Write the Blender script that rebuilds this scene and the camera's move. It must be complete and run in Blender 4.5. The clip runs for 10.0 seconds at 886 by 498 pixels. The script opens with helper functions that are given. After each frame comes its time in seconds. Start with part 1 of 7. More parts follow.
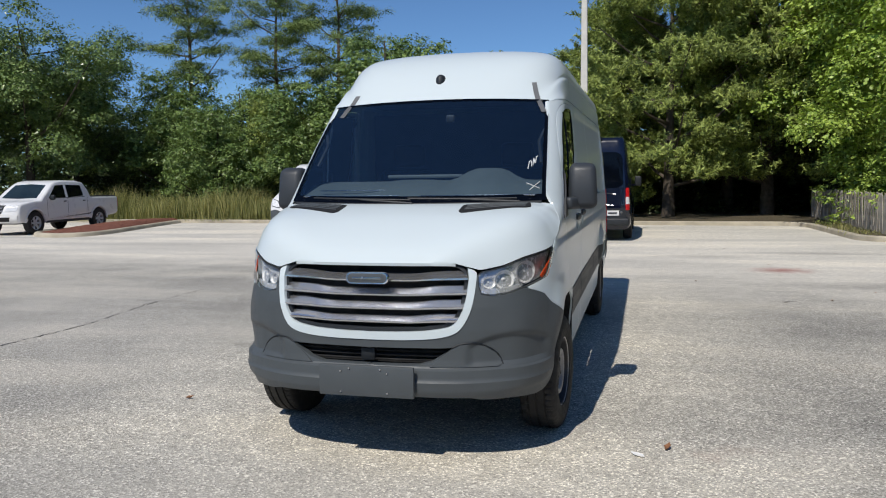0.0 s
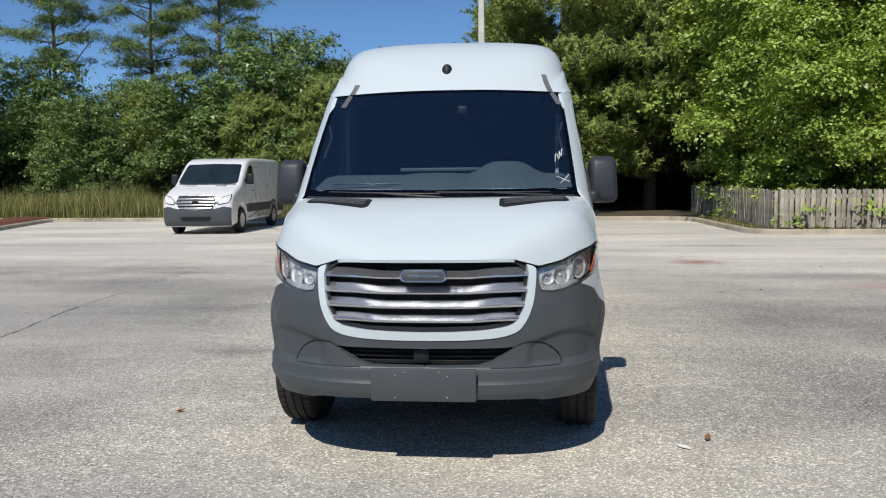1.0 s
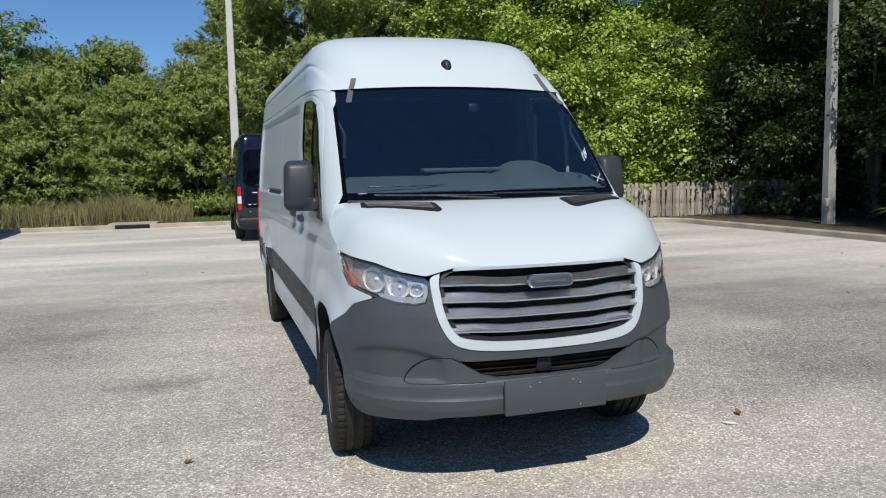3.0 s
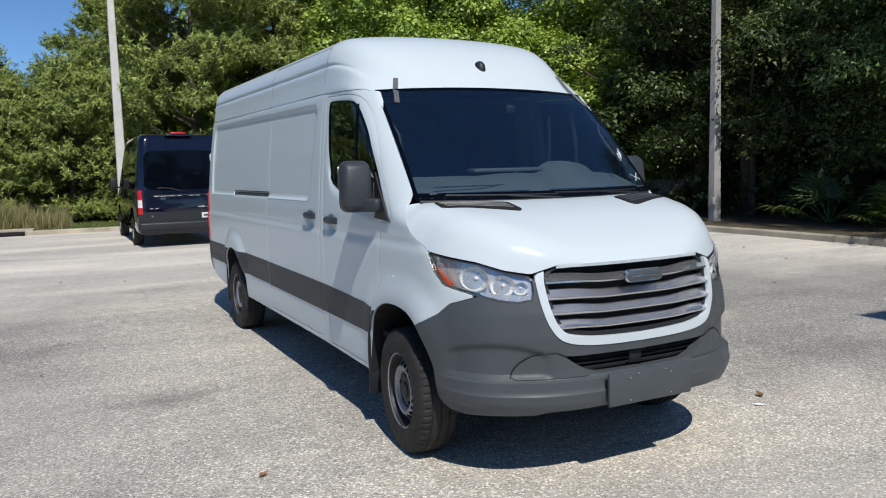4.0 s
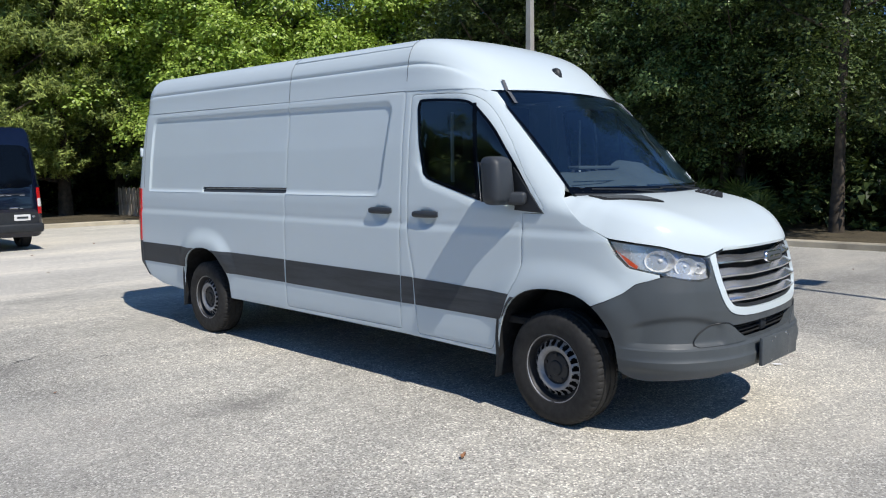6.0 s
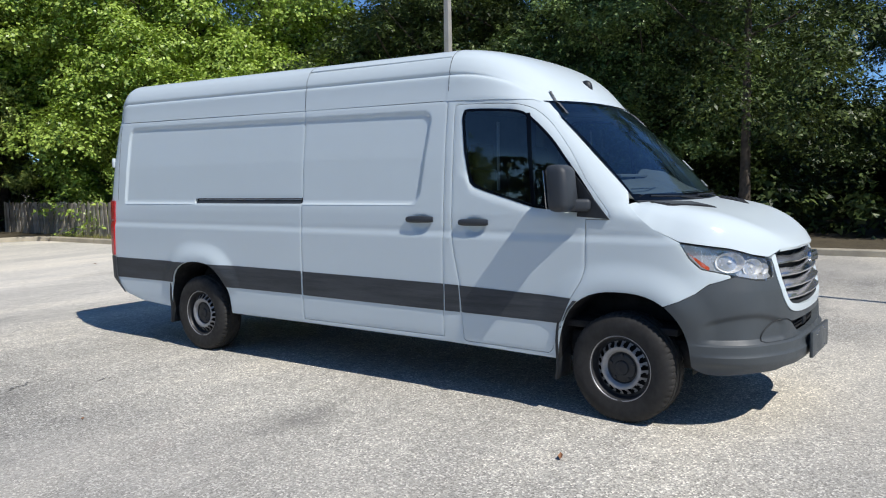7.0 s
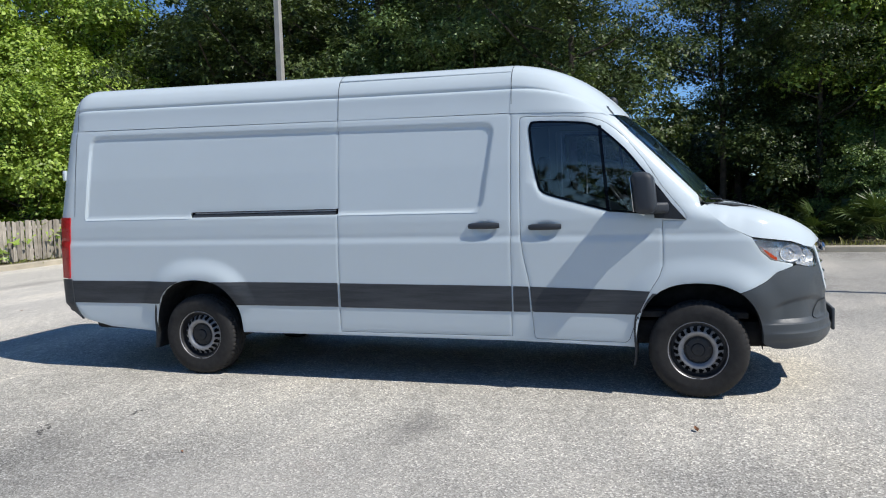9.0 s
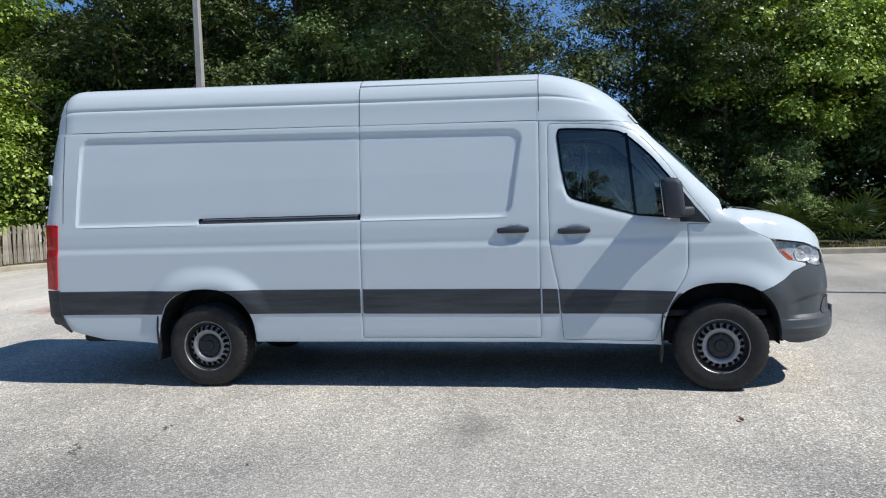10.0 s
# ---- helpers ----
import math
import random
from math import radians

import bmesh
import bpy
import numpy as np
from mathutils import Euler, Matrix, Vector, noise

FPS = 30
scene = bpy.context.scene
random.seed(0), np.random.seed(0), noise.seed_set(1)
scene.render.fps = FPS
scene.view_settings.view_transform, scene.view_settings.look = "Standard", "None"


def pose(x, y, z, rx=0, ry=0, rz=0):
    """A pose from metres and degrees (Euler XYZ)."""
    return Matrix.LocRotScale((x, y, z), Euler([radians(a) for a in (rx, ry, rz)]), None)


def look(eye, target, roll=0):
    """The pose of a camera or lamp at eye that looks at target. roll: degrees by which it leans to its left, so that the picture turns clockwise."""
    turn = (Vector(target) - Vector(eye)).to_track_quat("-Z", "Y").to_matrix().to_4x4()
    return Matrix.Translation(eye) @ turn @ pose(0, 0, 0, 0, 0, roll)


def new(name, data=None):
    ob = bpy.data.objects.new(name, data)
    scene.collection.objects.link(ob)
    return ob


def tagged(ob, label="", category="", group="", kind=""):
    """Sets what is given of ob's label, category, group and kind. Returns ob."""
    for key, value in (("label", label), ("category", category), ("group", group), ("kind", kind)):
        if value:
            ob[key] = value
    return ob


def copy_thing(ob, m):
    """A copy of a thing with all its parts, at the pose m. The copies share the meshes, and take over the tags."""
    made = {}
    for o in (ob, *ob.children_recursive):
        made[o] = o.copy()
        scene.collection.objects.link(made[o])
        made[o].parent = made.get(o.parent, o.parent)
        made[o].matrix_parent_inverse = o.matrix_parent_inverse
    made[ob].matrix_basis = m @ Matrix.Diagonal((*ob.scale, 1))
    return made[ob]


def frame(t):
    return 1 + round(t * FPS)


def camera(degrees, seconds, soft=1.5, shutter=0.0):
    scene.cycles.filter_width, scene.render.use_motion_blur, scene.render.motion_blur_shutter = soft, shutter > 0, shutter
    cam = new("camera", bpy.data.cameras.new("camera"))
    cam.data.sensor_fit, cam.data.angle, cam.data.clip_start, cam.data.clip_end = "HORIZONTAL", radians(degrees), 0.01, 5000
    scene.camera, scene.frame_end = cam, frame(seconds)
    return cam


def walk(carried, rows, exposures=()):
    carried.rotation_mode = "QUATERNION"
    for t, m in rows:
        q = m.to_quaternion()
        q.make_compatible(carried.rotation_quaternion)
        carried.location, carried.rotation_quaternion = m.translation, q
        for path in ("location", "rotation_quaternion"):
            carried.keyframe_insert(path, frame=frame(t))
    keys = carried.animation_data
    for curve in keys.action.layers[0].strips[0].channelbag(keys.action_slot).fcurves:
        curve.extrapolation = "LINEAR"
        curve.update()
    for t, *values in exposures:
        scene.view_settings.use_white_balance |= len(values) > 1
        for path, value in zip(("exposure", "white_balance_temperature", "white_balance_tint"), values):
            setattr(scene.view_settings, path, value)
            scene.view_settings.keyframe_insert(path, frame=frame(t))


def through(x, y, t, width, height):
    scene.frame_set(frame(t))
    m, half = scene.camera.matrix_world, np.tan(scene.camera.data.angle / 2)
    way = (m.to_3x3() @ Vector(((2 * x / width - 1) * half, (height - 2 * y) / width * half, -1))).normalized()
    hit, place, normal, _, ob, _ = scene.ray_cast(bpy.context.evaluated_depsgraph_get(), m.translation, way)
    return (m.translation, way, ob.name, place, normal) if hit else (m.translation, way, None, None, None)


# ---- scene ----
cam = camera(59.6, 10.0, 1.1)
PATH = [
    (0, (1.463, -4.938, 1.588), (0.962, -3.01, 1.413), -0.7),
    (0.5, (0.969, -4.909, 1.564), (0.621, -2.947, 1.383), -0.6),
    (1, (0.457, -4.913, 1.576), (0.28, -2.929, 1.389), -0.6),
    (1.5, (-0.037, -4.859, 1.574), (-0.039, -2.868, 1.39), -0.8),
    (2, (-0.555, -4.747, 1.585), (-0.365, -2.764, 1.399), -1.0),
    (2.5, (-1.094, -4.644, 1.604), (-0.704, -2.692, 1.412), -1.1),
    (3, (-1.614, -4.451, 1.609), (-1.035, -2.547, 1.411), -1.3),
    (4.5, (-3.262, -3.78, 1.629), (-2.221, -2.085, 1.426), -1.5),
    (5, (-3.789, -3.468, 1.614), (-2.611, -1.865, 1.405), -1.4),
    (5.5, (-4.357, -3.186, 1.617), (-3.049, -1.688, 1.407), -1.0),
    (7, (-5.688, -1.949, 1.606), (-4.065, -0.793, 1.431), -1.0),
    (7.5, (-6.041, -1.449, 1.603), (-4.331, -0.425, 1.44), -1.4),
    (8, (-6.374, -0.964, 1.603), (-4.591, -0.071, 1.448), -1.7),
    (8.5, (-6.677, -0.428, 1.608), (-4.827, 0.315, 1.454), -1.7),
    (9, (-6.952, 0.076, 1.622), (-5.051, 0.679, 1.467), -1.8),
    (9.5, (-7.125, 0.618, 1.618), (-5.185, 1.079, 1.471), -1.8),
    (10, (-7.269, 1.179, 1.623), (-5.3, 1.5, 1.483), -1.8),
]
walk(cam, [(t, look(eye, target, roll)) for t, eye, target, roll in PATH], [(0, -0.12, 6790, 9), (3, -0.12, 6750, 9), (5, 0.05, 6630, 9), (7, 0.14, 6590, 9), (10, 0.15, 6560, 9)])

# ---- light: midday sun in front of the van, clear blue sky ----
SUN_WAY = Vector((0.165, 0.79, -1.0)).normalized()
world = bpy.data.worlds.new("world")
scene.world = world
world.use_nodes = True
wn = world.node_tree.nodes
sky = wn.new("ShaderNodeTexSky")
sky.sky_type = "NISHITA"
sky.sun_disc = False
sky.sun_elevation = math.asin(-SUN_WAY.z)
sky.sun_rotation = math.atan2(-SUN_WAY.x, -SUN_WAY.y)
sky.altitude = 2500.0
sky.air_density, sky.dust_density, sky.ozone_density = 1.0, 0.0, 3.0
wn["Background"].inputs["Strength"].default_value = 0.098
deep_blue = wn.new("ShaderNodeMix")
deep_blue.data_type, deep_blue.blend_type = "RGBA", "MULTIPLY"
deep_blue.inputs[0].default_value, deep_blue.inputs[7].default_value = 1.0, (0.72, 0.97, 1.2, 1)
world.node_tree.links.new(sky.outputs["Color"], deep_blue.inputs[6])
world.node_tree.links.new(deep_blue.outputs[2], wn["Background"].inputs["Color"])
sun = new("sun", bpy.data.lights.new("sun", "SUN"))
sun.data.energy, sun.data.angle, sun.data.color = 4.05, radians(0.53), (1.0, 0.965, 0.92)
sun.matrix_world = look((-SUN_WAY * 60)[:], (0, 0, 0))


# ---- materials ----
def nodes_of(name):
    m = bpy.data.materials.new(name)
    m.use_nodes = True
    t = m.node_tree
    return m, t.nodes, t.links, t.nodes["Principled BSDF"]


def ramp(n, l, source, stops):
    r = n.new("ShaderNodeValToRGB")
    l.new(source, r.inputs[0])
    e = r.color_ramp.elements
    while len(e) < len(stops):
        e.new(0.5)
    for k, (p, c) in enumerate(stops):
        e[k].position = p
        e[k].color = (*c, 1) if len(c) == 3 else c
    return r.outputs["Color"]


def tex_noise(n, l, scale, detail=4, rough=0.55, coords=None):
    t = n.new("ShaderNodeTexNoise")
    t.inputs["Scale"].default_value, t.inputs["Detail"].default_value, t.inputs["Roughness"].default_value = scale, detail, rough
    if coords:
        l.new(coords, t.inputs["Vector"])
    return t.outputs["Fac"]


def mixed(n, l, fac, a, b, how="MIX"):
    m = n.new("ShaderNodeMix")
    m.data_type, m.blend_type = "RGBA", how
    for sock, v in ((m.inputs[0], fac), (m.inputs[6], a), (m.inputs[7], b)):
        if isinstance(v, (int, float)):
            sock.default_value = v
        elif isinstance(v, tuple):
            sock.default_value = (*v, 1)
        else:
            l.new(v, sock)
    return m.outputs[2]


def bumped(n, l, bsdf, height, strength=0.3, distance=0.01):
    b = n.new("ShaderNodeBump")
    b.inputs["Strength"].default_value, b.inputs["Distance"].default_value = strength, distance
    l.new(height, b.inputs["Height"])
    l.new(b.outputs["Normal"], bsdf.inputs["Normal"])


def where(n):
    return n.new("ShaderNodeTexCoord").outputs["Object"]


def plain(name, c, rough=0.5, metal=0.0, vary=0.15, scale=6.0, grain=0.0, grain_scale=120.0, coat=0.0, spec=0.5, wander=0.2):
    """A surface of one main colour with blotches, a roughness that wanders and fine grain."""
    m, n, l, b = nodes_of(name)
    co = where(n)
    f = tex_noise(n, l, scale, 5, 0.6, co)
    lo, hi = tuple(x * (1 - vary) for x in c), tuple(min(1, x * (1 + vary)) for x in c)
    l.new(ramp(n, l, f, [(0.3, lo), (0.7, hi)]), b.inputs["Base Color"])
    b.inputs["Metallic"].default_value = metal
    b.inputs["Specular IOR Level"].default_value = spec
    b.inputs["Coat Weight"].default_value = coat
    b.inputs["Coat Roughness"].default_value = 0.04
    r = ramp(n, l, tex_noise(n, l, scale * 2.7, 3, 0.6, co), [(0.3, (rough * (1 - wander),) * 3), (0.7, (min(1, rough * (1 + wander)),) * 3)])
    l.new(r, b.inputs["Roughness"])
    if grain:
        bumped(n, l, b, tex_noise(n, l, grain_scale, 3, 0.6, co), grain, 0.004)
    return m


def streaked_plastic(name, c, dust):
    """Dark moulded plastic with pale dust and scuffs drawn out along the vehicle."""
    m, n, l, b = nodes_of(name)
    co = where(n)
    mp = n.new("ShaderNodeMapping")
    mp.inputs["Scale"].default_value = (1.0, 0.22, 3.2)
    l.new(co, mp.inputs["Vector"])
    streak = ramp(n, l, tex_noise(n, l, 5.0, 6, 0.68, mp.outputs[0]), [(0.42, (0, 0, 0)), (0.72, (1, 1, 1))])
    fine = ramp(n, l, tex_noise(n, l, 60.0, 4, 0.7, mp.outputs[0]), [(0.35, tuple(0.85 * x for x in c)), (0.7, tuple(1.2 * x for x in c))])
    l.new(mixed(n, l, streak, fine, dust), b.inputs["Base Color"])
    l.new(ramp(n, l, streak, [(0.0, (0.48, 0.48, 0.48)), (1.0, (0.75, 0.75, 0.75))]), b.inputs["Roughness"])
    b.inputs["Specular IOR Level"].default_value = 0.4
    bumped(n, l, b, tex_noise(n, l, 400.0, 3, 0.6, co), 0.1, 0.004)
    return m


def fluted_reflector(name, c):
    """Bright lamp reflector with pressed upright flutes."""
    m, n, l, b = nodes_of(name)
    w = n.new("ShaderNodeTexWave")
    w.bands_direction = "X"
    w.inputs["Scale"].default_value, w.inputs["Distortion"].default_value = 22.0, 1.5
    l.new(where(n), w.inputs["Vector"])
    l.new(ramp(n, l, tex_noise(n, l, 30.0, 4, 0.6, where(n)), [(0.3, tuple(0.6 * x for x in c)), (0.65, c)]), b.inputs["Base Color"])
    b.inputs["Metallic"].default_value, b.inputs["Roughness"].default_value = 0.12, 0.2
    bumped(n, l, b, w.outputs["Fac"], 0.3, 0.005)
    return m


def glass(name, tint, shine=0.02, index=1.5, dust=0.0, coat=(1.0, 1.0, 1.0)):
    """A thin pane: tinted and clear, with mirror gloss that grows at a slant. dust: share of a blue veil painted in for
    reflected sky; coat: tint of the gloss.
    """
    m, n, l, b = nodes_of(name)
    t = n.new("ShaderNodeBsdfTransparent")
    t.inputs["Color"].default_value = (*tint, 1)
    g = n.new("ShaderNodeBsdfGlossy")
    g.inputs["Roughness"].default_value = shine
    g.inputs["Color"].default_value = (*coat, 1)
    f = n.new("ShaderNodeFresnel")
    f.inputs["IOR"].default_value = index
    x = n.new("ShaderNodeMixShader")
    l.new(f.outputs[0], x.inputs[0])
    l.new(t.outputs[0], x.inputs[1])
    l.new(g.outputs[0], x.inputs[2])
    film = n.new("ShaderNodeMixShader")
    film.inputs[0].default_value = dust
    d = n.new("ShaderNodeBsdfDiffuse")
    d.inputs["Color"].default_value = (0.25, 0.42, 0.75, 1)
    l.new(x.outputs[0], film.inputs[1])
    l.new(d.outputs[0], film.inputs[2])
    l.new(film.outputs[0], n["Material Output"].inputs["Surface"])
    n.remove(b)
    return m


def foliage(name, dark, mid, light, gloss=0.42, through=0.16):
    """Leaves: each leaf its own tint, some light passing through."""
    m, n, l, b = nodes_of(name)
    g = n.new("ShaderNodeNewGeometry")
    big = tex_noise(n, l, 0.55, 3, 0.6, where(n))
    c1 = ramp(n, l, g.outputs["Random Per Island"], [(0.0, dark), (0.55, mid), (1.0, light)])
    c2 = ramp(n, l, big, [(0.36, tuple(0.7 * x for x in mid)), (0.66, tuple(1.05 * x for x in light))])
    col = mixed(n, l, 0.32, c1, c2)
    l.new(col, b.inputs["Base Color"])
    b.inputs["Roughness"].default_value = gloss
    b.inputs["Specular IOR Level"].default_value = 0.35
    t = n.new("ShaderNodeBsdfTranslucent")
    l.new(mixed(n, l, 1.0, col, (1.15, 1.2, 0.5), "MULTIPLY"), t.inputs["Color"])
    s = n.new("ShaderNodeMixShader")
    s.inputs[0].default_value = through
    l.new(b.outputs[0], s.inputs[1])
    l.new(t.outputs[0], s.inputs[2])
    l.new(s.outputs[0], n["Material Output"].inputs["Surface"])
    return m


def asphalt_material():
    m, n, l, b = nodes_of("worn_asphalt")
    co = where(n)
    v = n.new("ShaderNodeTexVoronoi")
    v.inputs["Scale"].default_value = 92.0
    l.new(co, v.inputs["Vector"])
    v2 = n.new("ShaderNodeTexVoronoi")
    v2.inputs["Scale"].default_value = 190.0
    l.new(co, v2.inputs["Vector"])
    sep = n.new("ShaderNodeSeparateColor")
    l.new(v.outputs["Color"], sep.inputs[0])
    stone = ramp(n, l, sep.outputs[0], [(0.0, (0.045, 0.043, 0.041)), (0.2, (0.17, 0.164, 0.153)), (0.5, (0.29, 0.28, 0.26)), (0.8, (0.39, 0.376, 0.347)), (0.96, (0.76, 0.745, 0.70))])
    sep2 = n.new("ShaderNodeSeparateColor")
    l.new(v2.outputs["Color"], sep2.inputs[0])
    fine = ramp(n, l, sep2.outputs[1], [(0.0, (0.12, 0.114, 0.103)), (1.0, (0.56, 0.535, 0.475))])
    grain = mixed(n, l, 0.3, stone, fine)
    worn = ramp(n, l, tex_noise(n, l, 0.33, 6, 0.62, co), [(0.34, (0.88, 0.88, 0.87)), (0.52, (1.10, 1.09, 1.06)), (0.68, (1.42, 1.38, 1.3))])
    col = mixed(n, l, 1.0, grain, worn, "MULTIPLY")
    mp0 = n.new("ShaderNodeMapping")
    mp0.inputs["Scale"].default_value = (0.13, 0.55, 1)
    l.new(co, mp0.inputs["Vector"])
    band = ramp(n, l, tex_noise(n, l, 1.0, 6, 0.6, mp0.outputs[0]), [(0.36, (0.82, 0.825, 0.83)), (0.5, (1.0, 1.0, 1.0)), (0.64, (1.22, 1.2, 1.16))])
    # pale sandy patches towards the kerbs
    sand = ramp(n, l, tex_noise(n, l, 0.16, 5, 0.65, co), [(0.44, (0, 0, 0)), (0.64, (1, 1, 1))])
    col = mixed(n, l, mixed(n, l, 0.55, (0, 0, 0), sand), col, (0.50, 0.475, 0.43))
    # paler bay round the van, and the far half of the lot paler still
    xyz = n.new("ShaderNodeSeparateXYZ")
    l.new(co, xyz.inputs[0])

    def fade(value, lo, hi):
        r = n.new("ShaderNodeMapRange")
        r.interpolation_type = "SMOOTHSTEP"
        r.inputs[1].default_value, r.inputs[2].default_value = lo, hi
        l.new(value, r.inputs[0])
        return r.outputs[0]

    def sums(how, a, b):
        s = n.new("ShaderNodeMath")
        s.operation = how
        for sock, v_ in zip(s.inputs, (a, b)):
            if isinstance(v_, (int, float)):
                sock.default_value = v_
            else:
                l.new(v_, sock)
        return s.outputs[0]

    wob = sums("MULTIPLY", sums("SUBTRACT", tex_noise(n, l, 0.9, 5, 0.65, co), 0.5), 2.6)
    off = sums("ADD", sums("ABSOLUTE", sums("ADD", xyz.outputs[0], 0.1), 0.0), wob)
    bay = sums("MULTIPLY", fade(off, 3.3, 1.5), fade(sums("ADD", xyz.outputs[1], wob), -2.8, -0.2))
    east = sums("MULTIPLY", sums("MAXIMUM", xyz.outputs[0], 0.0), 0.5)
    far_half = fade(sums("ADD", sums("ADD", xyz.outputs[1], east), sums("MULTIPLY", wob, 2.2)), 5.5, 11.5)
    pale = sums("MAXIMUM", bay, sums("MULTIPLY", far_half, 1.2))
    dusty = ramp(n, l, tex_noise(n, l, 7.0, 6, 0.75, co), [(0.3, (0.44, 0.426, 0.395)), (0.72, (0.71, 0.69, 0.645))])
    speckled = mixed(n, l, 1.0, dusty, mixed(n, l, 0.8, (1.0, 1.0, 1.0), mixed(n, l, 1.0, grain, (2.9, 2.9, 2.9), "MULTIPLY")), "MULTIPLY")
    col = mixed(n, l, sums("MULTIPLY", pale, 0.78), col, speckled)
    far_tone = mixed(n, l, 1.0, (0.74, 0.70, 0.63), ramp(n, l, tex_noise(n, l, 14.0, 5, 0.75, co), [(0.3, (0.78, 0.78, 0.78)), (0.7, (1.15, 1.15, 1.15))]), "MULTIPLY")
    col = mixed(n, l, sums("MULTIPLY", far_half, 0.5), col, far_tone)
    # oil and tyre stains, stretched along the drive lane
    mp = n.new("ShaderNodeMapping")
    mp.inputs["Scale"].default_value = (0.32, 0.85, 1)
    l.new(co, mp.inputs["Vector"])
    stain = ramp(n, l, tex_noise(n, l, 1.0, 6, 0.66, mp.outputs[0]), [(0.61, (0, 0, 0)), (0.74, (1, 1, 1))])
    col = mixed(n, l, mixed(n, l, 0.42, (0, 0, 0), stain), col, (0.13, 0.128, 0.125))
    rust = ramp(n, l, tex_noise(n, l, 0.75, 4, 0.6, co), [(0.66, (0, 0, 0)), (0.76, (1, 1, 1))])
    col = mixed(n, l, mixed(n, l, 0.25, (0, 0, 0), rust), col, (0.33, 0.20, 0.155))
    for cx, cy, wx, wy, c, amount in ((-2.02, 1.85, 0.42, 0.26, (0.13, 0.127, 0.12), 0.5), (-5.1, 7.6, 0.9, 0.25, (0.14, 0.138, 0.13), 0.5), (3.75, 9.2, 0.6, 0.5, (0.36, 0.17, 0.145), 0.9), (5.6, 6.2, 0.9, 0.5, (0.46, 0.28, 0.25), 0.6), (5.4, 7.3, 2.6, 0.5, (0.20, 0.19, 0.18), 0.5), (5.5, 4.2, 1.6, 0.5, (0.20, 0.195, 0.185), 0.45), (5.0, 12.4, 1.6, 0.35, (0.16, 0.15, 0.14), 0.45), (2.6, 11.5, 1.2, 0.4, (0.2, 0.19, 0.175), 0.4)):
        mp = n.new("ShaderNodeMapping")
        mp.inputs["Location"].default_value = (-cx / wx, -cy / wy, 0)
        mp.inputs["Scale"].default_value = (1 / wx, 1 / wy, 1)
        l.new(co, mp.inputs["Vector"])
        ln = n.new("ShaderNodeVectorMath")
        ln.operation = "LENGTH"
        l.new(mp.outputs[0], ln.inputs[0])
        ad = n.new("ShaderNodeMath")
        ad.operation = "MULTIPLY_ADD"
        l.new(tex_noise(n, l, 5.0, 5, 0.7, co), ad.inputs[0])
        ad.inputs[1].default_value = 1.5
        l.new(ln.outputs["Value"], ad.inputs[2])
        spot = ramp(n, l, ad.outputs[0], [(0.45, (amount,) * 3), (1.0, (0, 0, 0))])
        sc = n.new("ShaderNodeMath")
        sc.operation = "MULTIPLY"
        sc.inputs[1].default_value = 0.55
        l.new(ad.outputs[0], sc.inputs[0])
        l.new(sc.outputs[0], spot.node.inputs[0])
        col = mixed(n, l, spot, col, c)
    col = mixed(n, l, 1.0, col, band, "MULTIPLY")
    l.new(col, b.inputs["Base Color"])
    b.inputs["Roughness"].default_value = 0.85
    b.inputs["Specular IOR Level"].default_value = 0.3
    h = mixed(n, l, 0.5, v.outputs["Distance"], tex_noise(n, l, 25, 5, 0.7, co))
    bumped(n, l, b, h, 0.6, 0.012)
    return m


def ground_material(name, stops, scale, bump=0.6):
    m, n, l, b = nodes_of(name)
    co = where(n)
    f = mixed(n, l, 0.5, tex_noise(n, l, scale, 6, 0.7, co), tex_noise(n, l, scale * 9, 4, 0.7, co))
    l.new(ramp(n, l, f, stops), b.inputs["Base Color"])
    b.inputs["Roughness"].default_value = 0.95
    bumped(n, l, b, tex_noise(n, l, scale * 12, 5, 0.75, co), bump, 0.04)
    return m


def wood_material(name, lo, hi):
    m, n, l, b = nodes_of(name)
    co = where(n)
    mp = n.new("ShaderNodeMapping")
    mp.inputs["Scale"].default_value = (1, 1, 0.08)
    l.new(co, mp.inputs["Vector"])
    info = n.new("ShaderNodeObjectInfo")
    g = ramp(n, l, tex_noise(n, l, 60, 6, 0.7, mp.outputs[0]), [(0.3, lo), (0.7, hi)])
    tone = ramp(n, l, info.outputs["Random"], [(0.0, (0.62, 0.6, 0.58)), (1.0, (1.2, 1.18, 1.15))])
    blot = ramp(n, l, tex_noise(n, l, 3, 4, 0.6, co), [(0.35, (0.65, 0.66, 0.64)), (0.6, (1, 1, 1))])
    l.new(mixed(n, l, 1.0, mixed(n, l, 1.0, g, tone, "MULTIPLY"), blot, "MULTIPLY"), b.inputs["Base Color"])
    b.inputs["Roughness"].default_value = 0.85
    bumped(n, l, b, tex_noise(n, l, 70, 5, 0.7, mp.outputs[0]), 0.5, 0.006)
    return m


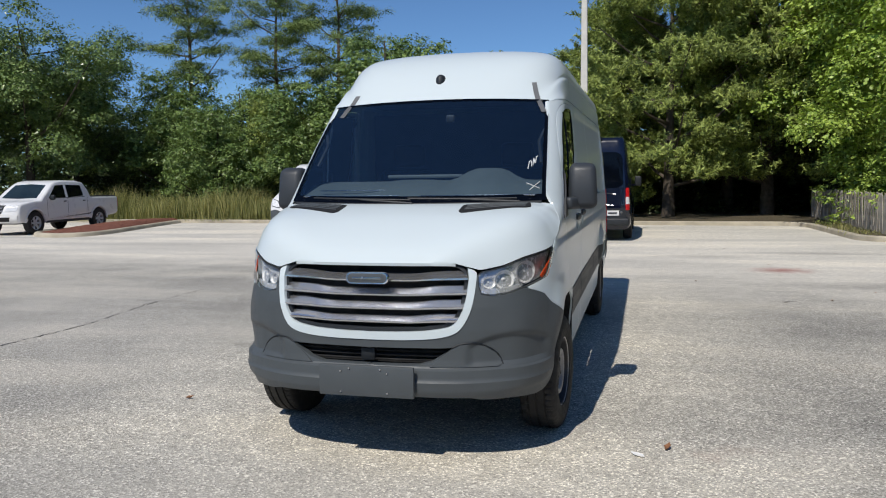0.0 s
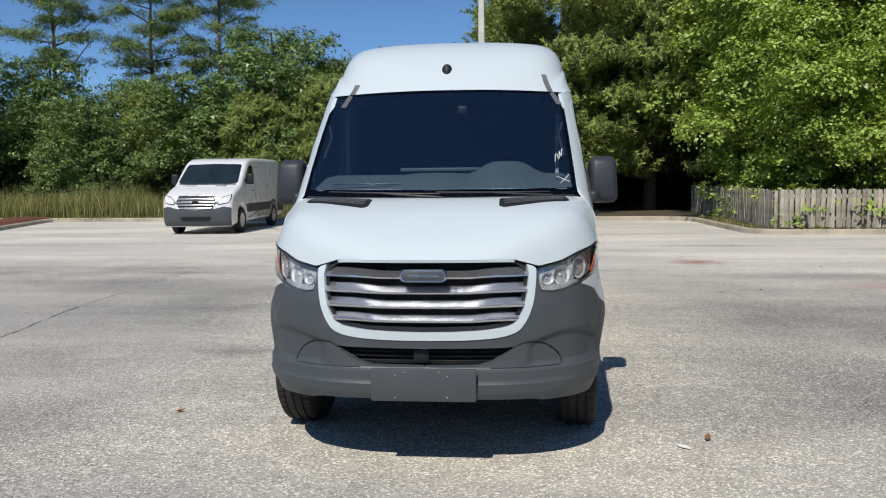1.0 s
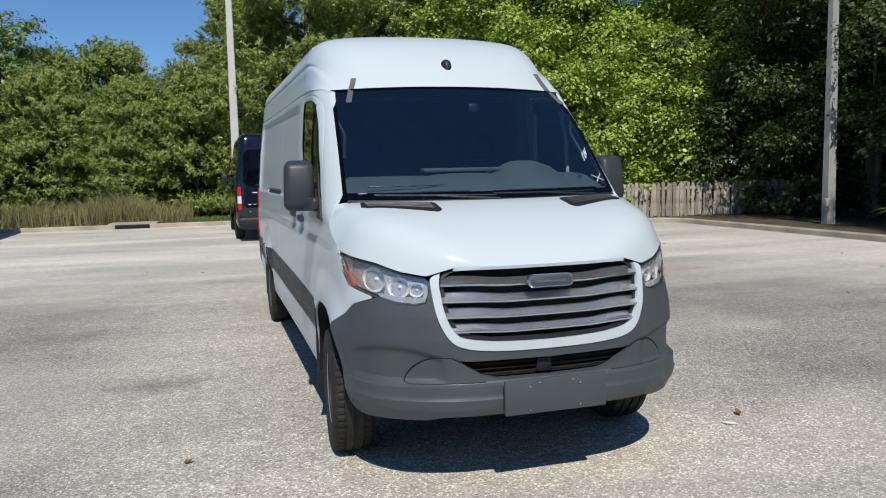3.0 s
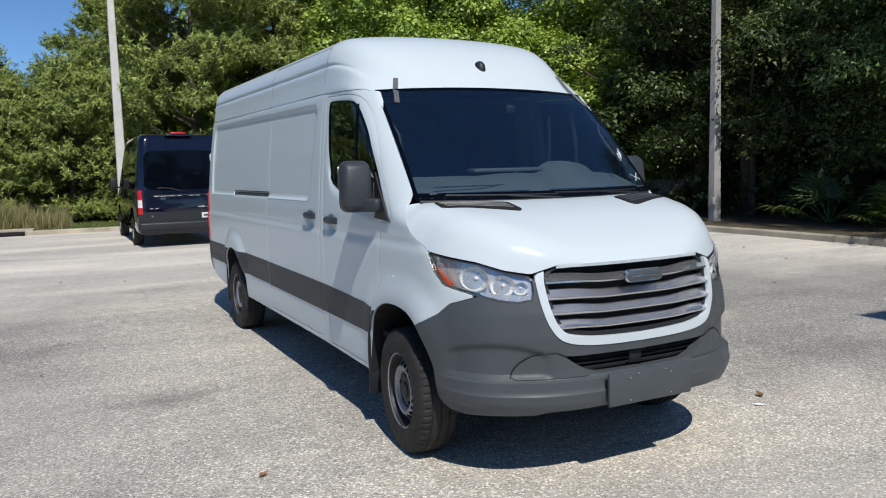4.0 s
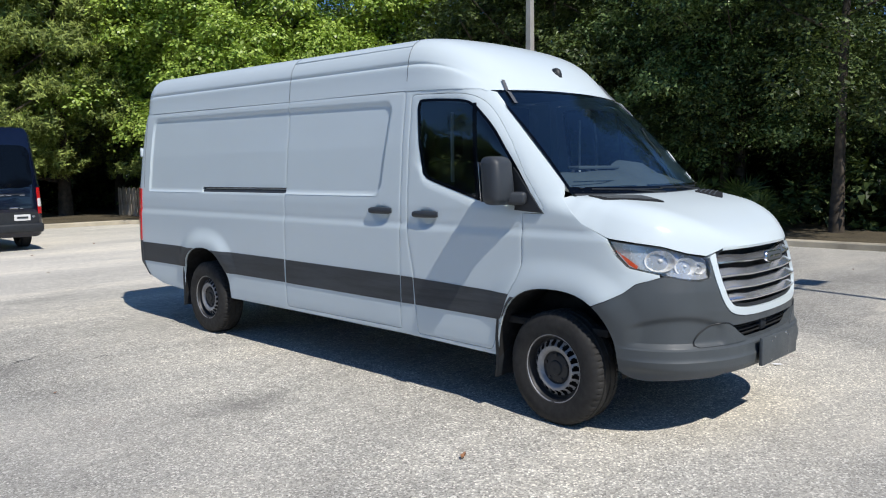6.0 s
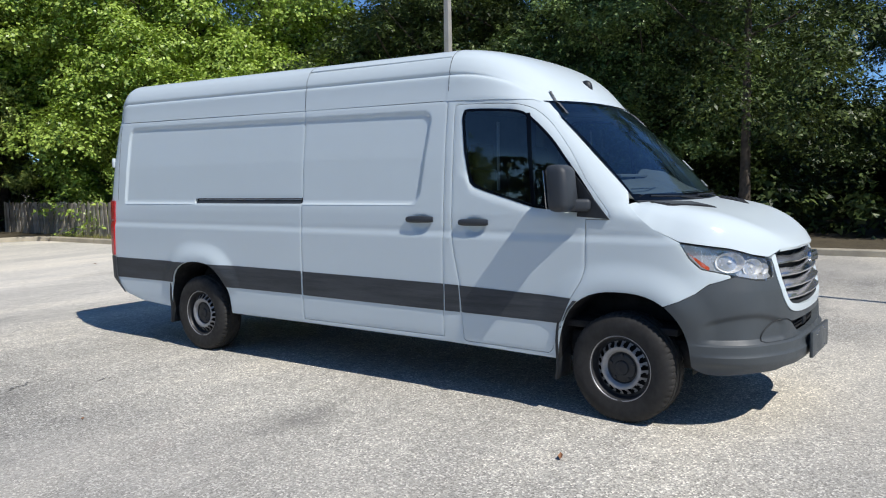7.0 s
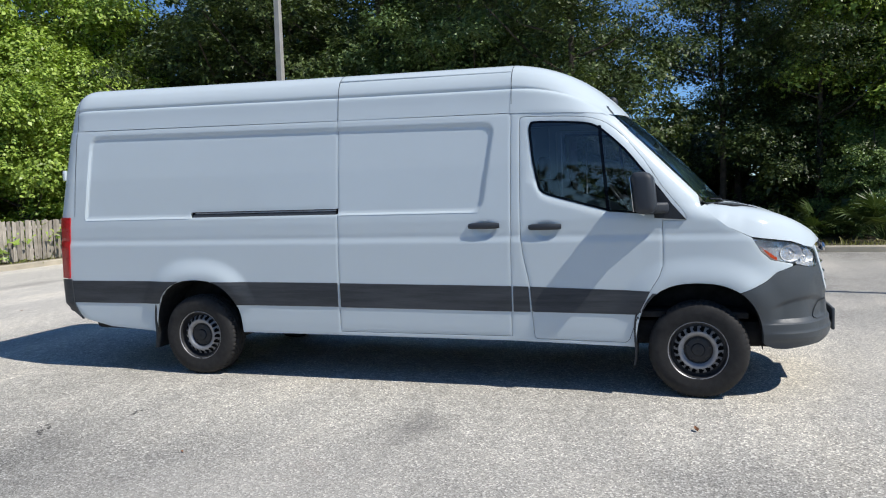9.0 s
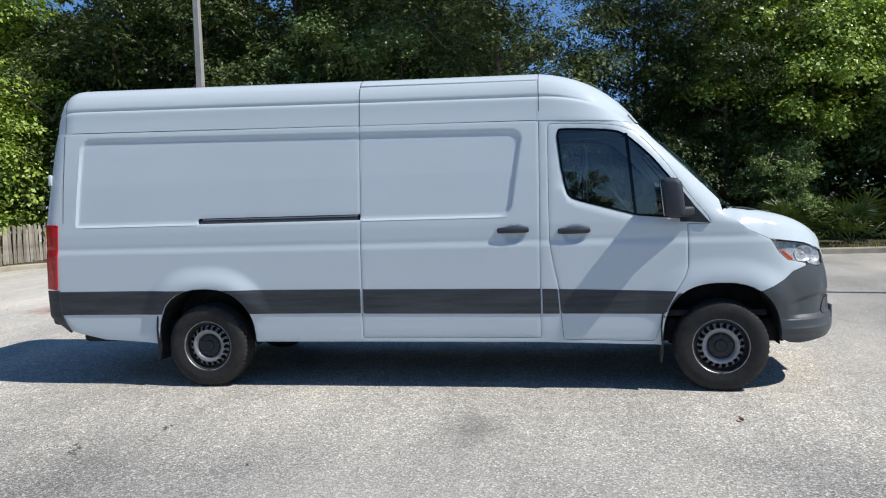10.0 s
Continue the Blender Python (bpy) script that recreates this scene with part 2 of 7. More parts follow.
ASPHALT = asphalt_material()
SOIL = ground_material("leaf_litter_soil", [(0.3, (0.05, 0.038, 0.025)), (0.5, (0.115, 0.085, 0.055)), (0.7, (0.19, 0.15, 0.09))], 1.6)
VERGE = ground_material("rough_grass_verge", [(0.3, (0.045, 0.035, 0.022)), (0.5, (0.085, 0.068, 0.04)), (0.7, (0.16, 0.13, 0.08))], 1.2)
MULCH = ground_material("red_mulch", [(0.3, (0.085, 0.028, 0.018)), (0.5, (0.21, 0.075, 0.048)), (0.7, (0.36, 0.16, 0.11))], 5.0, 0.9)
KERB = plain("weathered_concrete", (0.43, 0.385, 0.30), 0.9, vary=0.28, scale=1.4, grain=0.5, grain_scale=60, spec=0.25)
PALE_POLE = plain("pale_cream_concrete", (0.6, 0.585, 0.54), 0.85, vary=0.12, scale=1.8, grain=0.35, grain_scale=70, spec=0.25)
# same pole concrete, darkened to carry tree shade on the forest pole
CONCRETE = plain("shade_toned_concrete", (0.38, 0.372, 0.35), 0.85, vary=0.16, scale=1.8, grain=0.35, grain_scale=70, spec=0.25)
PAINT = plain("white_van_paint", (0.595, 0.668, 0.695), 0.5, vary=0.012, scale=1.2, coat=0.55, wander=0.05, spec=0.08)
PAINT.node_tree.nodes["Principled BSDF"].inputs["Coat Roughness"].default_value = 0.12
PAINT_FAR = plain("white_vehicle_paint", (0.76, 0.76, 0.76), 0.3, vary=0.03, scale=1.5, coat=0.5)
NAVY = plain("dark_navy_paint", (0.003, 0.005, 0.017), 0.12, vary=0.12, scale=2, coat=0.9, spec=0.3)
PLASTIC = plain("grey_bumper_plastic", (0.070, 0.080, 0.087), 0.5, vary=0.08, scale=3, grain=0.12, grain_scale=420, spec=0.4)
BAND = streaked_plastic("dark_grey_side_moulding", (0.033, 0.038, 0.044), (0.080, 0.086, 0.092))
BLACK = plain("black_plastic", (0.0122, 0.015, 0.0190), 0.55, vary=0.2, scale=8, grain=0.08, grain_scale=300)
DARK = plain("dark_underside", (0.007, 0.007, 0.0075), 0.85, vary=0.3, scale=5)
RUBBER = plain("tyre_rubber", (0.028, 0.027, 0.026), 0.75, vary=0.3, scale=9, grain=0.25, grain_scale=160, spec=0.3)
STEEL = plain("grey_wheel_steel", (0.36, 0.36, 0.37), 0.42, metal=0.6, vary=0.18, scale=14, grain=0.08)
DISC_STEEL = plain("worn_wheel_disc", (0.30, 0.30, 0.305), 0.45, metal=0.35, vary=0.25, scale=14, grain=0.1)
RIM_DARK = plain("dark_wheel_steel", (0.035, 0.035, 0.037), 0.5, metal=0.3, vary=0.25, scale=12)
CHROME = plain("bright_chrome", (0.62, 0.63, 0.645), 0.22, metal=1.0, vary=0.03, scale=6)
ALLOY = plain("painted_alloy", (0.60, 0.60, 0.61), 0.38, metal=0.35, vary=0.1, scale=9)
BARS = plain("silver_grille_plastic", (0.70, 0.71, 0.74), 0.20, metal=0.9, vary=0.05, scale=5)
SILVER = plain("satin_chrome", (0.40, 0.41, 0.42), 0.24, metal=1.0, vary=0.06, scale=6)
LAMP_BACK = plain("lamp_tray_grey", (0.60, 0.62, 0.65), 0.25, metal=0.5, vary=0.12, scale=14)
FLUTES = fluted_reflector("fluted_lamp_reflector", (0.92, 0.93, 0.94))
LENS = glass("clear_lens", (0.95, 0.96, 0.97), index=1.72)
AMBER = plain("orange_reflector", (0.60, 0.075, 0.018), 0.25, vary=0.12, scale=60, coat=0.5)
RED = plain("red_lamp_plastic", (0.50, 0.008, 0.012), 0.3, vary=0.2, scale=30, coat=0.35)
WHITE_LAMP = plain("white_lamp_plastic", (0.7, 0.7, 0.7), 0.2, vary=0.1, scale=30, coat=0.8)
# blue veil and blue gloss are painted in to lift the screen like sky
WINDSHIELD = glass("windscreen_glass", (0.55, 0.72, 0.86), 0.01, 2.1, 0.006, (0.72, 0.9, 1.0))
TINTED = glass("tinted_side_glass", (0.42, 0.50, 0.55), 0.01, 1.8)
SCREENGLASS = plain("grey_green_screen_glass", (0.016, 0.026, 0.028), 0.04, vary=0.5, scale=1.3, spec=0.9)
DARKGLASS = plain("dark_tinted_glass", (0.002, 0.003, 0.006), 0.04, vary=0.1, scale=3, spec=0.14, wander=0.05)
TRIM = plain("dark_cab_trim", (0.075, 0.095, 0.135), 0.7, vary=0.12, scale=5, grain=0.2, grain_scale=220)
DASH = plain("grey_dashboard_plastic", (0.10, 0.115, 0.115), 0.6, vary=0.1, scale=4, grain=0.2, grain_scale=220)
SEATCLOTH = plain("dark_seat_cloth", (0.03, 0.031, 0.034), 0.9, vary=0.2, scale=20, grain=0.4, grain_scale=260)
SHELL = plain("dark_grey_mirror_plastic", (0.037, 0.043, 0.051), 0.5, vary=0.06, scale=4, grain=0.1, grain_scale=400, spec=0.4)
TAPE = plain("grey_duct_tape", (0.11, 0.115, 0.12), 0.5, vary=0.12, scale=12, grain=0.2, grain_scale=90)
CHALK = plain("white_marker_paint", (0.62, 0.64, 0.64), 0.8, vary=0.25, scale=30)
BARK = plain("grey_brown_bark", (0.085, 0.07, 0.055), 0.95, vary=0.45, scale=5, grain=0.9, grain_scale=28, spec=0.2)
PINEBARK = plain("reddish_pine_bark", (0.15, 0.10, 0.07), 0.95, vary=0.45, scale=4, grain=0.9, grain_scale=22, spec=0.2)
FENCEWOOD = wood_material("weathered_grey_fence_wood", (0.34, 0.30, 0.255), (0.66, 0.61, 0.535))
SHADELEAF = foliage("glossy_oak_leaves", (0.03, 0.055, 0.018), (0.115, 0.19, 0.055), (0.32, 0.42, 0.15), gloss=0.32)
OAKLEAF = foliage("dark_oak_leaves", (0.03, 0.06, 0.018), (0.12, 0.205, 0.055), (0.33, 0.43, 0.14), gloss=0.36)
CEDARLEAF = foliage("olive_cedar_sprays", (0.05, 0.075, 0.02), (0.225, 0.285, 0.068), (0.46, 0.54, 0.145), gloss=0.6, through=0.14)
VINELEAF = foliage("bright_vine_leaves", (0.07, 0.11, 0.022), (0.29, 0.42, 0.075), (0.57, 0.71, 0.165), through=0.22, gloss=0.35)
PINELEAF = foliage("pine_needles", (0.05, 0.085, 0.025), (0.15, 0.22, 0.065), (0.32, 0.40, 0.14), gloss=0.5)
# forest greens kept near black: the wood's shade is put into the colour
DEEPLEAF = foliage("shade_toned_forest_leaves", (0.009, 0.018, 0.006), (0.030, 0.052, 0.016), (0.18, 0.24, 0.07), gloss=0.44)
PALMLEAF = foliage("palmetto_fans", (0.022, 0.046, 0.012), (0.048, 0.084, 0.022), (0.13, 0.175, 0.055), gloss=0.4)
REEDS = foliage("tall_marsh_grass", (0.07, 0.09, 0.025), (0.22, 0.245, 0.08), (0.56, 0.50, 0.22), gloss=0.6, through=0.3)
BROWNWEED = foliage("dry_brown_weeds", (0.10, 0.10, 0.04), (0.24, 0.24, 0.095), (0.46, 0.41, 0.21), gloss=0.8, through=0.2)
CRACK = plain("dark_asphalt_crack", (0.14, 0.136, 0.128), 0.95, vary=0.4, scale=30)
DEADLEAF = plain("dead_brown_leaf", (0.30, 0.145, 0.07), 0.7, vary=0.3, scale=40)
PAPER = plain("white_scrap", (0.86, 0.85, 0.83), 0.8, vary=0.1, scale=20)


# ---- mesh helpers ----
def mesh_of(name, verts, faces, material, smooth=True, sharp=40):
    me = bpy.data.meshes.new(name)
    me.from_pydata([tuple(map(float, v)) for v in verts], [], [tuple(map(int, f)) for f in faces])
    me.materials.append(material)
    if smooth:
        me.shade_smooth()
        me.set_sharp_from_angle(angle=radians(sharp))
    me.update()
    return me


def part(name, me, parent=None, label="", material=None):
    """Links a mesh, or a bmesh with its material, as one object under a thing or a part."""
    if isinstance(me, bmesh.types.BMesh):
        bm, me = me, bpy.data.meshes.new(name)
        bm.to_mesh(me)
        bm.free()
        me.materials.append(material)
        me.shade_smooth()
        me.set_sharp_from_angle(angle=radians(35))
    ob = new(name, me)
    if parent:
        ob.parent = parent
    return tagged(ob, label)


def thing(name, label, category, m=None, group="", kind=""):
    ob = new(name)
    ob.empty_display_size = 0.2
    if m is not None:
        ob.matrix_basis = m
    return tagged(ob, label, category, group, kind)


def solid_box(size, at=(0, 0, 0), bevel=0.01, segments=2, turn=None):
    bm = bmesh.new()
    bmesh.ops.create_cube(bm, size=1)
    for v in bm.verts:
        v.co = Vector((v.co.x * size[0], v.co.y * size[1], v.co.z * size[2]))
    if bevel:
        bmesh.ops.bevel(bm, geom=bm.edges[:], offset=bevel, segments=segments, profile=0.5, affect="EDGES")
    m = Matrix.Translation(at) @ (turn.to_4x4() if turn else Matrix())
    bmesh.ops.transform(bm, matrix=m, verts=bm.verts)
    return bm


def lathe(profile, steps=48, axis="x"):
    """Verts and faces of a profile of (along, radius) turned about an axis."""
    verts, faces = [], []
    n = len(profile)
    for k in range(steps):
        a = 2 * math.pi * k / steps
        for along, r in profile:
            p = (along, r * math.cos(a), r * math.sin(a))
            verts.append(p if axis == "x" else (p[1], p[2], p[0]) if axis == "z" else (p[1], p[0], p[2]))
    for k in range(steps):
        for j in range(n - 1):
            a, b = k * n + j, ((k + 1) % steps) * n + j
            faces.append((a, b, b + 1, a + 1))
    return verts, faces


def tube(path, radii, sides=8, caps=True):
    """A round tube along a path; radii one number or one a point."""
    pts = [Vector(p) for p in path]
    if isinstance(radii, (int, float)):
        radii = [radii] * len(pts)
    verts, faces = [], []
    for k, p in enumerate(pts):
        d = (pts[min(k + 1, len(pts) - 1)] - pts[max(k - 1, 0)]).normalized()
        u = d.cross(Vector((0, 0, 1)) if abs(d.z) < 0.9 else Vector((1, 0, 0))).normalized()
        w = d.cross(u)
        for s in range(sides):
            a = 2 * math.pi * s / sides
            verts.append(p + (u * math.cos(a) + w * math.sin(a)) * radii[k])
    for k in range(len(pts) - 1):
        for s in range(sides):
            a, b = k * sides + s, k * sides + (s + 1) % sides
            faces.append((a, b, b + sides, a + sides))
    if caps:
        faces.append(tuple(range(sides))[::-1])
        faces.append(tuple(range((len(pts) - 1) * sides, len(pts) * sides)))
    return verts, faces


def joined(*lumps):
    verts, faces = [], []
    for v, f in lumps:
        o = len(verts)
        verts += list(v)
        faces += [tuple(i + o for i in g) for g in f]
    return verts, faces


def spline(pts, steps=12):
    """Catmull-Rom curve through points of any dimension."""
    p = [np.array(q, float) for q in pts]
    p = [2 * p[0] - p[1]] + p + [2 * p[-1] - p[-2]]
    out = []
    for i in range(1, len(p) - 2):
        for k in range(steps):
            t = k / steps
            out.append(0.5 * (2 * p[i] + (p[i + 1] - p[i - 1]) * t + (2 * p[i - 1] - 5 * p[i] + 4 * p[i + 1] - p[i + 2]) * t * t
                              + (3 * p[i] - p[i - 1] - 3 * p[i + 1] + p[i + 2]) * t ** 3))
    out.append(p[-2])
    return np.array(out)


def step01(a, b, v):
    t = np.clip((np.asarray(v, float) - a) / (b - a), 0, 1)
    return t * t * (3 - 2 * t)


def swept(path, profile, closed=False):
    """A profile of (out, up) swept along a level path of (x, y); out is to the right of the way."""
    verts, faces = [], []
    n, count = len(profile), len(path)
    for k, p in enumerate(path):
        a = path[(k - 1) % count] if closed else path[max(k - 1, 0)]
        b = path[(k + 1) % count] if closed else path[min(k + 1, count - 1)]
        d = np.array([b[0] - a[0], b[1] - a[1]], float)
        d /= np.linalg.norm(d)
        for o, u in profile:
            verts.append((p[0] + d[1] * o, p[1] - d[0] * o, u))
    for k in range(count if closed else count - 1):
        for j in range(n - 1):
            a, b = k * n + j, ((k + 1) % count) * n + j
            faces.append((a, b, b + 1, a + 1))
    if not closed:
        faces += [tuple(range(n)), tuple(range((count - 1) * n, count * n))[::-1]]
    return verts, faces


# ---- the setting: ground, car park, kerbs ----
def flat_sheet(name, outline, z, material, label, depth=0.0):
    verts = [(x, y, z) for x, y in outline]
    me = mesh_of(name, verts, [tuple(range(len(verts)))], material, smooth=False)
    return tagged(part(name, me), label, "ground", kind="structure")


flat_sheet("ground", [(-900, -900), (900, -900), (900, 900), (-900, 900)], -0.05, SOIL, "bare brown woodland soil under leaf litter")
CORNER = [(6.55 + 1.0 - math.cos(a) * 1.0, 15.45 + 1.0 - math.sin(a) * 1.0) for a in np.linspace(0, math.pi / 2, 8)]
TURN_IN = [(6.35 - 0.8 + math.cos(a) * 0.9, 21.25 + math.sin(a) * 0.9) for a in np.linspace(math.pi / 2, 0, 7)]
BEND = [(10.4 + math.sin(a) * 1.0, 14.45 + math.cos(a) * 1.0) for a in np.linspace(0, math.pi / 2, 8)]
KERB_LINE = [(-70, 25.5), (-17.0, 23.15)] + [(x, 23.15 - 0.0444 * (x + 17)) for x in np.arange(-16, 5, 2.0)] + TURN_IN + CORNER + BEND + [(11.45, 11.5), (11.4, 8.0), (11.15, 5.0), (11.1, 2.0), (11.3, -2.0), (11.5, -6.0), (11.5, -70.0)]
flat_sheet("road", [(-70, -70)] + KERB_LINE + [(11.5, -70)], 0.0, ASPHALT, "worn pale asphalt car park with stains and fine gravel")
kerb_profile = [(0.0, -0.02), (0.0, 0.11), (-0.02, 0.135), (-0.13, 0.14), (-0.15, 0.13), (-0.15, -0.02)]
tagged(part("kerb", mesh_of("kerb", *swept(KERB_LINE, kerb_profile), KERB, sharp=30)), "weathered tan concrete kerb round the car park", "kerb", kind="structure")
# raised soil behind the kerb
outer = [(x, y) for x, y in KERB_LINE]
rim = []
for k, (x, y) in enumerate(KERB_LINE):
    a, b = KERB_LINE[max(k - 1, 0)], KERB_LINE[min(k + 1, len(KERB_LINE) - 1)]
    d = Vector((b[0] - a[0], b[1] - a[1])).normalized()
    rim.append((x - d.y * 0.14, y + d.x * 0.14))
bank_v = [(x, y, 0.10) for x, y in rim] + [(x, y, 0.10) for x, y in ((120, -70), (120, 120), (-70, 120))]
tagged(part("verge", mesh_of("verge", bank_v, [tuple(range(len(bank_v)))], VERGE, smooth=False)), "rough grass and leaf litter behind the kerb", "ground", kind="structure")

from mathutils.bvhtree import BVHTree


# ---- the white high-roof cargo van: nose towards -y, front axle at y = 0, rear axle at y = 4.325 ----
PLAN = spline([(0, -1.0), (0.25, -0.992), (0.46, -0.968), (0.64, -0.905), (0.78, -0.81), (0.88, -0.67), (0.94, -0.5), (0.968, -0.3), (0.978, -0.1), (0.978, 0.2)], 24)
PLAN_S = np.concatenate([[0], np.cumsum(np.hypot(*np.diff(PLAN, axis=0).T))])
S_END = PLAN_S[-1]
SIDE_Z = [0.30, 0.38, 0.50, 0.65, 0.86, 1.0, 1.185, 1.234, 1.254, 1.36, 1.5, 1.8, 2.1, 2.2, 2.4]
SIDE_X = [0.945, 0.962, 0.9705, 0.974, 0.976, 0.976, 0.976, 0.9638, 0.9672, 0.9668, 0.957, 0.935, 0.902, 0.889, 0.862]
NOSE_Z = [0.30, 0.36, 0.42, 0.445, 0.498, 0.510, 0.562, 0.574, 0.62, 0.70, 0.78, 0.90, 1.05, 1.15, 1.3, 1.5]
NOSE_IN = [0.10, 0.05, 0.018, 0.006, 0.0, 0.009, 0.013, 0.034, 0.040, 0.042, 0.040, 0.050, 0.082, 0.115, 0.19, 0.3]
REAR_Z = [0.3, 0.48, 0.63, 0.87, 1.46, 1.56, 2.16, 2.48, 2.7]
REAR_Y = [5.62, 5.68, 5.86, 5.87, 5.87, 5.855, 5.775, 5.70, 5.60]


HANDLES = ((1.625, 1.315), (1.135, 1.30))
BELT_Y = [0.30, 0.64, 0.88, 1.10, 1.165, 1.22]
BELT_Z = [1.38, 1.41, 1.478, 1.542, 1.575, 1.68]


def at_x(x):
    return float(np.interp(x, PLAN[:150, 0], PLAN_S[:150]))


def at_y(y):
    y = np.asarray(y, float)
    return np.where(y > 0.2, S_END + y - 0.2, np.interp(y, PLAN[96:, 1], PLAN_S[96:]))


def screen_edge(z):
    """How far back the edge of the windscreen lies at a height."""
    return 0.64 - 0.985 * (2.17 - np.asarray(z, float))


def arch_reach(y, z, y0):
    return (np.abs((y - y0) / 0.452) ** 2.5 + np.abs(np.maximum(z - 0.37, 0) / 0.50) ** 2.5) ** (1 / 2.5)


def panel_depth(y, z, y0, y1, z0, z1, lean=0.0):
    """How far inside a pressed panel a place lies."""
    f = (z - z0) / (z1 - z0)
    r = 0.09
    dy = np.minimum(y - (y0 + lean * (1 - f)), y1 - 0.06 * f - y)
    dz = np.minimum(z - z0, z1 - z)
    inner = np.minimum(dy, dz)
    corner = (dy < r) & (dz < r) & ((z > (z0 + z1) / 2) | (y < (y0 + y1) / 2))
    return np.where(corner, r - np.hypot(r - dy, r - dz), inner)


def skin(s, z, out=0.0):
    """The van's outer skin: s runs round the body from the middle of the nose, z is the height."""
    s, z = np.asarray(s, float), np.asarray(z, float)
    px = np.interp(s, PLAN_S, PLAN[:, 0])
    py = np.where(s > S_END, 0.2 + s - S_END, np.interp(s, PLAN_S, PLAN[:, 1]))
    e = 0.004
    tx = np.interp(s + e, PLAN_S, PLAN[:, 0]) - np.interp(s - e, PLAN_S, PLAN[:, 0])
    ty = np.where(s > S_END - e, 2 * e, np.interp(s + e, PLAN_S, PLAN[:, 1]) - np.interp(s - e, PLAN_S, PLAN[:, 1]))
    n = np.hypot(tx, ty)
    nx, ny = ty / n, -tx / n
    w = step01(at_x(0.60), float(at_y(-0.30)), s)
    inset = (1 - w) * np.interp(z, NOSE_Z, NOSE_IN) + w * (0.978 - np.interp(z, SIDE_Z, SIDE_X))
    # scoop in the bumper's corner
    brow_z = 0.70 + 0.066 * np.sin(np.clip((s - at_x(0.55)) / (at_x(0.94) - at_x(0.55)), 0, 1) * math.pi) ** 0.8
    inset = inset + 0.018 * step01(0.575, 0.60, z) * (1 - step01(brow_z - 0.042, brow_z, z)) * step01(at_x(0.53), at_x(0.60), s) * (1 - step01(at_x(0.91), at_x(0.945), s))
    # the bumper's lower beam runs round the corner
    inset = inset - 0.020 * w * (1 - step01(float(at_y(-0.62)), float(at_y(-0.42)), s)) * step01(0.42, 0.46, z) * (1 - 0.35 * step01(0.498, 0.51, z) - 0.65 * step01(0.562, 0.574, z))
    inset = inset - 0.018 * step01(at_x(0.70), at_x(0.86), s) * (1 - step01(float(at_y(-0.40)), float(at_y(-0.12)), s)) * step01(0.38, 0.52, z) * (1 - step01(0.80, 1.02, z))
    side = s > float(at_y(-0.15))
    d = py - screen_edge(z)
    inset = inset + np.where(side, 0.095 * np.clip(1 - d / 0.26, 0, 1) ** 2 * step01(1.32, 1.46, z), 0)
    d = np.interp(z, REAR_Z, REAR_Y) - py
    inset = inset + np.where(side, 0.055 * np.clip(1 - d / 0.16, 0, 1) ** 2, 0)
    for y0, swell in ((0.0, 0.026), (4.325, 0.042)):
        d = arch_reach(py, z, y0) - 1
        inset = inset - np.where((d > -0.2) & (d < 0.44) & (z > 0.55), swell * (1 - step01(0.07, 0.42, d)) * step01(0.55, 0.8, z), 0)
    inset = inset + 0.016 * step01(0.0, 0.024, panel_depth(py, z, 1.535, 5.535, 1.425, 2.135 + 0.020 * (py - 1.5), 0.11))
    for y0, z0 in HANDLES:
        e2 = ((py - y0) / 0.10) ** 2 + ((z - z0 + 0.028) / 0.072) ** 2
        inset = inset + np.where(side, 0.024 * (1 - step01(0.25, 1.0, e2)), 0)
    # slope under the door window
    belt = np.interp(py, BELT_Y, BELT_Z) - z
    inset = inset + np.where(side, 0.014 * np.clip(1 - belt / 0.052, 0, 1) * np.clip(1 + belt / 0.35, 0, 1) * step01(0.24, 0.36, py) * (1 - step01(1.19, 1.29, py)), 0)
    inset = inset - out
    return np.stack([px - nx * inset, py - ny * inset, z + 0 * px], -1)


def inside(poly, a, b):
    hit = np.zeros(np.shape(a), bool)
    q = np.asarray(poly, float)
    for (x0, y0), (x1, y1) in zip(q, np.roll(q, -1, 0)):
        if y0 != y1:
            hit ^= ((y0 > b) != (y1 > b)) & (a < (x1 - x0) * (b - y0) / (y1 - y0) + x0)
    return hit


def nearest(polys, p):
    best, where_to = np.full(len(p), 1e9), p.copy()
    for poly in polys:
        q = np.asarray(poly, float)
        for a, b in zip(q, np.roll(q, -1, 0)):
            ab = b - a
            t = np.clip(((p - a) @ ab) / max(ab @ ab, 1e-12), 0, 1)
            c = a + t[:, None] * ab
            d = np.hypot(*(p - c).T)
            near = d < best
            best[near], where_to[near] = d[near], c[near]
    return where_to, best


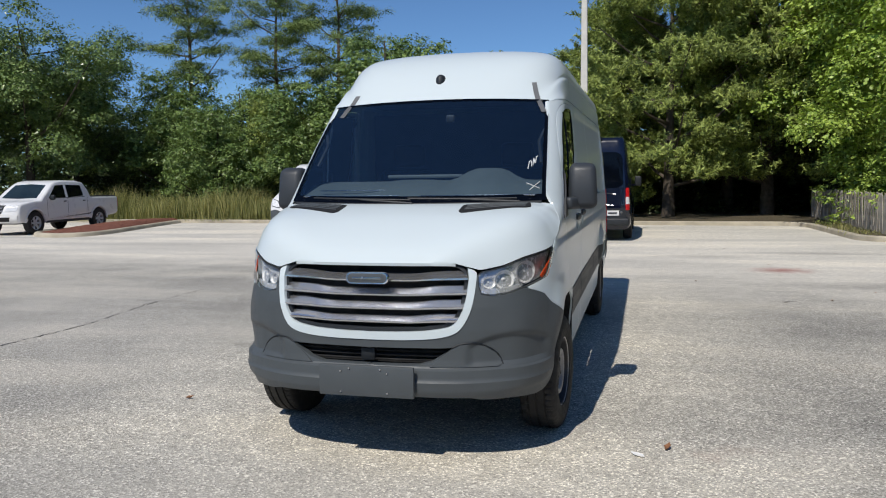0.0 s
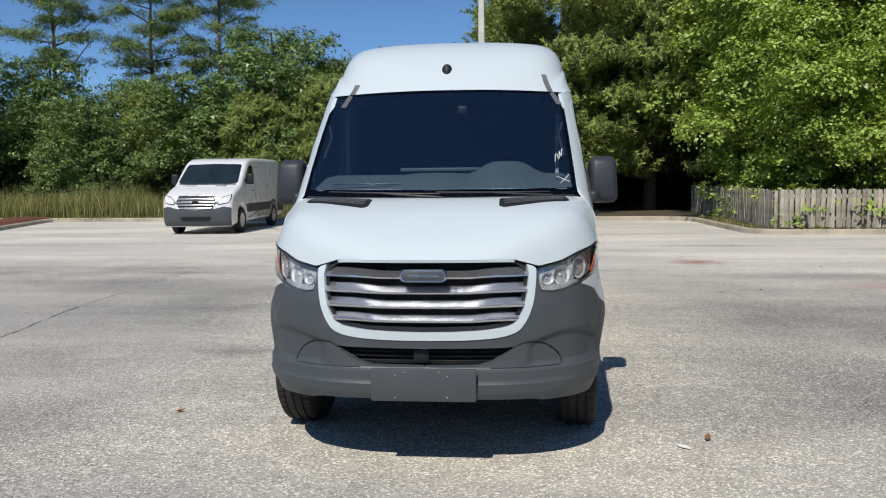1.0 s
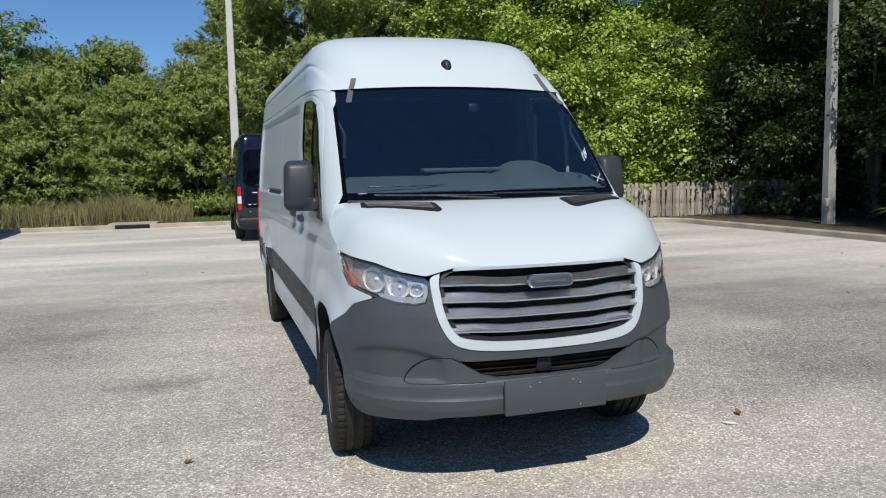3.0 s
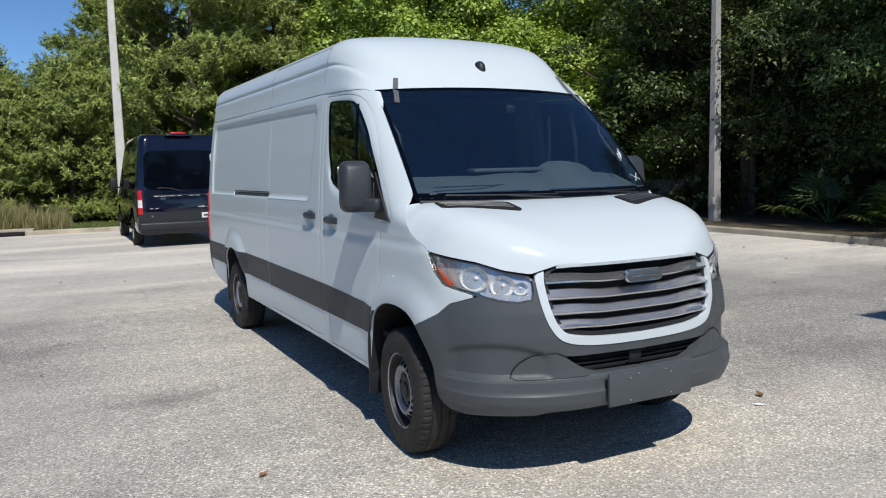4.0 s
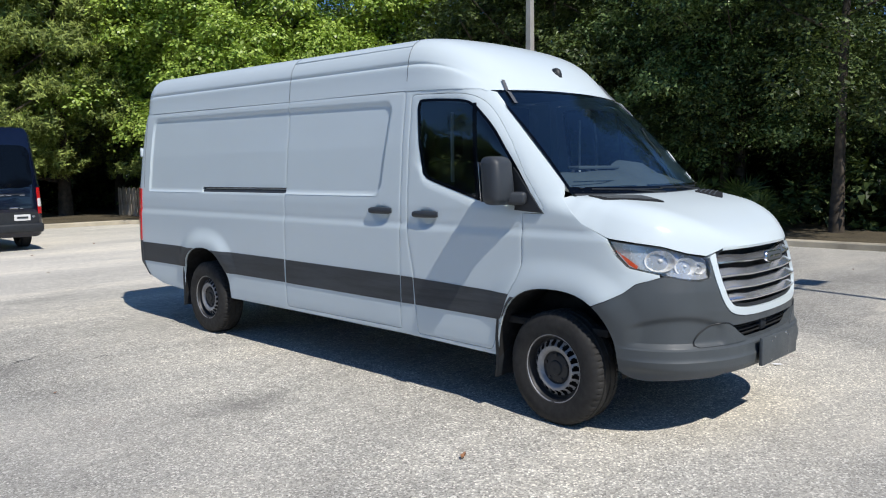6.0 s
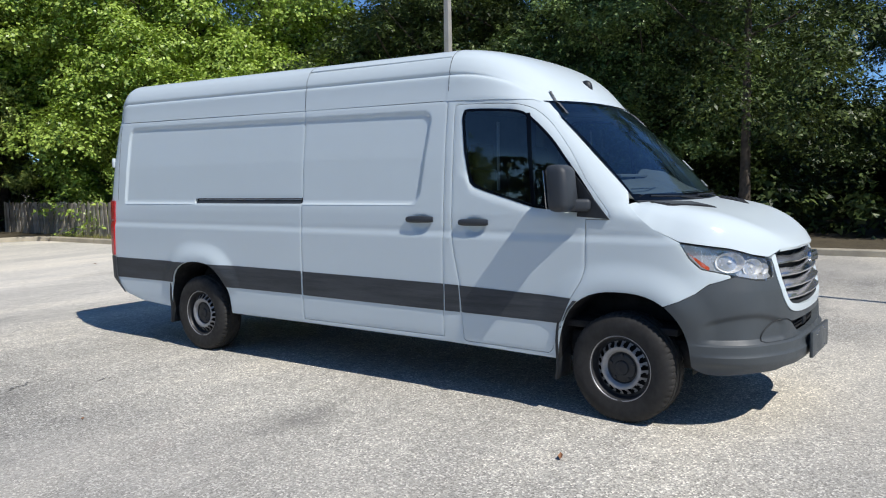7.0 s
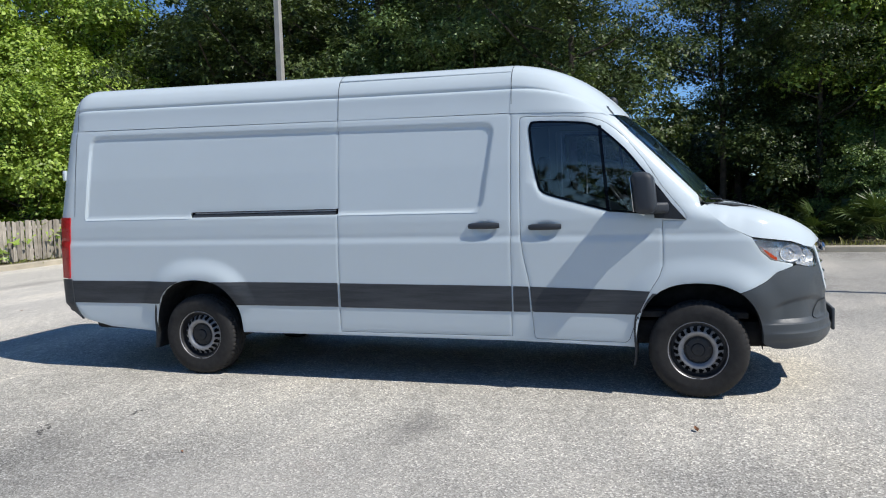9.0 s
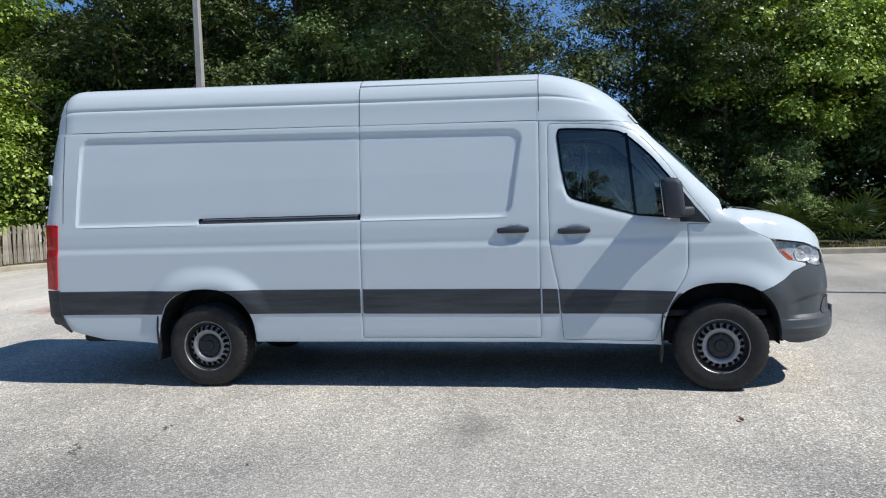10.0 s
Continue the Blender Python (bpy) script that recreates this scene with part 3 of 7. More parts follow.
def skin_patch(poly, holes=(), h=0.02, out=0.0, lip=0.02, left=False, middle=False, fn=skin, bevel=0.0):
    """A piece of the skin cut to an outline of (s, z), with holes, its edges rounded off by bevel and turned in. middle: mirrored about the nose into one piece."""
    q = np.asarray(poly, float)
    lo, hi = q.min(0), q.max(0)
    n = np.maximum(np.ceil((hi - lo) / h).astype(int), 2)
    a, b = np.linspace(lo[0], hi[0], n[0] + 1), np.linspace(lo[1], hi[1], n[1] + 1)
    ca, cb = np.meshgrid((a[1:] + a[:-1]) / 2, (b[1:] + b[:-1]) / 2, indexing="ij")
    keep = inside(q, ca, cb)
    for g in holes:
        keep &= ~inside(g, ca, cb)
    full = np.zeros((n[0] + 1, n[1] + 1), int)
    for i, j in ((0, 0), (1, 0), (0, 1), (1, 1)):
        full[i:n[0] + i, j:n[1] + j] += keep
    used = full > 0
    index = np.full(used.shape, -1)
    index[used] = np.arange(used.sum())
    ga, gb = np.meshgrid(a, b, indexing="ij")
    p = np.stack([ga[used], gb[used]], -1)
    edge = full[used] < 4
    target, dist = nearest([q, *holes], p[edge])
    moved = p[edge]
    ok = dist < 1.5 * h
    moved[ok] = target[ok]
    p[edge] = moved
    pts = fn(p[:, 0], p[:, 1], out - bevel * edge if bevel else out)
    ii, jj = np.nonzero(keep)
    quads = np.stack([index[ii, jj], index[ii + 1, jj], index[ii + 1, jj + 1], index[ii, jj + 1]], -1)
    faces = [tuple(f) for f in quads]
    if lip:
        inner = fn(p[:, 0], p[:, 1], out - lip)
        count = {}
        for f in faces:
            for k in range(4):
                e = (f[k], f[(k + 1) % 4])
                count[e] = 1
        base = len(pts)
        pts = np.concatenate([pts, inner])
        for (u, v) in list(count):
            if (v, u) not in count and not (middle and p[u, 0] < 1e-4 and p[v, 0] < 1e-4):
                faces.append((v, u, u + base, v + base))
    if left or middle:
        m = pts * np.array([-1, 1, 1])
        flipped = [f[::-1] for f in faces]
        if left:
            pts, faces = m, flipped
    if middle:
        # the two halves share the points in the middle
        base = len(pts)
        twin = np.where(np.abs(pts[:, 0]) < 2e-3, np.arange(base), np.arange(base) + base)
        pts = np.concatenate([pts, m])
        pts[np.abs(pts[:, 0]) < 2e-3, 0] = 0
        faces = faces + [tuple(int(twin[i]) for i in f) for f in flipped]
    return pts, faces


RAKE_LOW, RAKE_HIGH = 1.43, 2.135


def rake_of(s):
    return 0.020 * np.maximum(s - S_END + 0.2 - 1.5, 0)


def rake(poly):
    """Outline points moved into level rows, so that rows follow the panel's rising top edge."""
    out = []
    for s, z in poly:
        k, r = float(rake_of(s)), RAKE_HIGH - RAKE_LOW
        out.append((s, z if z <= RAKE_LOW else (z + k * RAKE_LOW / r) / (1 + k / r) if z < RAKE_HIGH + k else z - k))
    return out


def raked(s, z, out=0.0):
    s, z = np.asarray(s, float), np.asarray(z, float)
    return skin(s, z + rake_of(s) * np.clip((z - RAKE_LOW) / (RAKE_HIGH - RAKE_LOW), 0, 1), out)


def side_pts(*yz):
    return [(float(at_y(y)), z) for y, z in yz]


NOSE_S = np.linspace(0, float(at_y(-0.5)), 160)


def nose_pts(*xz):
    """Outline points given by their true x on the nose."""
    return [(float(np.interp(x, skin(NOSE_S, np.full(160, z))[:, 0], NOSE_S)), z) for x, z in xz]


def through_middle(poly):
    """A hole that runs on across the middle of the nose."""
    return [(-0.1 if a < 0.03 else a, b) for a, b in poly]


def arch_curve(y0, start, end, k=18):
    out = []
    for a in np.linspace(start, end, k):
        c, s_ = math.cos(a), math.sin(a)
        r = (abs(c / 0.452) ** 2.5 + abs(s_ / 0.50) ** 2.5) ** (-1 / 2.5)
        out.append((y0 + r * c, 0.37 + r * s_))
    return out


van = thing("cargo_van", "white high-roof long cargo van with dark grey bumper and side mouldings", "van")
HOOD_SEAM = side_pts((-0.02, 1.435), (-0.09, 1.375), (-0.20, 1.285), (-0.37, 1.205)) + nose_pts((0.82, 1.162), (0.72, 1.122), (0.60, 1.10), (0.54, 1.118), (0.47, 1.138))
LAMP = side_pts((-0.365, 1.195)) + nose_pts((0.82, 1.152), (0.72, 1.112), (0.61, 1.09), (0.592, 1.075), (0.595, 1.018), (0.613, 0.972), (0.67, 0.960), (0.75, 0.968), (0.83, 0.992)) + side_pts((-0.50, 1.035), (-0.43, 1.10))
DOOR = side_pts((1.335, 2.145), (1.335, 1.25), (1.315, 1.08), (1.265, 0.84), (1.25, 0.62), (1.235, 0.43), (1.215, 0.415), (0.53, 0.405), (0.50, 0.43), (0.42, 0.66), (0.385, 0.74), (0.275, 0.92), (0.25, 1.0), (0.25, 1.335), (0.07, 1.335), (0.10, 1.40), (0.25, 1.59), *[tuple(map(float, q)) for q in spline([(0.385, 1.80), (0.52, 1.965), (0.62, 2.060), (0.71, 2.113), (0.82, 2.142), (0.97, 2.155)], 4)], (1.29, 2.170), (1.32, 2.163))
WINDOW = side_pts(*[tuple(map(float, q)) for q in spline([(1.262, 2.06), (1.252, 2.107), (1.215, 2.128), (1.0, 2.118), (0.82, 2.100), (0.74, 2.075), (0.66, 2.018), (0.52, 1.885), (0.40, 1.738), (0.27, 1.575), (0.165, 1.43)], 4)], (0.14, 1.375), (0.30, 1.38), *[tuple(map(float, q)) for q in spline([(0.64, 1.41), (0.88, 1.478), (1.10, 1.542), (1.165, 1.575), (1.195, 1.63), (1.235, 1.82)], 4)])
SLIDE = side_pts((2.905, 2.2295), (2.915, 0.43), (1.415, 0.43), (1.40, 2.2045))
BODY = (side_pts((-0.29, 0.80), (-0.38, 0.838), (-0.47, 0.885), (-0.545, 0.945)) + nose_pts((0.83, 0.992)) + side_pts((-0.50, 1.035), (-0.43, 1.10), (-0.37, 1.20), (-0.20, 1.285), (-0.09, 1.375), (-0.02, 1.435), (0.0, 1.52))
        + side_pts(*[(float(screen_edge(z)), z) for z in np.linspace(1.56, 2.14, 12)])
        + side_pts((0.70, 2.165), (0.95, 2.18), (1.41, 2.2005), (5.735, 2.2712), (5.80, 1.47), (5.79, 0.87), (5.70, 0.60), (5.66, 0.50), (5.3, 0.42), (4.83, 0.39))
        + side_pts(*arch_curve(4.325, 0.0, math.pi)) + side_pts((3.87, 0.40), (2.93, 0.40), (1.4, 0.395), (0.49, 0.375)) + side_pts(*arch_curve(0.0, 0.0, 2.165)))


def shrink(poly, d):
    """The outline drawn in by d all round."""
    q = np.asarray(poly, float)
    e = np.roll(q, -1, 0) - q
    area = np.sum(q[:, 0] * np.roll(q[:, 1], -1) - np.roll(q[:, 0], -1) * q[:, 1])
    n = np.stack([-e[:, 1], e[:, 0]], -1) / np.maximum(np.hypot(*e.T), 1e-9)[:, None] * np.sign(area)
    m = n + np.roll(n, 1, 0)
    m /= np.maximum((m * m).sum(1), 0.3)[:, None] / 2
    return [tuple(v) for v in q + m * d]


RECT_RAIL = side_pts((2.905, 1.432), (2.905, 1.480), (4.37, 1.480), (4.37, 1.432))
for left in (False, True):
    part("body_side", mesh_of("body_side", *skin_patch(rake(BODY), [DOOR, rake(SLIDE), rake(RECT_RAIL)], 0.016, left=left, fn=raked, bevel=0.0024), PAINT), van)
    door = part("front_door", mesh_of("front_door", *skin_patch(shrink(DOOR, 0.0035), [WINDOW], 0.0165, left=left, bevel=0.0024), PAINT), van)
    part("window_seal", mesh_of("window_seal", *skin_patch(WINDOW, [shrink(WINDOW, 0.017)], 0.008, out=0.002, left=left), DARKGLASS), door)
    g = mesh_of("window_pane", *skin_patch(shrink(WINDOW, 0.008), (), 0.03, out=-0.003, lip=0, left=left), TINTED)
    part("window_pane", g, door, "lightly tinted side window glass").visible_shadow = False
    part("window_bar", mesh_of("window_bar", *skin_patch(side_pts((0.725, 2.07), (0.70, 2.07), (0.638, 1.425), (0.663, 1.425)), (), 0.012, out=0.004, left=left), DARKGLASS), door)
    part("mirror_base", mesh_of("mirror_base", *skin_patch(side_pts((0.085, 1.342), (0.31, 1.355), (0.335, 1.63), (0.30, 1.595)), (), 0.012, out=0.012, left=left), BLACK), door)
    part("sliding_door", mesh_of("sliding_door", *skin_patch(rake(shrink(SLIDE, 0.0035)), (), 0.016, left=left, fn=raked, bevel=0.0024), PAINT), van)
    # sliding rail slot
    rail = part("door_rail", mesh_of("door_rail", *skin_patch(RECT_RAIL, (), 0.012, out=-0.03, lip=0, left=left), DARK), van, "dark recessed rail of the sliding door")
    part("rail_lip", mesh_of("rail_lip", *skin_patch(side_pts((2.93, 1.434), (2.93, 1.456), (4.35, 1.456), (4.35, 1.434)), (), 0.007, out=-0.008, lip=0.015, left=left), SHELL), rail)
    part("rail_lip", mesh_of("rail_lip", *skin_patch(side_pts((2.93, 1.462), (2.93, 1.473), (4.33, 1.473), (4.33, 1.462)), (), 0.006, out=-0.012, lip=0.010, left=left), STEEL), rail)
    # crisp lower and rear edges of the pressed panel
    for y_a, y_b in ((4.39, 5.53), (1.67, 2.89)):
        line = np.linspace(y_a, y_b, 40)
        p0, p1 = skin(at_y(line), np.full(40, 1.424), 0.002), skin(at_y(line), np.full(40, 1.445), 0.002)
        v = np.concatenate([p0, p1]) * np.array([-1 if left else 1, 1, 1])
        f = [(k, k + 1, 41 + k, 40 + k) for k in range(39)]
        part("panel_crease", mesh_of("panel_crease", v, f if not left else [q[::-1] for q in f], PAINT), van)
    up = np.linspace(1.438, 2.08, 24)
    back_edge = 5.535 - 0.06 * (up - 1.425) / (2.135 + 0.020 * 4.0 - 1.425)
    p0, p1 = skin(at_y(back_edge + 0.001), up, 0.002), skin(at_y(back_edge - 0.020), up, 0.002)
    v = np.concatenate([p0, p1]) * np.array([-1 if left else 1, 1, 1])
    f = [(k, k + 1, 25 + k, 24 + k) for k in range(23)]
    part("panel_crease", mesh_of("panel_crease", v, f if left else [q[::-1] for q in f], PAINT), van)
    # side mouldings
    for poly in (side_pts((5.73, 0.645), (5.73, 0.855), *arch_curve(4.325, 1.25, 0.595, 8)), side_pts((2.925, 0.85), (2.925, 0.645), *arch_curve(4.325, math.pi - 0.595, math.pi - 1.25, 8)),
                 side_pts((2.902, 0.642), (2.902, 0.848), (1.412, 0.836), (1.412, 0.632)), side_pts((1.398, 0.632), (1.398, 0.835), (1.275, 0.833), (1.262, 0.632)),
                 side_pts((1.246, 0.632), (1.262, 0.832), (0.345, 0.806), (0.425, 0.645), (0.44, 0.625)), side_pts((0.412, 0.652), (0.372, 0.735), (0.330, 0.790), *arch_curve(0.0, 0.955, 0.60, 7))):
        part("side_moulding", mesh_of("side_moulding", *skin_patch(poly, (), 0.014 if len(poly) != 10 else 0.006, out=0.004, lip=0.005, left=left), BAND), van, "dark grey plastic side moulding")
    # wheel arch liners
    for y0 in (0.0, 4.325):
        pts = []
        for a in np.linspace(-0.02, math.pi + 0.02, 22):
            c, s_ = math.cos(a), math.sin(a)
            r = (abs(c / 0.452) ** 2.5 + abs(s_ / 0.50) ** 2.5) ** (-1 / 2.5) - 0.003
            pts.append((y0 + r * c, 0.37 + r * s_))
        sx = -1 if left else 1
        v = [(sx * (x + (0.022 * float(step01(0.62, 0.8, z)) - 0.07 * (y < -0.3) * (1 - float(step01(0.42, 0.62, z))) if x > 0.9 else 0.0)), y, z) for x in (0.968, 0.62) for y, z in pts] + [(sx * 0.62, y0, 0.37)]
        k = len(pts)
        f = [(i, i + 1, k + i + 1, k + i) for i in range(k - 1)] + [(k + i, k + i + 1, 2 * k) for i in range(k - 1)]
        part("wheel_arch_liner", mesh_of("wheel_arch_liner", v, f, DARK), van)
    # rear corner: lamp and bumper end
    part("tail_lamp", mesh_of("tail_lamp", *skin_patch(side_pts((5.70, 1.455), (5.835, 1.46), (5.855, 0.88), (5.735, 0.875)), [], 0.014, out=0.012, left=left), RED), van, "tall red tail lamp")
    part("rear_bumper_end", mesh_of("rear_bumper_end", *skin_patch(side_pts((5.715, 0.868), (5.86, 0.865), (5.85, 0.62), (5.66, 0.475), (5.64, 0.49), (5.70, 0.64)), [], 0.016, out=0.012, left=left), BAND), van)
    seam_y = [(5.632, 2.25), (5.636, 2.0), (5.645, 1.75), (5.652, 1.47)]
    part("corner_seam", mesh_of("corner_seam", *skin_patch(side_pts(*[(y - 0.0028, z) for y, z in seam_y], *[(y + 0.0028, z) for y, z in seam_y[::-1]]), (), 0.004, out=0.0015, lip=0, left=left), BAND), van)
    sx = -1 if left else 1
    part("rear_hinge", solid_box((0.04, 0.035, 0.10), (sx * 0.90, 5.79, 1.86), 0.012), van, material=PAINT)

# roof, from the shoulder line over the top
ROOF_SEC = spline([(0.8880, 2.204), (0.875, 2.30), (0.867, 2.375), (0.853, 2.398), (0.858, 2.425), (0.835, 2.49), (0.79, 2.550), (0.70, 2.596), (0.50, 2.622), (0.25, 2.634), (0.0, 2.638)], 5)
def roof_lift(y):
    return np.interp(y, [1.41, 2.9, 4.2, 5.5], [0.0, 0.022, 0.046, 0.068])


def roof_pt(x, z, y):
    """A place of the roof's section at y: it rises a little rearward and rolls over at the tail."""
    d = max(0.0, (y - 5.54) / 0.19)
    drop = 0.20 * (1 - math.sqrt(max(0, 1 - d * d)))
    return (x * (1 - 0.055 * d * d) - math.copysign(0.13 * float(roof_lift(y)) * (abs(x) > 0.6), x), min(y, 5.765 - 0.24 * (z - 2.16)), z + float(roof_lift(y)) - drop * (z - 2.2) / 0.47 * 0.9)


ys = np.concatenate([np.linspace(1.41, 5.54, 60), 5.54 + 0.19 * np.sin(np.linspace(0.1, math.pi / 2, 9))])
half = [tuple(p) for p in ROOF_SEC]
ring = half + [(-x, z) for x, z in half[-2::-1]]
rv = [roof_pt(x, z, y) for y in ys for x, z in ring]
n = len(ring)
rf = [(i * n + j, i * n + j + 1, (i + 1) * n + j + 1, (i + 1) * n + j) for i in range(len(ys) - 1) for j in range(n - 1)]
part("roof", mesh_of("roof", rv, [f[::-1] for f in rf], PAINT), van)
# roof joint lines at both ends of the sliding door and before the tail
for y0 in (1.40, 2.90, 5.63):
    v = []
    for x, z in half[:40]:
        for dy in (-0.0025, 0.0025):
            q = roof_pt(x, z, y0 + dy)
            v.append((q[0] * 1.0015, y0 + dy, q[2] * 1.0004 + 0.0008))
    for sx in (1, -1):
        part("roof_joint", mesh_of("roof_joint", [(sx * a, b, c) for a, b, c in v], [(2 * k, 2 * k + 1, 2 * k + 3, 2 * k + 2) for k in range(len(v) // 2 - 1)], BLACK), van)
# long raised strip above the sliding door
for sx in (1, -1):
    part("roof_strip", solid_box((0.018, 1.49, 0.014), (sx * 0.800, 2.15, 2.548), 0.005, 2, Matrix.Rotation(0.0148, 3, "X")), van, material=PAINT)

# brow between roof and windscreen
bv, bf = [], []
rows = 16
m_half = len(half)
for i in range(rows + 1):
    t = i / rows
    for j, (x, z) in enumerate(ring):
        a = j / (m_half - 1) if j < m_half else (len(ring) - 1 - j) / (m_half - 1)
        sgn = 1 if j < m_half else -1
        zr = z
        wx = 0.812 * (1 - a ** 1.9)
        wy = 0.655 - 0.125 * (1 - (wx / 0.812) ** 2)
        wz = 2.148 + 0.022 * (1 - (wx / 0.812) ** 2)
        r, w = np.array([abs(x), 1.41, zr]), np.array([wx, wy, wz])
        c = np.array([0.12 * wx + 0.88 * abs(x) + 0.02 * (1 - a), 0.95 - 0.10 * a, zr - 0.055 * a])
        if a < 0.02:
            c = np.array([0.893, 0.95, 2.195])
        p = r * t * t + c * 2 * t * (1 - t) + w * (1 - t) ** 2
        if a < 0.3:
            y_e = 0.655 + 0.755 * t
            z_e = float(np.interp(y_e, [0.64, 0.70, 0.95, 1.41], [2.142, 2.165, 2.181, 2.2015]))
            q = np.array([0.888, 1.41, 2.204]) * t * t + np.array([0.893, 0.95, 2.195]) * 2 * t * (1 - t) + np.array([0.812, 0.655, 2.148]) * (1 - t) ** 2
            p = p + (skin(at_y(y_e), z_e, 0.002) - q) * (1 - a / 0.3) ** 2
        bv.append((sgn * p[0], p[1], p[2]))
bf = [(i * n + j, i * n + j + 1, (i + 1) * n + j + 1, (i + 1) * n + j) for i in range(rows) for j in range(n - 1)]
part("roof_brow", mesh_of("roof_brow", bv, [f[::-1] for f in bf], PAINT), van)


# windscreen and bonnet
def screen_pt(u, v, out=0.0):
    """u -1..1 across, v 0 at the bottom to 1 at the top."""
    ex, ey, ez = 0.865 + (0.805 - 0.865) * v, -0.045 + 0.695 * v, 1.462 + 0.69 * v
    cy, cz = -0.20 + 0.73 * v, 1.452 + 0.718 * v
    w = 1 - abs(u) ** 2.2
    bulge = 0.018 * math.sin(math.pi * v)
    return (ex * u, ey + (cy - ey) * w - bulge - 0.7 * out, ez + (cz - ez) * w + bulge * 0.7 + 0.7 * out)


def screen_patch(u0, u1, v0, v1, nu, nv, out=0.0):
    v = [screen_pt(u0 + (u1 - u0) * i / nu, v0 + (v1 - v0) * j / nv, out) for i in range(nu + 1) for j in range(nv + 1)]
    f = [(i * (nv + 1) + j, (i + 1) * (nv + 1) + j, (i + 1) * (nv + 1) + j + 1, i * (nv + 1) + j + 1) for i in range(nu) for j in range(nv)]
    return v, f


screen = part("windscreen", mesh_of("windscreen", *screen_patch(-0.985, 0.985, 0.0, 0.985, 36, 20), WINDSHIELD), van, "large clear windscreen with a black edge")
screen.visible_shadow = False
for name, q in (("edge_band", (-1.0, -0.972, 0, 1)), ("edge_band", (0.972, 1.0, 0, 1)), ("edge_band", (-1, 1, 0.980, 1.0)), ("edge_band", (-1, 1, -0.005, 0.05))):
    part(name, mesh_of(name, *screen_patch(*q, 30 if q[1] - q[0] > 1 else 2, 14 if q[3] - q[2] > 0.5 else 2, 0.004), DARKGLASS), screen, "black printed glass edge")
hv, hf = [], []
seam = np.asarray(HOOD_SEAM)
seam_len = np.concatenate([[0], np.cumsum(np.hypot(*np.diff(seam, axis=0).T))])
mid = spline([(-0.165, 1.450), (-0.32, 1.427), (-0.52, 1.374), (-0.70, 1.297), (-0.835, 1.220), (-0.918, 1.142)], 10)
mid_len = np.concatenate([[0], np.cumsum(np.hypot(*np.diff(mid, axis=0).T))])
NV, NU = 44, 40
for i in range(NV + 1):
    t = i / NV
    ts = t ** 0.9
    q = [np.interp(ts * seam_len[-1], seam_len, seam[:, k]) for k in (0, 1)]
    e = skin(q[0], q[1], -0.004 + 0.012 * float(step01(0.75, 1.0, t)))
    cy, cz = (np.interp(t * mid_len[-1], mid_len, mid[:, k]) for k in (0, 1))
    for j in range(NU + 1):
        u = -1 + 2 * j / NU
        w = 1 - abs(u) ** 2.8
        wz = 1 - abs(u) ** (18.0 - 9.5 * t)
        crease = 0.003 * math.exp(-((abs(u) - 0.72) / 0.10) ** 2) * math.sin(math.pi * min(1, t * 1.02))
        hv.append((float(e[0]) * u, float(e[1]) + (cy - float(e[1])) * w, float(e[2]) + (cz - float(e[2])) * wz + crease))
hf = [(i * (NU + 1) + j, i * (NU + 1) + j + 1, (i + 1) * (NU + 1) + j + 1, (i + 1) * (NU + 1) + j) for i in range(NV) for j in range(NU)]
base = len(hv)
hv += [(x, y + 0.004, z - 0.016) for x, y, z in hv[-(NU + 1):]]
hf += [(NV * (NU + 1) + j, NV * (NU + 1) + j + 1, base + j + 1, base + j) for j in range(NU)]
bonnet = part("bonnet", mesh_of("bonnet", hv, [f[::-1] for f in hf], PAINT), van)


bonnet_tree = BVHTree.FromPolygons([tuple(map(float, q)) for q in hv], hf)


def on_bonnet(x, y, out):
    """Lays plan places (x, y) onto the bonnet."""
    return np.array([tuple((bonnet_tree.ray_cast(Vector((u, w, 3)), Vector((0, 0, -1)))[0] or Vector((u, w, 1.4))) + Vector((0, -0.25 * out, out))) for u, w in zip(np.atleast_1d(x), np.atleast_1d(y))])


# air vents at the back of the bonnet
VENT = [(0.385, -0.405), (0.392, -0.425), (0.415, -0.445), (0.77, -0.282), (0.80, -0.24), (0.787, -0.155), (0.778, -0.122), (0.755, -0.112), (0.44, -0.225), (0.40, -0.245), (0.385, -0.27)]
for left in (False, True):
    sx = -1 if left else 1
    vent = part("bonnet_vent", mesh_of("bonnet_vent", *skin_patch(VENT, (), 0.012, 0.004, 0.012, left, False, on_bonnet), DARK), van, "black slotted air vent")
    for r in range(4):
        pts = on_bonnet(np.linspace(0.415, 0.765, 9), np.linspace(-0.275, -0.142, 9) - 0.034 * r, 0.004)
        part("slat", mesh_of("slat", *tube(pts * np.array([sx, 1, 1]), 0.005, 6), PLASTIC), vent)

# wipers and scuttle
for u0, u1 in ((-0.80, 0.02), (0.0, 0.80)):
    wiper = part("wiper", mesh_of("wiper", *tube([screen_pt(u1 + 0.02, -0.01, 0.004), screen_pt((u0 + u1) / 2 + 0.1, 0.012, 0.008), screen_pt((u0 + u1) / 2, 0.02, 0.008)], [0.010, 0.007, 0.005], 6), BLACK), van)
    part("wiper_blade", mesh_of("wiper_blade", *tube([screen_pt(u, 0.018 + 0.012 * (u1 - u) / 0.8, 0.006) for u in np.linspace(u0, u1, 9)], 0.006, 6), BLACK), wiper)
sv = [screen_pt(u, v, o) for u in np.linspace(-0.97, 0.97, 25) for v, o in ((-0.02, 0.002), (0.012, 0.004))]
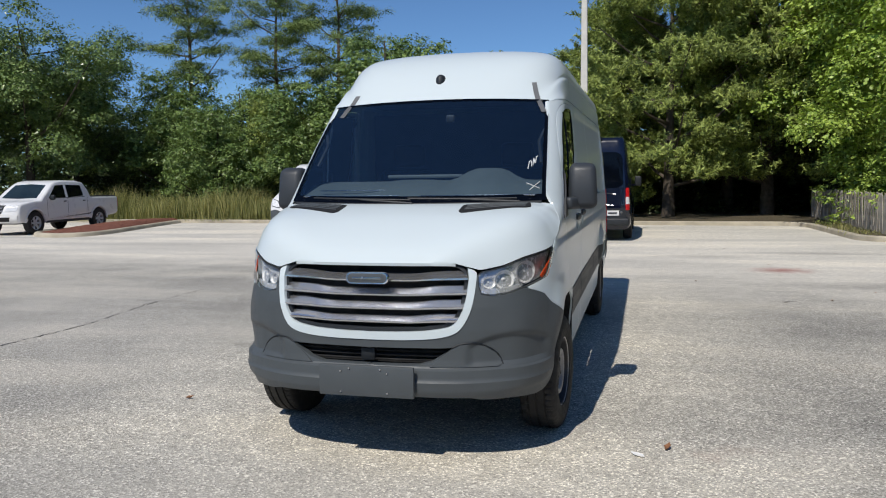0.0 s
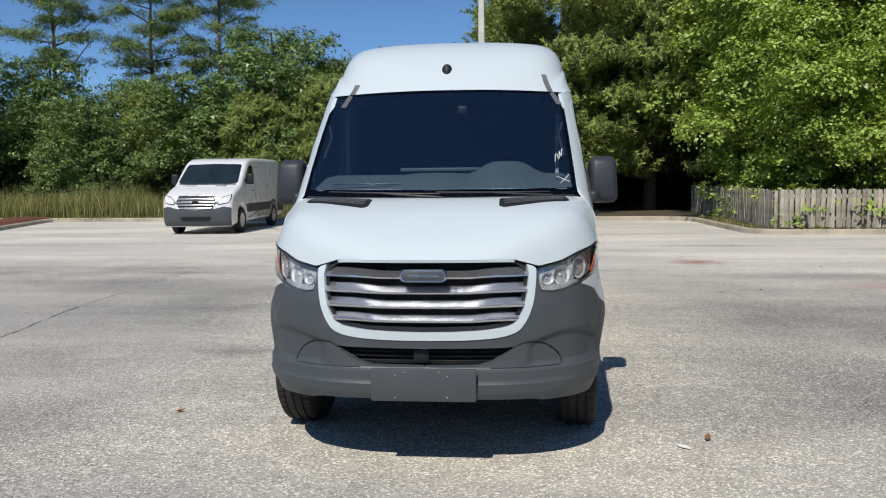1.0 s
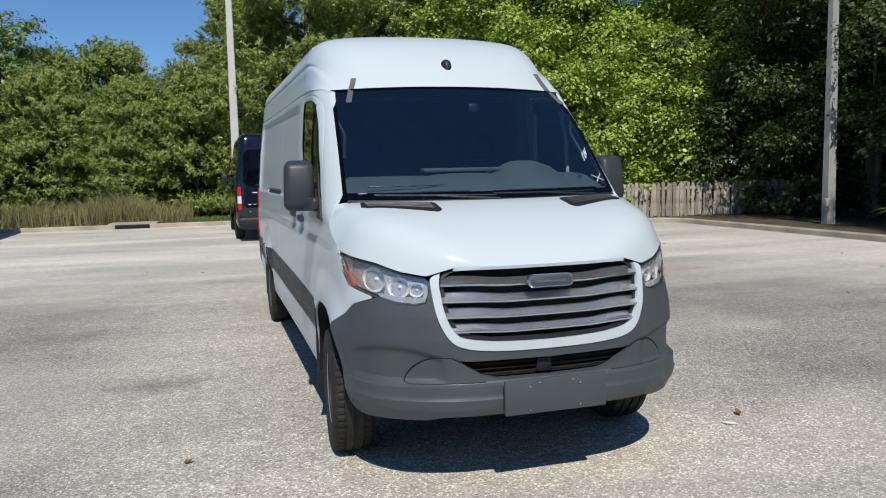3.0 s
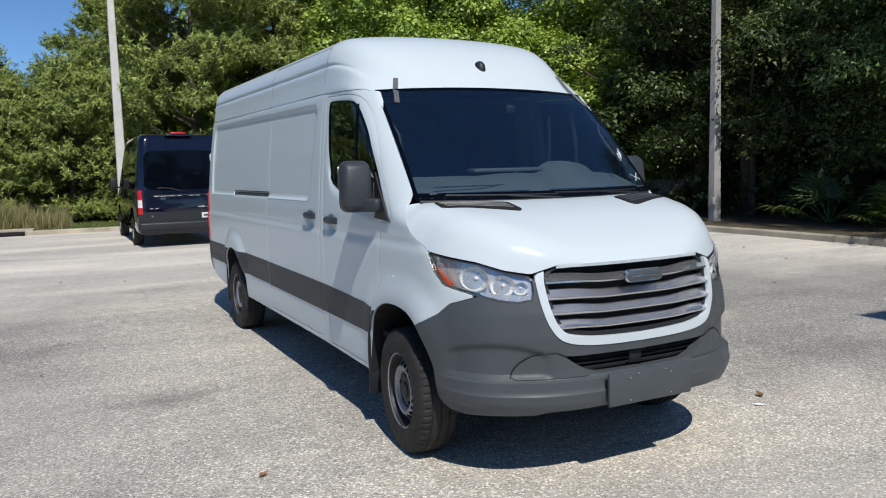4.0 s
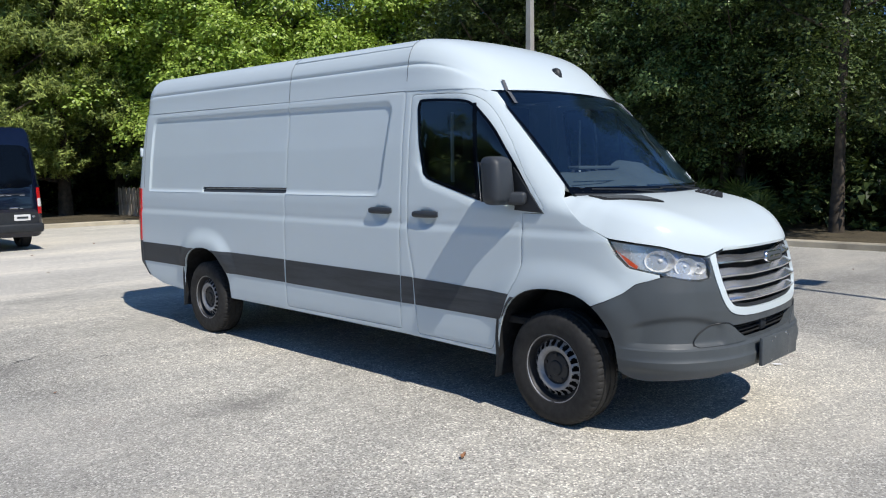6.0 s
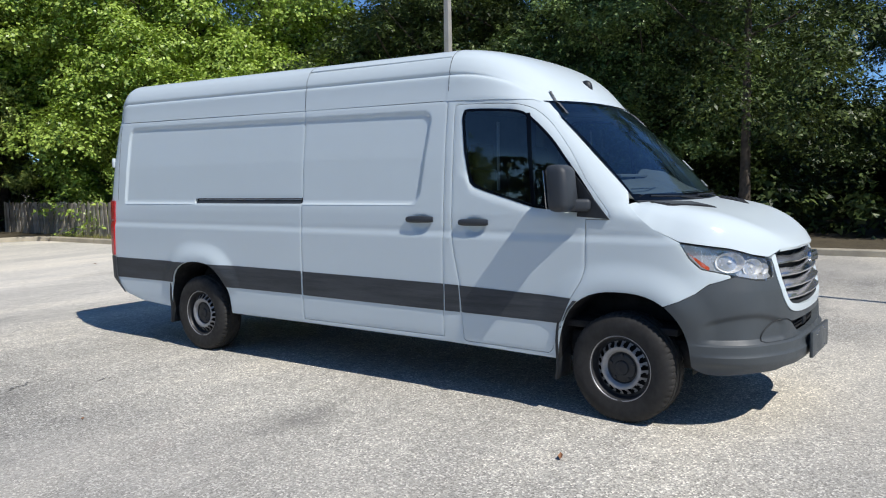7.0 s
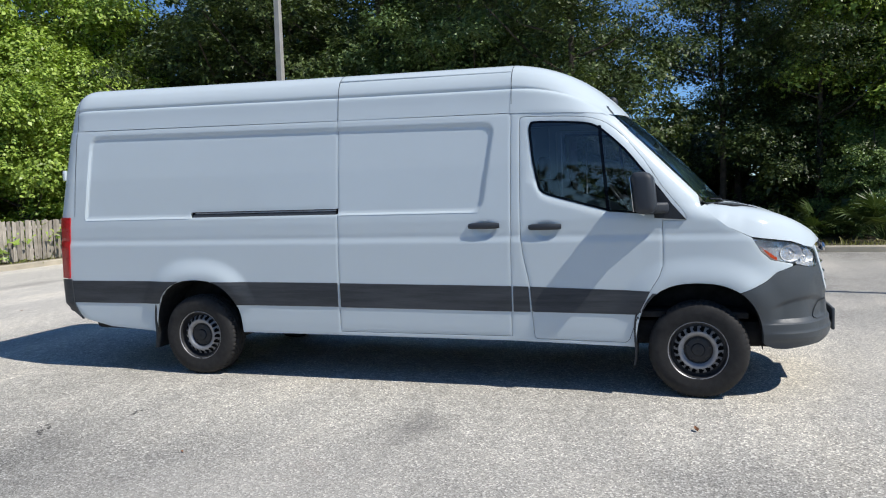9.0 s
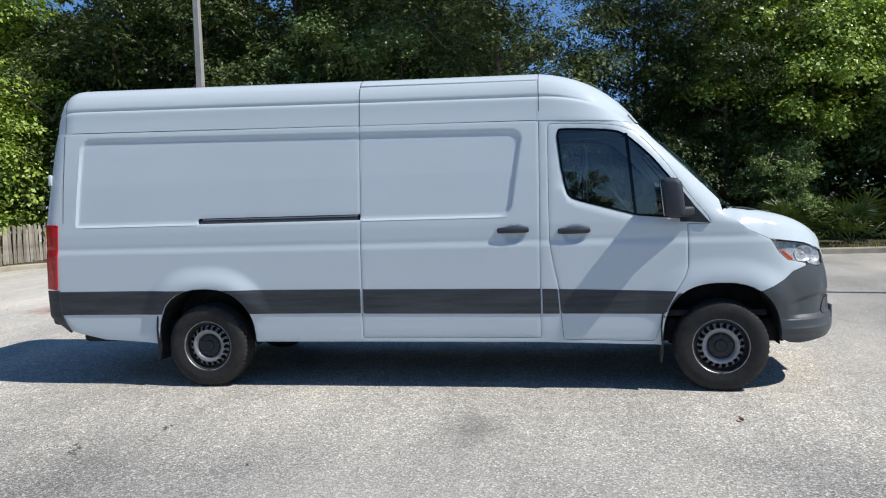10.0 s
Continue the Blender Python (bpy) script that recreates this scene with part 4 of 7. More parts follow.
part("scuttle_panel", mesh_of("scuttle_panel", sv, [(2 * i, 2 * i + 1, 2 * i + 3, 2 * i + 2) for i in range(24)], BLACK), van)

# nose: bumper, grille, lamps
GRILLE = nose_pts((0.0, 1.152), (0.42, 1.146), (0.497, 1.130), (0.532, 1.098), (0.545, 1.045), (0.533, 0.94), (0.512, 0.87), (0.480, 0.82), (0.435, 0.797), (0.31, 0.777), (0.0, 0.765))
RIM_OUT = spline([(0.0, 0.722), (0.20, 0.724), (0.365, 0.735), (0.465, 0.758), (0.515, 0.797), (0.552, 0.865), (0.572, 0.94), (0.583, 1.04), (0.583, 1.088)], 5)
RIM_IN = spline([(0.543, 1.075), (0.545, 1.045), (0.533, 0.94), (0.512, 0.87), (0.480, 0.82), (0.435, 0.795), (0.31, 0.776), (0.15, 0.767), (0.0, 0.765)], 5)
SURROUND = nose_pts(*RIM_OUT, (0.566, 1.102), (0.536, 1.112), *RIM_IN)
INTAKE = nose_pts((0.0, 0.677), (0.42, 0.682), (0.478, 0.688), (0.44, 0.660), (0.355, 0.608), (0.28, 0.588), (0.0, 0.584))
BUMPER = (nose_pts((0.0, 0.721), (0.365, 0.734), (0.465, 0.757), (0.515, 0.796), (0.552, 0.864), (0.572, 0.939), (0.583, 1.04), (0.584, 1.078), (0.592, 1.073), (0.594, 1.018), (0.612, 0.969), (0.67, 0.957), (0.75, 0.965), (0.83, 0.989))
          + side_pts((-0.545, 0.941), (-0.47, 0.881), (-0.38, 0.834), (-0.295, 0.797)) + side_pts(*arch_curve(0.0, 2.18, 3.02, 14)) + side_pts((-0.475, 0.405), (-0.53, 0.382)) + nose_pts((0.88, 0.374), (0.76, 0.390), (0.62, 0.395), (0.56, 0.41), (0.0, 0.418)))
part("front_bumper", mesh_of("front_bumper", *skin_patch(BUMPER, [through_middle(INTAKE)], 0.0095, middle=True, lip=0.04), PLASTIC, sharp=20), van, "dark grey moulded front bumper")
part("grille_surround", mesh_of("grille_surround", *skin_patch(SURROUND, (), 0.006, middle=True, out=0.006, lip=0.05), PAINT), van)
part("intake_mesh", mesh_of("intake_mesh", *skin_patch([(max(0, a), b) for a, b in shrink(INTAKE, -0.01)], (), 0.03, out=-0.07, lip=0, middle=True), DARK), van)
part("grille_mesh", mesh_of("grille_mesh", *skin_patch([(max(0, a), b) for a, b in shrink(GRILLE, -0.01)], (), 0.03, out=-0.06, lip=0, middle=True), DARK), van)
for z in (0.605, 0.63, 0.655):
    pts = [skin(at_x(abs(x)), z, -0.045) * np.array([np.sign(x) or 1, 1, 1]) for x in np.linspace(-0.44, 0.44, 15)]
    part("intake_slat", mesh_of("intake_slat", *tube(pts, 0.006, 6), DARK), van)
part("sensor_block", solid_box((0.085, 0.05, 0.075), (-0.02, -0.905, 0.632), 0.012), van, material=BLACK)
for sx in (False, True):
    part("fog_lamp_cover", mesh_of("fog_lamp_cover", *skin_patch(nose_pts((0.345, 0.580), (0.40, 0.628), (0.455, 0.672), (0.51, 0.70), (0.57, 0.703), (0.63, 0.685), (0.68, 0.650), (0.71, 0.610), (0.715, 0.588), (0.70, 0.578)), (), 0.010, out=0.007, lip=0.02, left=sx), PLASTIC), van)


for sx in (-1, 1):
    arc = [skin(nose_pts((float(x), float(z)))[0][0], float(z), 0.0045) * np.array([sx, 1, 1]) for x, z in spline([(0.722, 0.586), (0.695, 0.640), (0.645, 0.683), (0.575, 0.707), (0.51, 0.705), (0.462, 0.684)], 5)]
    part("panel_gap", mesh_of("panel_gap", *tube(arc, 0.003, 6), BLACK), van)


def grille_bar(z_mid, z_end, tall_mid, tall_end):
    """A bar that dips and thins towards the middle, rounded in front."""
    v, f = [], []
    reach = np.interp(z_end, [0.76, 0.80, 0.87, 0.94, 1.04, 1.1], [0.42, 0.485, 0.515, 0.535, 0.545, 0.53])
    xs = np.linspace(-reach, reach, 49)
    prof = [(-0.5, -0.045), (-0.5, 0.002), (-0.40, 0.016), (-0.22, 0.018), (-0.16, 0.010), (0.40, -0.012), (0.5, -0.024), (0.5, -0.034)]
    for x in xs:
        k = float(step01(0.20, 0.42, abs(x)))
        zc, tall = z_mid + (z_end - z_mid) * k, tall_mid + (tall_end - tall_mid) * k
        for a, o in prof:
            p = skin(nose_pts((abs(x), zc))[0][0], zc + a * tall, o - 0.012)
            v.append((math.copysign(p[0], x), p[1], p[2]))
    m = len(prof)
    f = [(i * m + j, i * m + j + 1, (i + 1) * m + j + 1, (i + 1) * m + j) for i in range(48) for j in range(m - 1)]
    return mesh_of("grille_bar", v, f, BARS, sharp=28)


grille = part("grille", mesh_of("grille", *skin_patch(GRILLE, [through_middle(shrink(GRILLE, 0.02))], 0.006, out=-0.012, middle=True, lip=0.03), BLACK), van, "black grille with four chrome bars")
for z_mid, z_end, tm, te in ((1.060, 1.072, 0.044, 0.052), (0.981, 0.993, 0.042, 0.054), (0.907, 0.918, 0.042, 0.054), (0.833, 0.844, 0.040, 0.048)):
    part("grille_bar", grille_bar(z_mid, z_end, tm, te), grille, "chrome grille bar")


def stadium(wide, tall, deep, at):
    """A plate with round ends, leaning back a little, its front edge drawn in."""
    r = tall / 2
    out = [(sgn * (wide / 2 - r) + r * math.cos(q), r * math.sin(q)) for sgn, q0 in ((1, -math.pi / 2), (-1, math.pi / 2)) for q in np.linspace(q0, q0 + math.pi, 13)]
    rings = [(1.0, 0.0), (1.0, -deep * 0.6), (0.94, -deep)]
    v = [(at[0] + x * k, at[1] + o + z * k * 0.14, at[2] + z * k) for k, o in rings for x, z in out]
    m = len(out)
    f = [(i * m + j, i * m + (j + 1) % m, (i + 1) * m + (j + 1) % m, (i + 1) * m + j) for i in range(2) for j in range(m)]
    return v, f + [tuple(range(2 * m, 3 * m))]


badge = part("badge", mesh_of("badge", *stadium(0.25, 0.066, 0.018, (0, -0.959, 1.064)), CHROME, sharp=30), grille, "rounded chrome badge")
part("badge_field", mesh_of("badge_field", *stadium(0.226, 0.050, 0.006, (0, -0.974, 1.064)), PLASTIC, sharp=30), badge)
part("badge_bar", mesh_of("badge_bar", *stadium(0.165, 0.014, 0.004, (0, -0.979, 1.064)), SILVER, sharp=30), badge)

for left in (False, True):
    sx = -1 if left else 1
    lamp = part("headlamp", mesh_of("headlamp", *skin_patch(LAMP, (), 0.014, out=0.004, lip=0.02, left=left), LENS), van, "clear swept-back headlamp")
    lamp.visible_shadow = False
    part("lamp_tray", mesh_of("lamp_tray", *skin_patch(shrink(LAMP, 0.004), (), 0.016, out=-0.030, lip=0, left=left), LAMP_BACK), lamp)
    part("lamp_bezel", mesh_of("lamp_bezel", *skin_patch(LAMP, [shrink(LAMP, 0.0045)], 0.004, out=-0.003, lip=0.012, left=left), SHELL), lamp)
    for yz, r, wide in (((0.838, 1.076), 0.066, 1.28), ((0.735, 1.043), 0.056, 1.12), ((0.655, 1.030), 0.034, 1.1)):
        s0 = nose_pts(yz)[0][0]
        p, q = skin(s0, yz[1], -0.036), skin(s0, yz[1], 0.0)
        ax = Vector((sx * (q[0] - p[0]), q[1] - p[1], 0)).normalized()
        v, f = lathe([(-0.012, r * 0.22), (-0.004, r * 0.5), (0.008, r * 0.8), (0.022, r), (0.023, r * 1.05)], 32)
        mt = Matrix.Translation((sx * p[0], p[1], p[2])) @ ax.to_track_quat("X", "Z").to_matrix().to_4x4() @ Matrix.Diagonal((1, wide, 0.92, 1))
        bowl = part("reflector_bowl", mesh_of("reflector_bowl", [mt @ Vector(c) for c in v], f, FLUTES), lamp)
        v, f = lathe([(-0.012, 0.0001), (-0.012, r * 0.2), (0.006, r * 0.19), (0.014, r * 0.1), (0.016, 0.0001)], 16)
        part("bulb", mesh_of("bulb", [mt @ Vector(c) for c in v], f, WHITE_LAMP), bowl)
    part("side_reflector", mesh_of("side_reflector", *skin_patch(side_pts((-0.445, 1.115), (-0.40, 1.15), (-0.47, 1.105), (-0.555, 1.045), (-0.545, 1.03), (-0.50, 1.055)), (), 0.008, out=-0.006, lip=0.006, left=left), AMBER), lamp)
    part("lower_strip", mesh_of("lower_strip", *skin_patch(nose_pts((0.61, 0.976), (0.62, 0.994), (0.75, 1.0), (0.83, 1.014), (0.82, 0.995), (0.75, 0.974), (0.67, 0.966)), (), 0.01, out=-0.016, lip=0.01, left=left), LAMP_BACK), lamp)

# number plate holder with its screws, no plate
holder = part("plate_holder", solid_box((0.548, 0.022, 0.172), (0.0, -1.018, 0.502), 0.006), van, "plain dark grey number plate holder", PLASTIC)
for x, z in ((-0.145, 0.515), (-0.095, 0.532), (0.085, 0.532), (0.125, 0.512), (-0.145, 0.40), (0.125, 0.402)):
    bm = bmesh.new()
    bmesh.ops.create_cone(bm, segments=10, radius1=0.006, radius2=0.005, depth=0.008, cap_ends=True)
    bmesh.ops.transform(bm, matrix=Matrix.Translation((x, -1.031, z + 0.039)) @ Matrix.Rotation(radians(90), 4, "X"), verts=bm.verts)
    part("screw", bm, holder, material=CHROME)


# wheels
def tyre_mesh():
    prof = [(x, 0.205 + (r - 0.205) * 1.045) for x, r in [(-0.085, 0.205), (-0.110, 0.222), (-0.119, 0.26), (-0.119, 0.30), (-0.110, 0.330), (-0.098, 0.347), (-0.086, 0.3545), (-0.062, 0.357), (-0.058, 0.349), (-0.050, 0.349), (-0.046, 0.3575),
            (-0.012, 0.358), (-0.008, 0.350), (0.002, 0.350), (0.006, 0.358), (0.042, 0.3575), (0.046, 0.349), (0.054, 0.349), (0.058, 0.357), (0.086, 0.3545), (0.098, 0.347), (0.110, 0.330), (0.119, 0.30), (0.119, 0.26), (0.110, 0.222), (0.085, 0.205)]]
    steps, n = 216, len(prof)
    v, f = [], []
    for k in range(steps):
        a = 2 * math.pi * k / steps
        for x, r in prof:
            if r > 0.34 and k % 4 == 0 and abs(x) > 0.05:
                r -= 0.007
            flat = max(0.0, math.cos(a - math.pi)) ** 40
            v.append((x, (r - 0.004 * flat) * math.sin(a), (r - 0.004 * flat) * math.cos(a)))
    for k in range(steps):
        for j in range(n - 1):
            a, b = k * n + j, ((k + 1) % steps) * n + j
            f.append((a, b, b + 1, a + 1))
    return mesh_of("tyre", v, f, RUBBER, sharp=30)


def disc_mesh():
    """Pressed steel disc with a ring of oval holes; out is +x."""
    rings = [(0.052, 0.036), (0.060, 0.048), (0.062, 0.075), (0.058, 0.098), (0.066, 0.106), (0.082, 0.116), (0.088, 0.128), (0.087, 0.142), (0.080, 0.150), (0.070, 0.158), (0.062, 0.168), (0.055, 0.178), (0.050, 0.186), (0.050, 0.198)]
    seg = 20
    steps, n = seg * 6, len(rings)
    v, f = [], []
    for k in range(steps):
        a = 2 * math.pi * k / steps
        v += [(x, r * math.cos(a), r * math.sin(a)) for x, r in rings]
    for k in range(steps):
        for j in range(n - 1):
            phase = k % 6
            hole = (7 <= j <= 10 and phase in (1, 2, 3)) or (8 <= j <= 9 and phase == 4)
            if not hole:
                a, b = k * n + j, ((k + 1) % steps) * n + j
                f.append((a, b, b + 1, a + 1))
    me = mesh_of("wheel_disc", v, f, DISC_STEEL, sharp=35)
    me.materials.append(RIM_DARK)
    # dark centre; the outer ring's dark steel paints in the rim well's shade
    for q in me.polygons:
        r = math.hypot(q.center.y, q.center.z)
        q.material_index = 1 if r > 0.180 or r < 0.105 else 0
    return me


TYRE, DISC = tyre_mesh(), disc_mesh()
RIM = mesh_of("wheel_rim", *lathe([(0.02, 0.186), (0.045, 0.192), (0.075, 0.2), (0.098, 0.208), (0.102, 0.216), (0.098, 0.226), (0.088, 0.222), (-0.09, 0.215), (-0.09, 0.19)], 72), RIM_DARK)
LIP = mesh_of("rim_lip", *lathe([(0.099, 0.211), (0.1045, 0.2155), (0.1035, 0.2215), (0.099, 0.226)], 72), STEEL)
HUB = mesh_of("hub_cap", *lathe([(0.05, 0.098), (0.066, 0.090), (0.071, 0.072), (0.070, 0.050), (0.080, 0.044), (0.082, 0.030), (0.078, 0.0001)], 40), BLACK)
BACK = mesh_of("brake_disc", *lathe([(0.0, 0.20), (0.005, 0.15), (0.005, 0.05), (0.0, 0.0001)], 40), DARK)
NUT = mesh_of("wheel_nut", *lathe([(0.0, 0.013), (0.016, 0.012), (0.018, 0.0001)], 6), RIM_DARK)
for sx in (-1, 1):
    for y0 in (0.0, 4.325):
        turn = pose(sx * 0.868, y0, 0.361, 0, 0, (0 if sx > 0 else 180) - (4 if y0 == 0 else 0)) @ pose(0, 0, 0, 17 * (sx + 2) + 31 * y0, 0, 0)
        wheel = part("wheel", RIM, van, "steel wheel with a black hub cap")
        wheel.matrix_basis = turn
        t = part("tyre", TYRE, wheel)
        t.matrix_basis = pose(0, 0, 0, -17 * (sx + 2) - 31 * y0, 0, 0)
        part("rim_lip", LIP, wheel)
        part("wheel_disc", DISC, wheel)
        part("hub_cap", HUB, wheel)
        part("brake_disc", BACK, wheel)
        for k in range(5):
            nut = part("wheel_nut", NUT, wheel)
            nut.location = (0.060, 0.083 * math.cos(k * 1.2566), 0.083 * math.sin(k * 1.2566))
        # mud flap
        yf = y0 + 0.446
        v, f = [], []
        for k in range(7):
            z = 0.64 - 0.41 * k / 6
            o = 0.012 * math.sin(k * 0.9) + 0.03 * (k / 6) ** 2
            v += [(sx * 0.79, yf + o, z), (sx * 0.985, yf + o + 0.008, z), (sx * 0.985, yf + o - 0.004, z), (sx * 0.79, yf + o - 0.012, z)]
        f = [(4 * k + j, 4 * k + (j + 1) % 4, 4 * k + 4 + (j + 1) % 4, 4 * k + 4 + j) for k in range(6) for j in range(4)] + [(0, 1, 2, 3), (27, 26, 25, 24)]
        part("mud_flap", mesh_of("mud_flap", v, f, BLACK), van)


# mirrors and handles
def mirror_shell():
    bm = solid_box((0.20, 0.15, 0.31), (0, 0, 0), 0.050, 4)
    for v in bm.verts:
        k = (v.co.z + 0.15) / 0.30
        v.co.y += 0.03 * k * k - (0.03 if v.co.y < 0 else 0) * (1 - abs(2 * k - 1)) + 0.02 * v.co.x
        v.co.x *= 1 - 0.12 * k
    return bm


for sx in (-1, 1):
    mir = part("side_mirror", mirror_shell(), van, "dark grey plastic wing mirror on an arm", SHELL)
    mir.matrix_basis = pose(sx * 1.063, 0.37, 1.545, 0, 0, sx * 5)
    part("mirror_glass", solid_box((0.165, 0.006, 0.255), (0, 0.088, 0.0), 0.002), mir, "mirror glass", CHROME).matrix_basis = pose(0, 0, 0, -6, 0, 0)
    part("mirror_arm", solid_box((0.085, 0.20, 0.082), (sx * 1.005, 0.305, 1.432), 0.024, 3, Matrix.Rotation(radians(-sx * 24), 3, "Z")), van, material=SHELL)
    for y0, z0 in HANDLES:
        x0 = float(np.interp(z0, SIDE_Z, SIDE_X))
        v, f = tube([(0, -0.125, 0.004), (0.006, -0.10, 0.003), (0.010, 0, 0.003), (0.006, 0.10, 0.001), (0, 0.125, 0)], [0.019, 0.024, 0.026, 0.024, 0.019], 14)
        v = [(sx * (x0 + 0.004 + 0.7 * p[0]), y0 + p[1], z0 + p[2]) for p in v]
        part("door_handle", mesh_of("door_handle", v, f, SHELL), van, "black pull handle")

# roof camera pod, tape strips
bm = bmesh.new()
bmesh.ops.create_uvsphere(bm, u_segments=24, v_segments=14, radius=1.0)
for v in bm.verts:
    v.co = Vector((v.co.x * 0.038 * (1 + 0.3 * v.co.z), v.co.y * 0.052 * (1 + 0.4 * v.co.z), v.co.z * 0.072))
pod = part("camera_pod", bm, van, "small black camera pod above the windscreen", BLACK)
pod.matrix_basis = pose(0.0, 0.690, 2.302, -26, 0, 0)
part("pod_lens", mesh_of("pod_lens", *lathe([(-0.044, 0.0001), (-0.042, 0.012), (-0.027, 0.019)], 20, "y"), DARKGLASS), pod)


def brow_at(x, t):
    """A place on the brow, t from 0 at the glass."""
    a = (1 - abs(x) / 0.812) ** (1 / 1.9)
    j = a * (m_half - 1)
    i = t * rows
    j0, i0 = int(min(j, m_half - 2)), int(min(i, rows - 1))
    p = [[Vector(bv[(i0 + di) * n + j0 + dj]) for dj in (0, 1)] for di in (0, 1)]
    q = [p[k][0].lerp(p[k][1], j - j0) for k in (0, 1)]
    r = q[0].lerp(q[1], i - i0)
    return Vector((math.copysign(r.x, x), r.y, r.z))


def brow_near(x, t):
    """The place on the brow with that true x."""
    lo, hi = 0.3, 0.81
    for _ in range(24):
        c = (lo + hi) / 2
        lo, hi = (c, hi) if abs(brow_at(c, t).x) < x else (lo, c)
    return brow_at((lo + hi) / 2, t)


for sx, x0, x1, up in ((-1, 0.645, 0.715, 0.13), (1, 0.685, 0.785, 0.24)):
    v = []
    for k in range(5):
        p = brow_near(x0 + (x1 - x0) * 0.45 * k / 4, up * (1 - k / 4))
        v += [Vector((sx * p.x + d, p.y - 0.006, p.z + 0.004)) for d in (-0.018, 0.018)]
    for k in range(1, 5):
        vv = 1 - 0.15 * k / 4
        u = sx * (x0 + (x1 - x0) * (0.45 + 0.55 * k / 4)) / (0.805 + 0.06 * (1 - vv))
        p = Vector(screen_pt(u, vv, 0.009))
        v += [p + Vector((-0.018, 0, 0)), p + Vector((0.018, 0, 0))]
    part("tape_strip", mesh_of("tape_strip", v, [(2 * k, 2 * k + 1, 2 * k + 3, 2 * k + 2) for k in range(len(v) // 2 - 1)], TAPE), van, "strip of grey tape holding the windscreen")

# paint-pen marks on the glass
for pts in ([(0.885, 0.085), (0.955, 0.155)], [(0.86, 0.145), (0.955, 0.095)], [(0.865, 0.27), (0.872, 0.33), (0.885, 0.34), (0.892, 0.29)], [(0.90, 0.30), (0.905, 0.365), (0.915, 0.32), (0.925, 0.38), (0.935, 0.385)]):
    line = spline([screen_pt(a, b, 0.006) for a, b in pts], 4)
    part("marker_stroke", mesh_of("marker_stroke", *tube(line, 0.003, 5), CHALK), van, "white paint-pen mark")

# underside and tail
# unseen dark boxes added in the nose to stop sunlight leaking into its shadow
part("nose_filler", solid_box((1.16, 0.80, 0.60), (0, -0.40, 0.72), 0.05), van, material=DARK)
part("front_undertray", solid_box((1.20, 0.62, 0.05), (0, -0.58, 0.42), 0.02), van, material=DARK)
part("underbody", solid_box((1.55, 6.2, 0.20), (0, 2.55, 0.46), 0.04), van, material=DARK)
part("front_axle", mesh_of("front_axle", *tube([(-0.8, 0, 0.36), (0.8, 0, 0.36)], 0.05, 8), DARK), van)
part("rear_axle", mesh_of("rear_axle", *tube([(-0.8, 4.325, 0.36), (-0.15, 4.325, 0.36), (0, 4.325, 0.36), (0.15, 4.325, 0.36), (0.8, 4.325, 0.36)], [0.06, 0.07, 0.13, 0.07, 0.06], 10), DARK), van)
part("sill_beam", solid_box((1.86, 3.3, 0.06), (0, 2.2, 0.42), 0.02), van, material=DARK)
for sx in (-1, 1):
    v, f = [], []
    zz = [0.87, 1.2, 1.46, 1.8, 2.16, 2.45]
    for z in zz:
        y = float(np.interp(z, REAR_Z, REAR_Y))
        x = float(np.interp(z, SIDE_Z, SIDE_X)) - 0.06
        v += [(sx * 0.004, y + 0.03, z), (sx * x * 0.6, y + 0.025, z), (sx * (x - 0.01), y - 0.005, z), (sx * (x + 0.01), y - 0.09, z)]
    f = [(4 * k + j, 4 * k + j + 1, 4 * k + 5 + j, 4 * k + 4 + j) for k in range(len(zz) - 1) for j in range(3)]
    part("rear_door", mesh_of("rear_door", v, f, PAINT), van)
part("rear_bumper", solid_box((1.72, 0.16, 0.26), (0, 5.82, 0.66), 0.04, 3), van, material=BAND)
part("tail_cap", solid_box((1.56, 0.06, 0.36), (0, 5.66, 2.40), 0.03), van, material=PAINT)

# inside of the cab
part("bulkhead", solid_box((1.70, 0.04, 1.62), (0, 1.62, 1.36), 0.01), van, "dark partition behind the seats", TRIM)
part("cab_floor", solid_box((1.80, 2.0, 0.05), (0, 0.65, 0.62), 0.01), van, material=DARK)
part("cab_ceiling", solid_box((1.50, 0.75, 0.03), (0, 1.2, 2.22), 0.01), van, material=TRIM)
dv, df = [], []
secs = [(-0.10, 1.43), (0.08, 1.505), (0.28, 1.57), (0.42, 1.59), (0.50, 1.50), (0.50, 0.9)]
xs = np.linspace(-0.84, 0.84, 31)
for x in xs:
    hump = 0.085 * math.exp(-((x - 0.42) / 0.19) ** 4)
    shelf = 0.03 * math.exp(-((x + 0.05) / 0.25) ** 4)
    for k, (y, z) in enumerate(secs):
        dv.append((x, y - 0.06 * (1 - (x / 0.84) ** 2), z + (hump if 2 <= k <= 3 else hump * 0.3 if k == 1 else 0) + (shelf if 1 <= k <= 2 else 0)))
m = len(secs)
df = [(i * m + j, (i + 1) * m + j, (i + 1) * m + j + 1, i * m + j + 1) for i in range(30) for j in range(m - 1)]
dash = part("dashboard", mesh_of("dashboard", dv, df, DASH), van, "grey moulded dashboard")
part("dash_tray", solid_box((0.54, 0.10, 0.025), (-0.02, 0.33, 1.622), 0.008), dash, material=DASH)
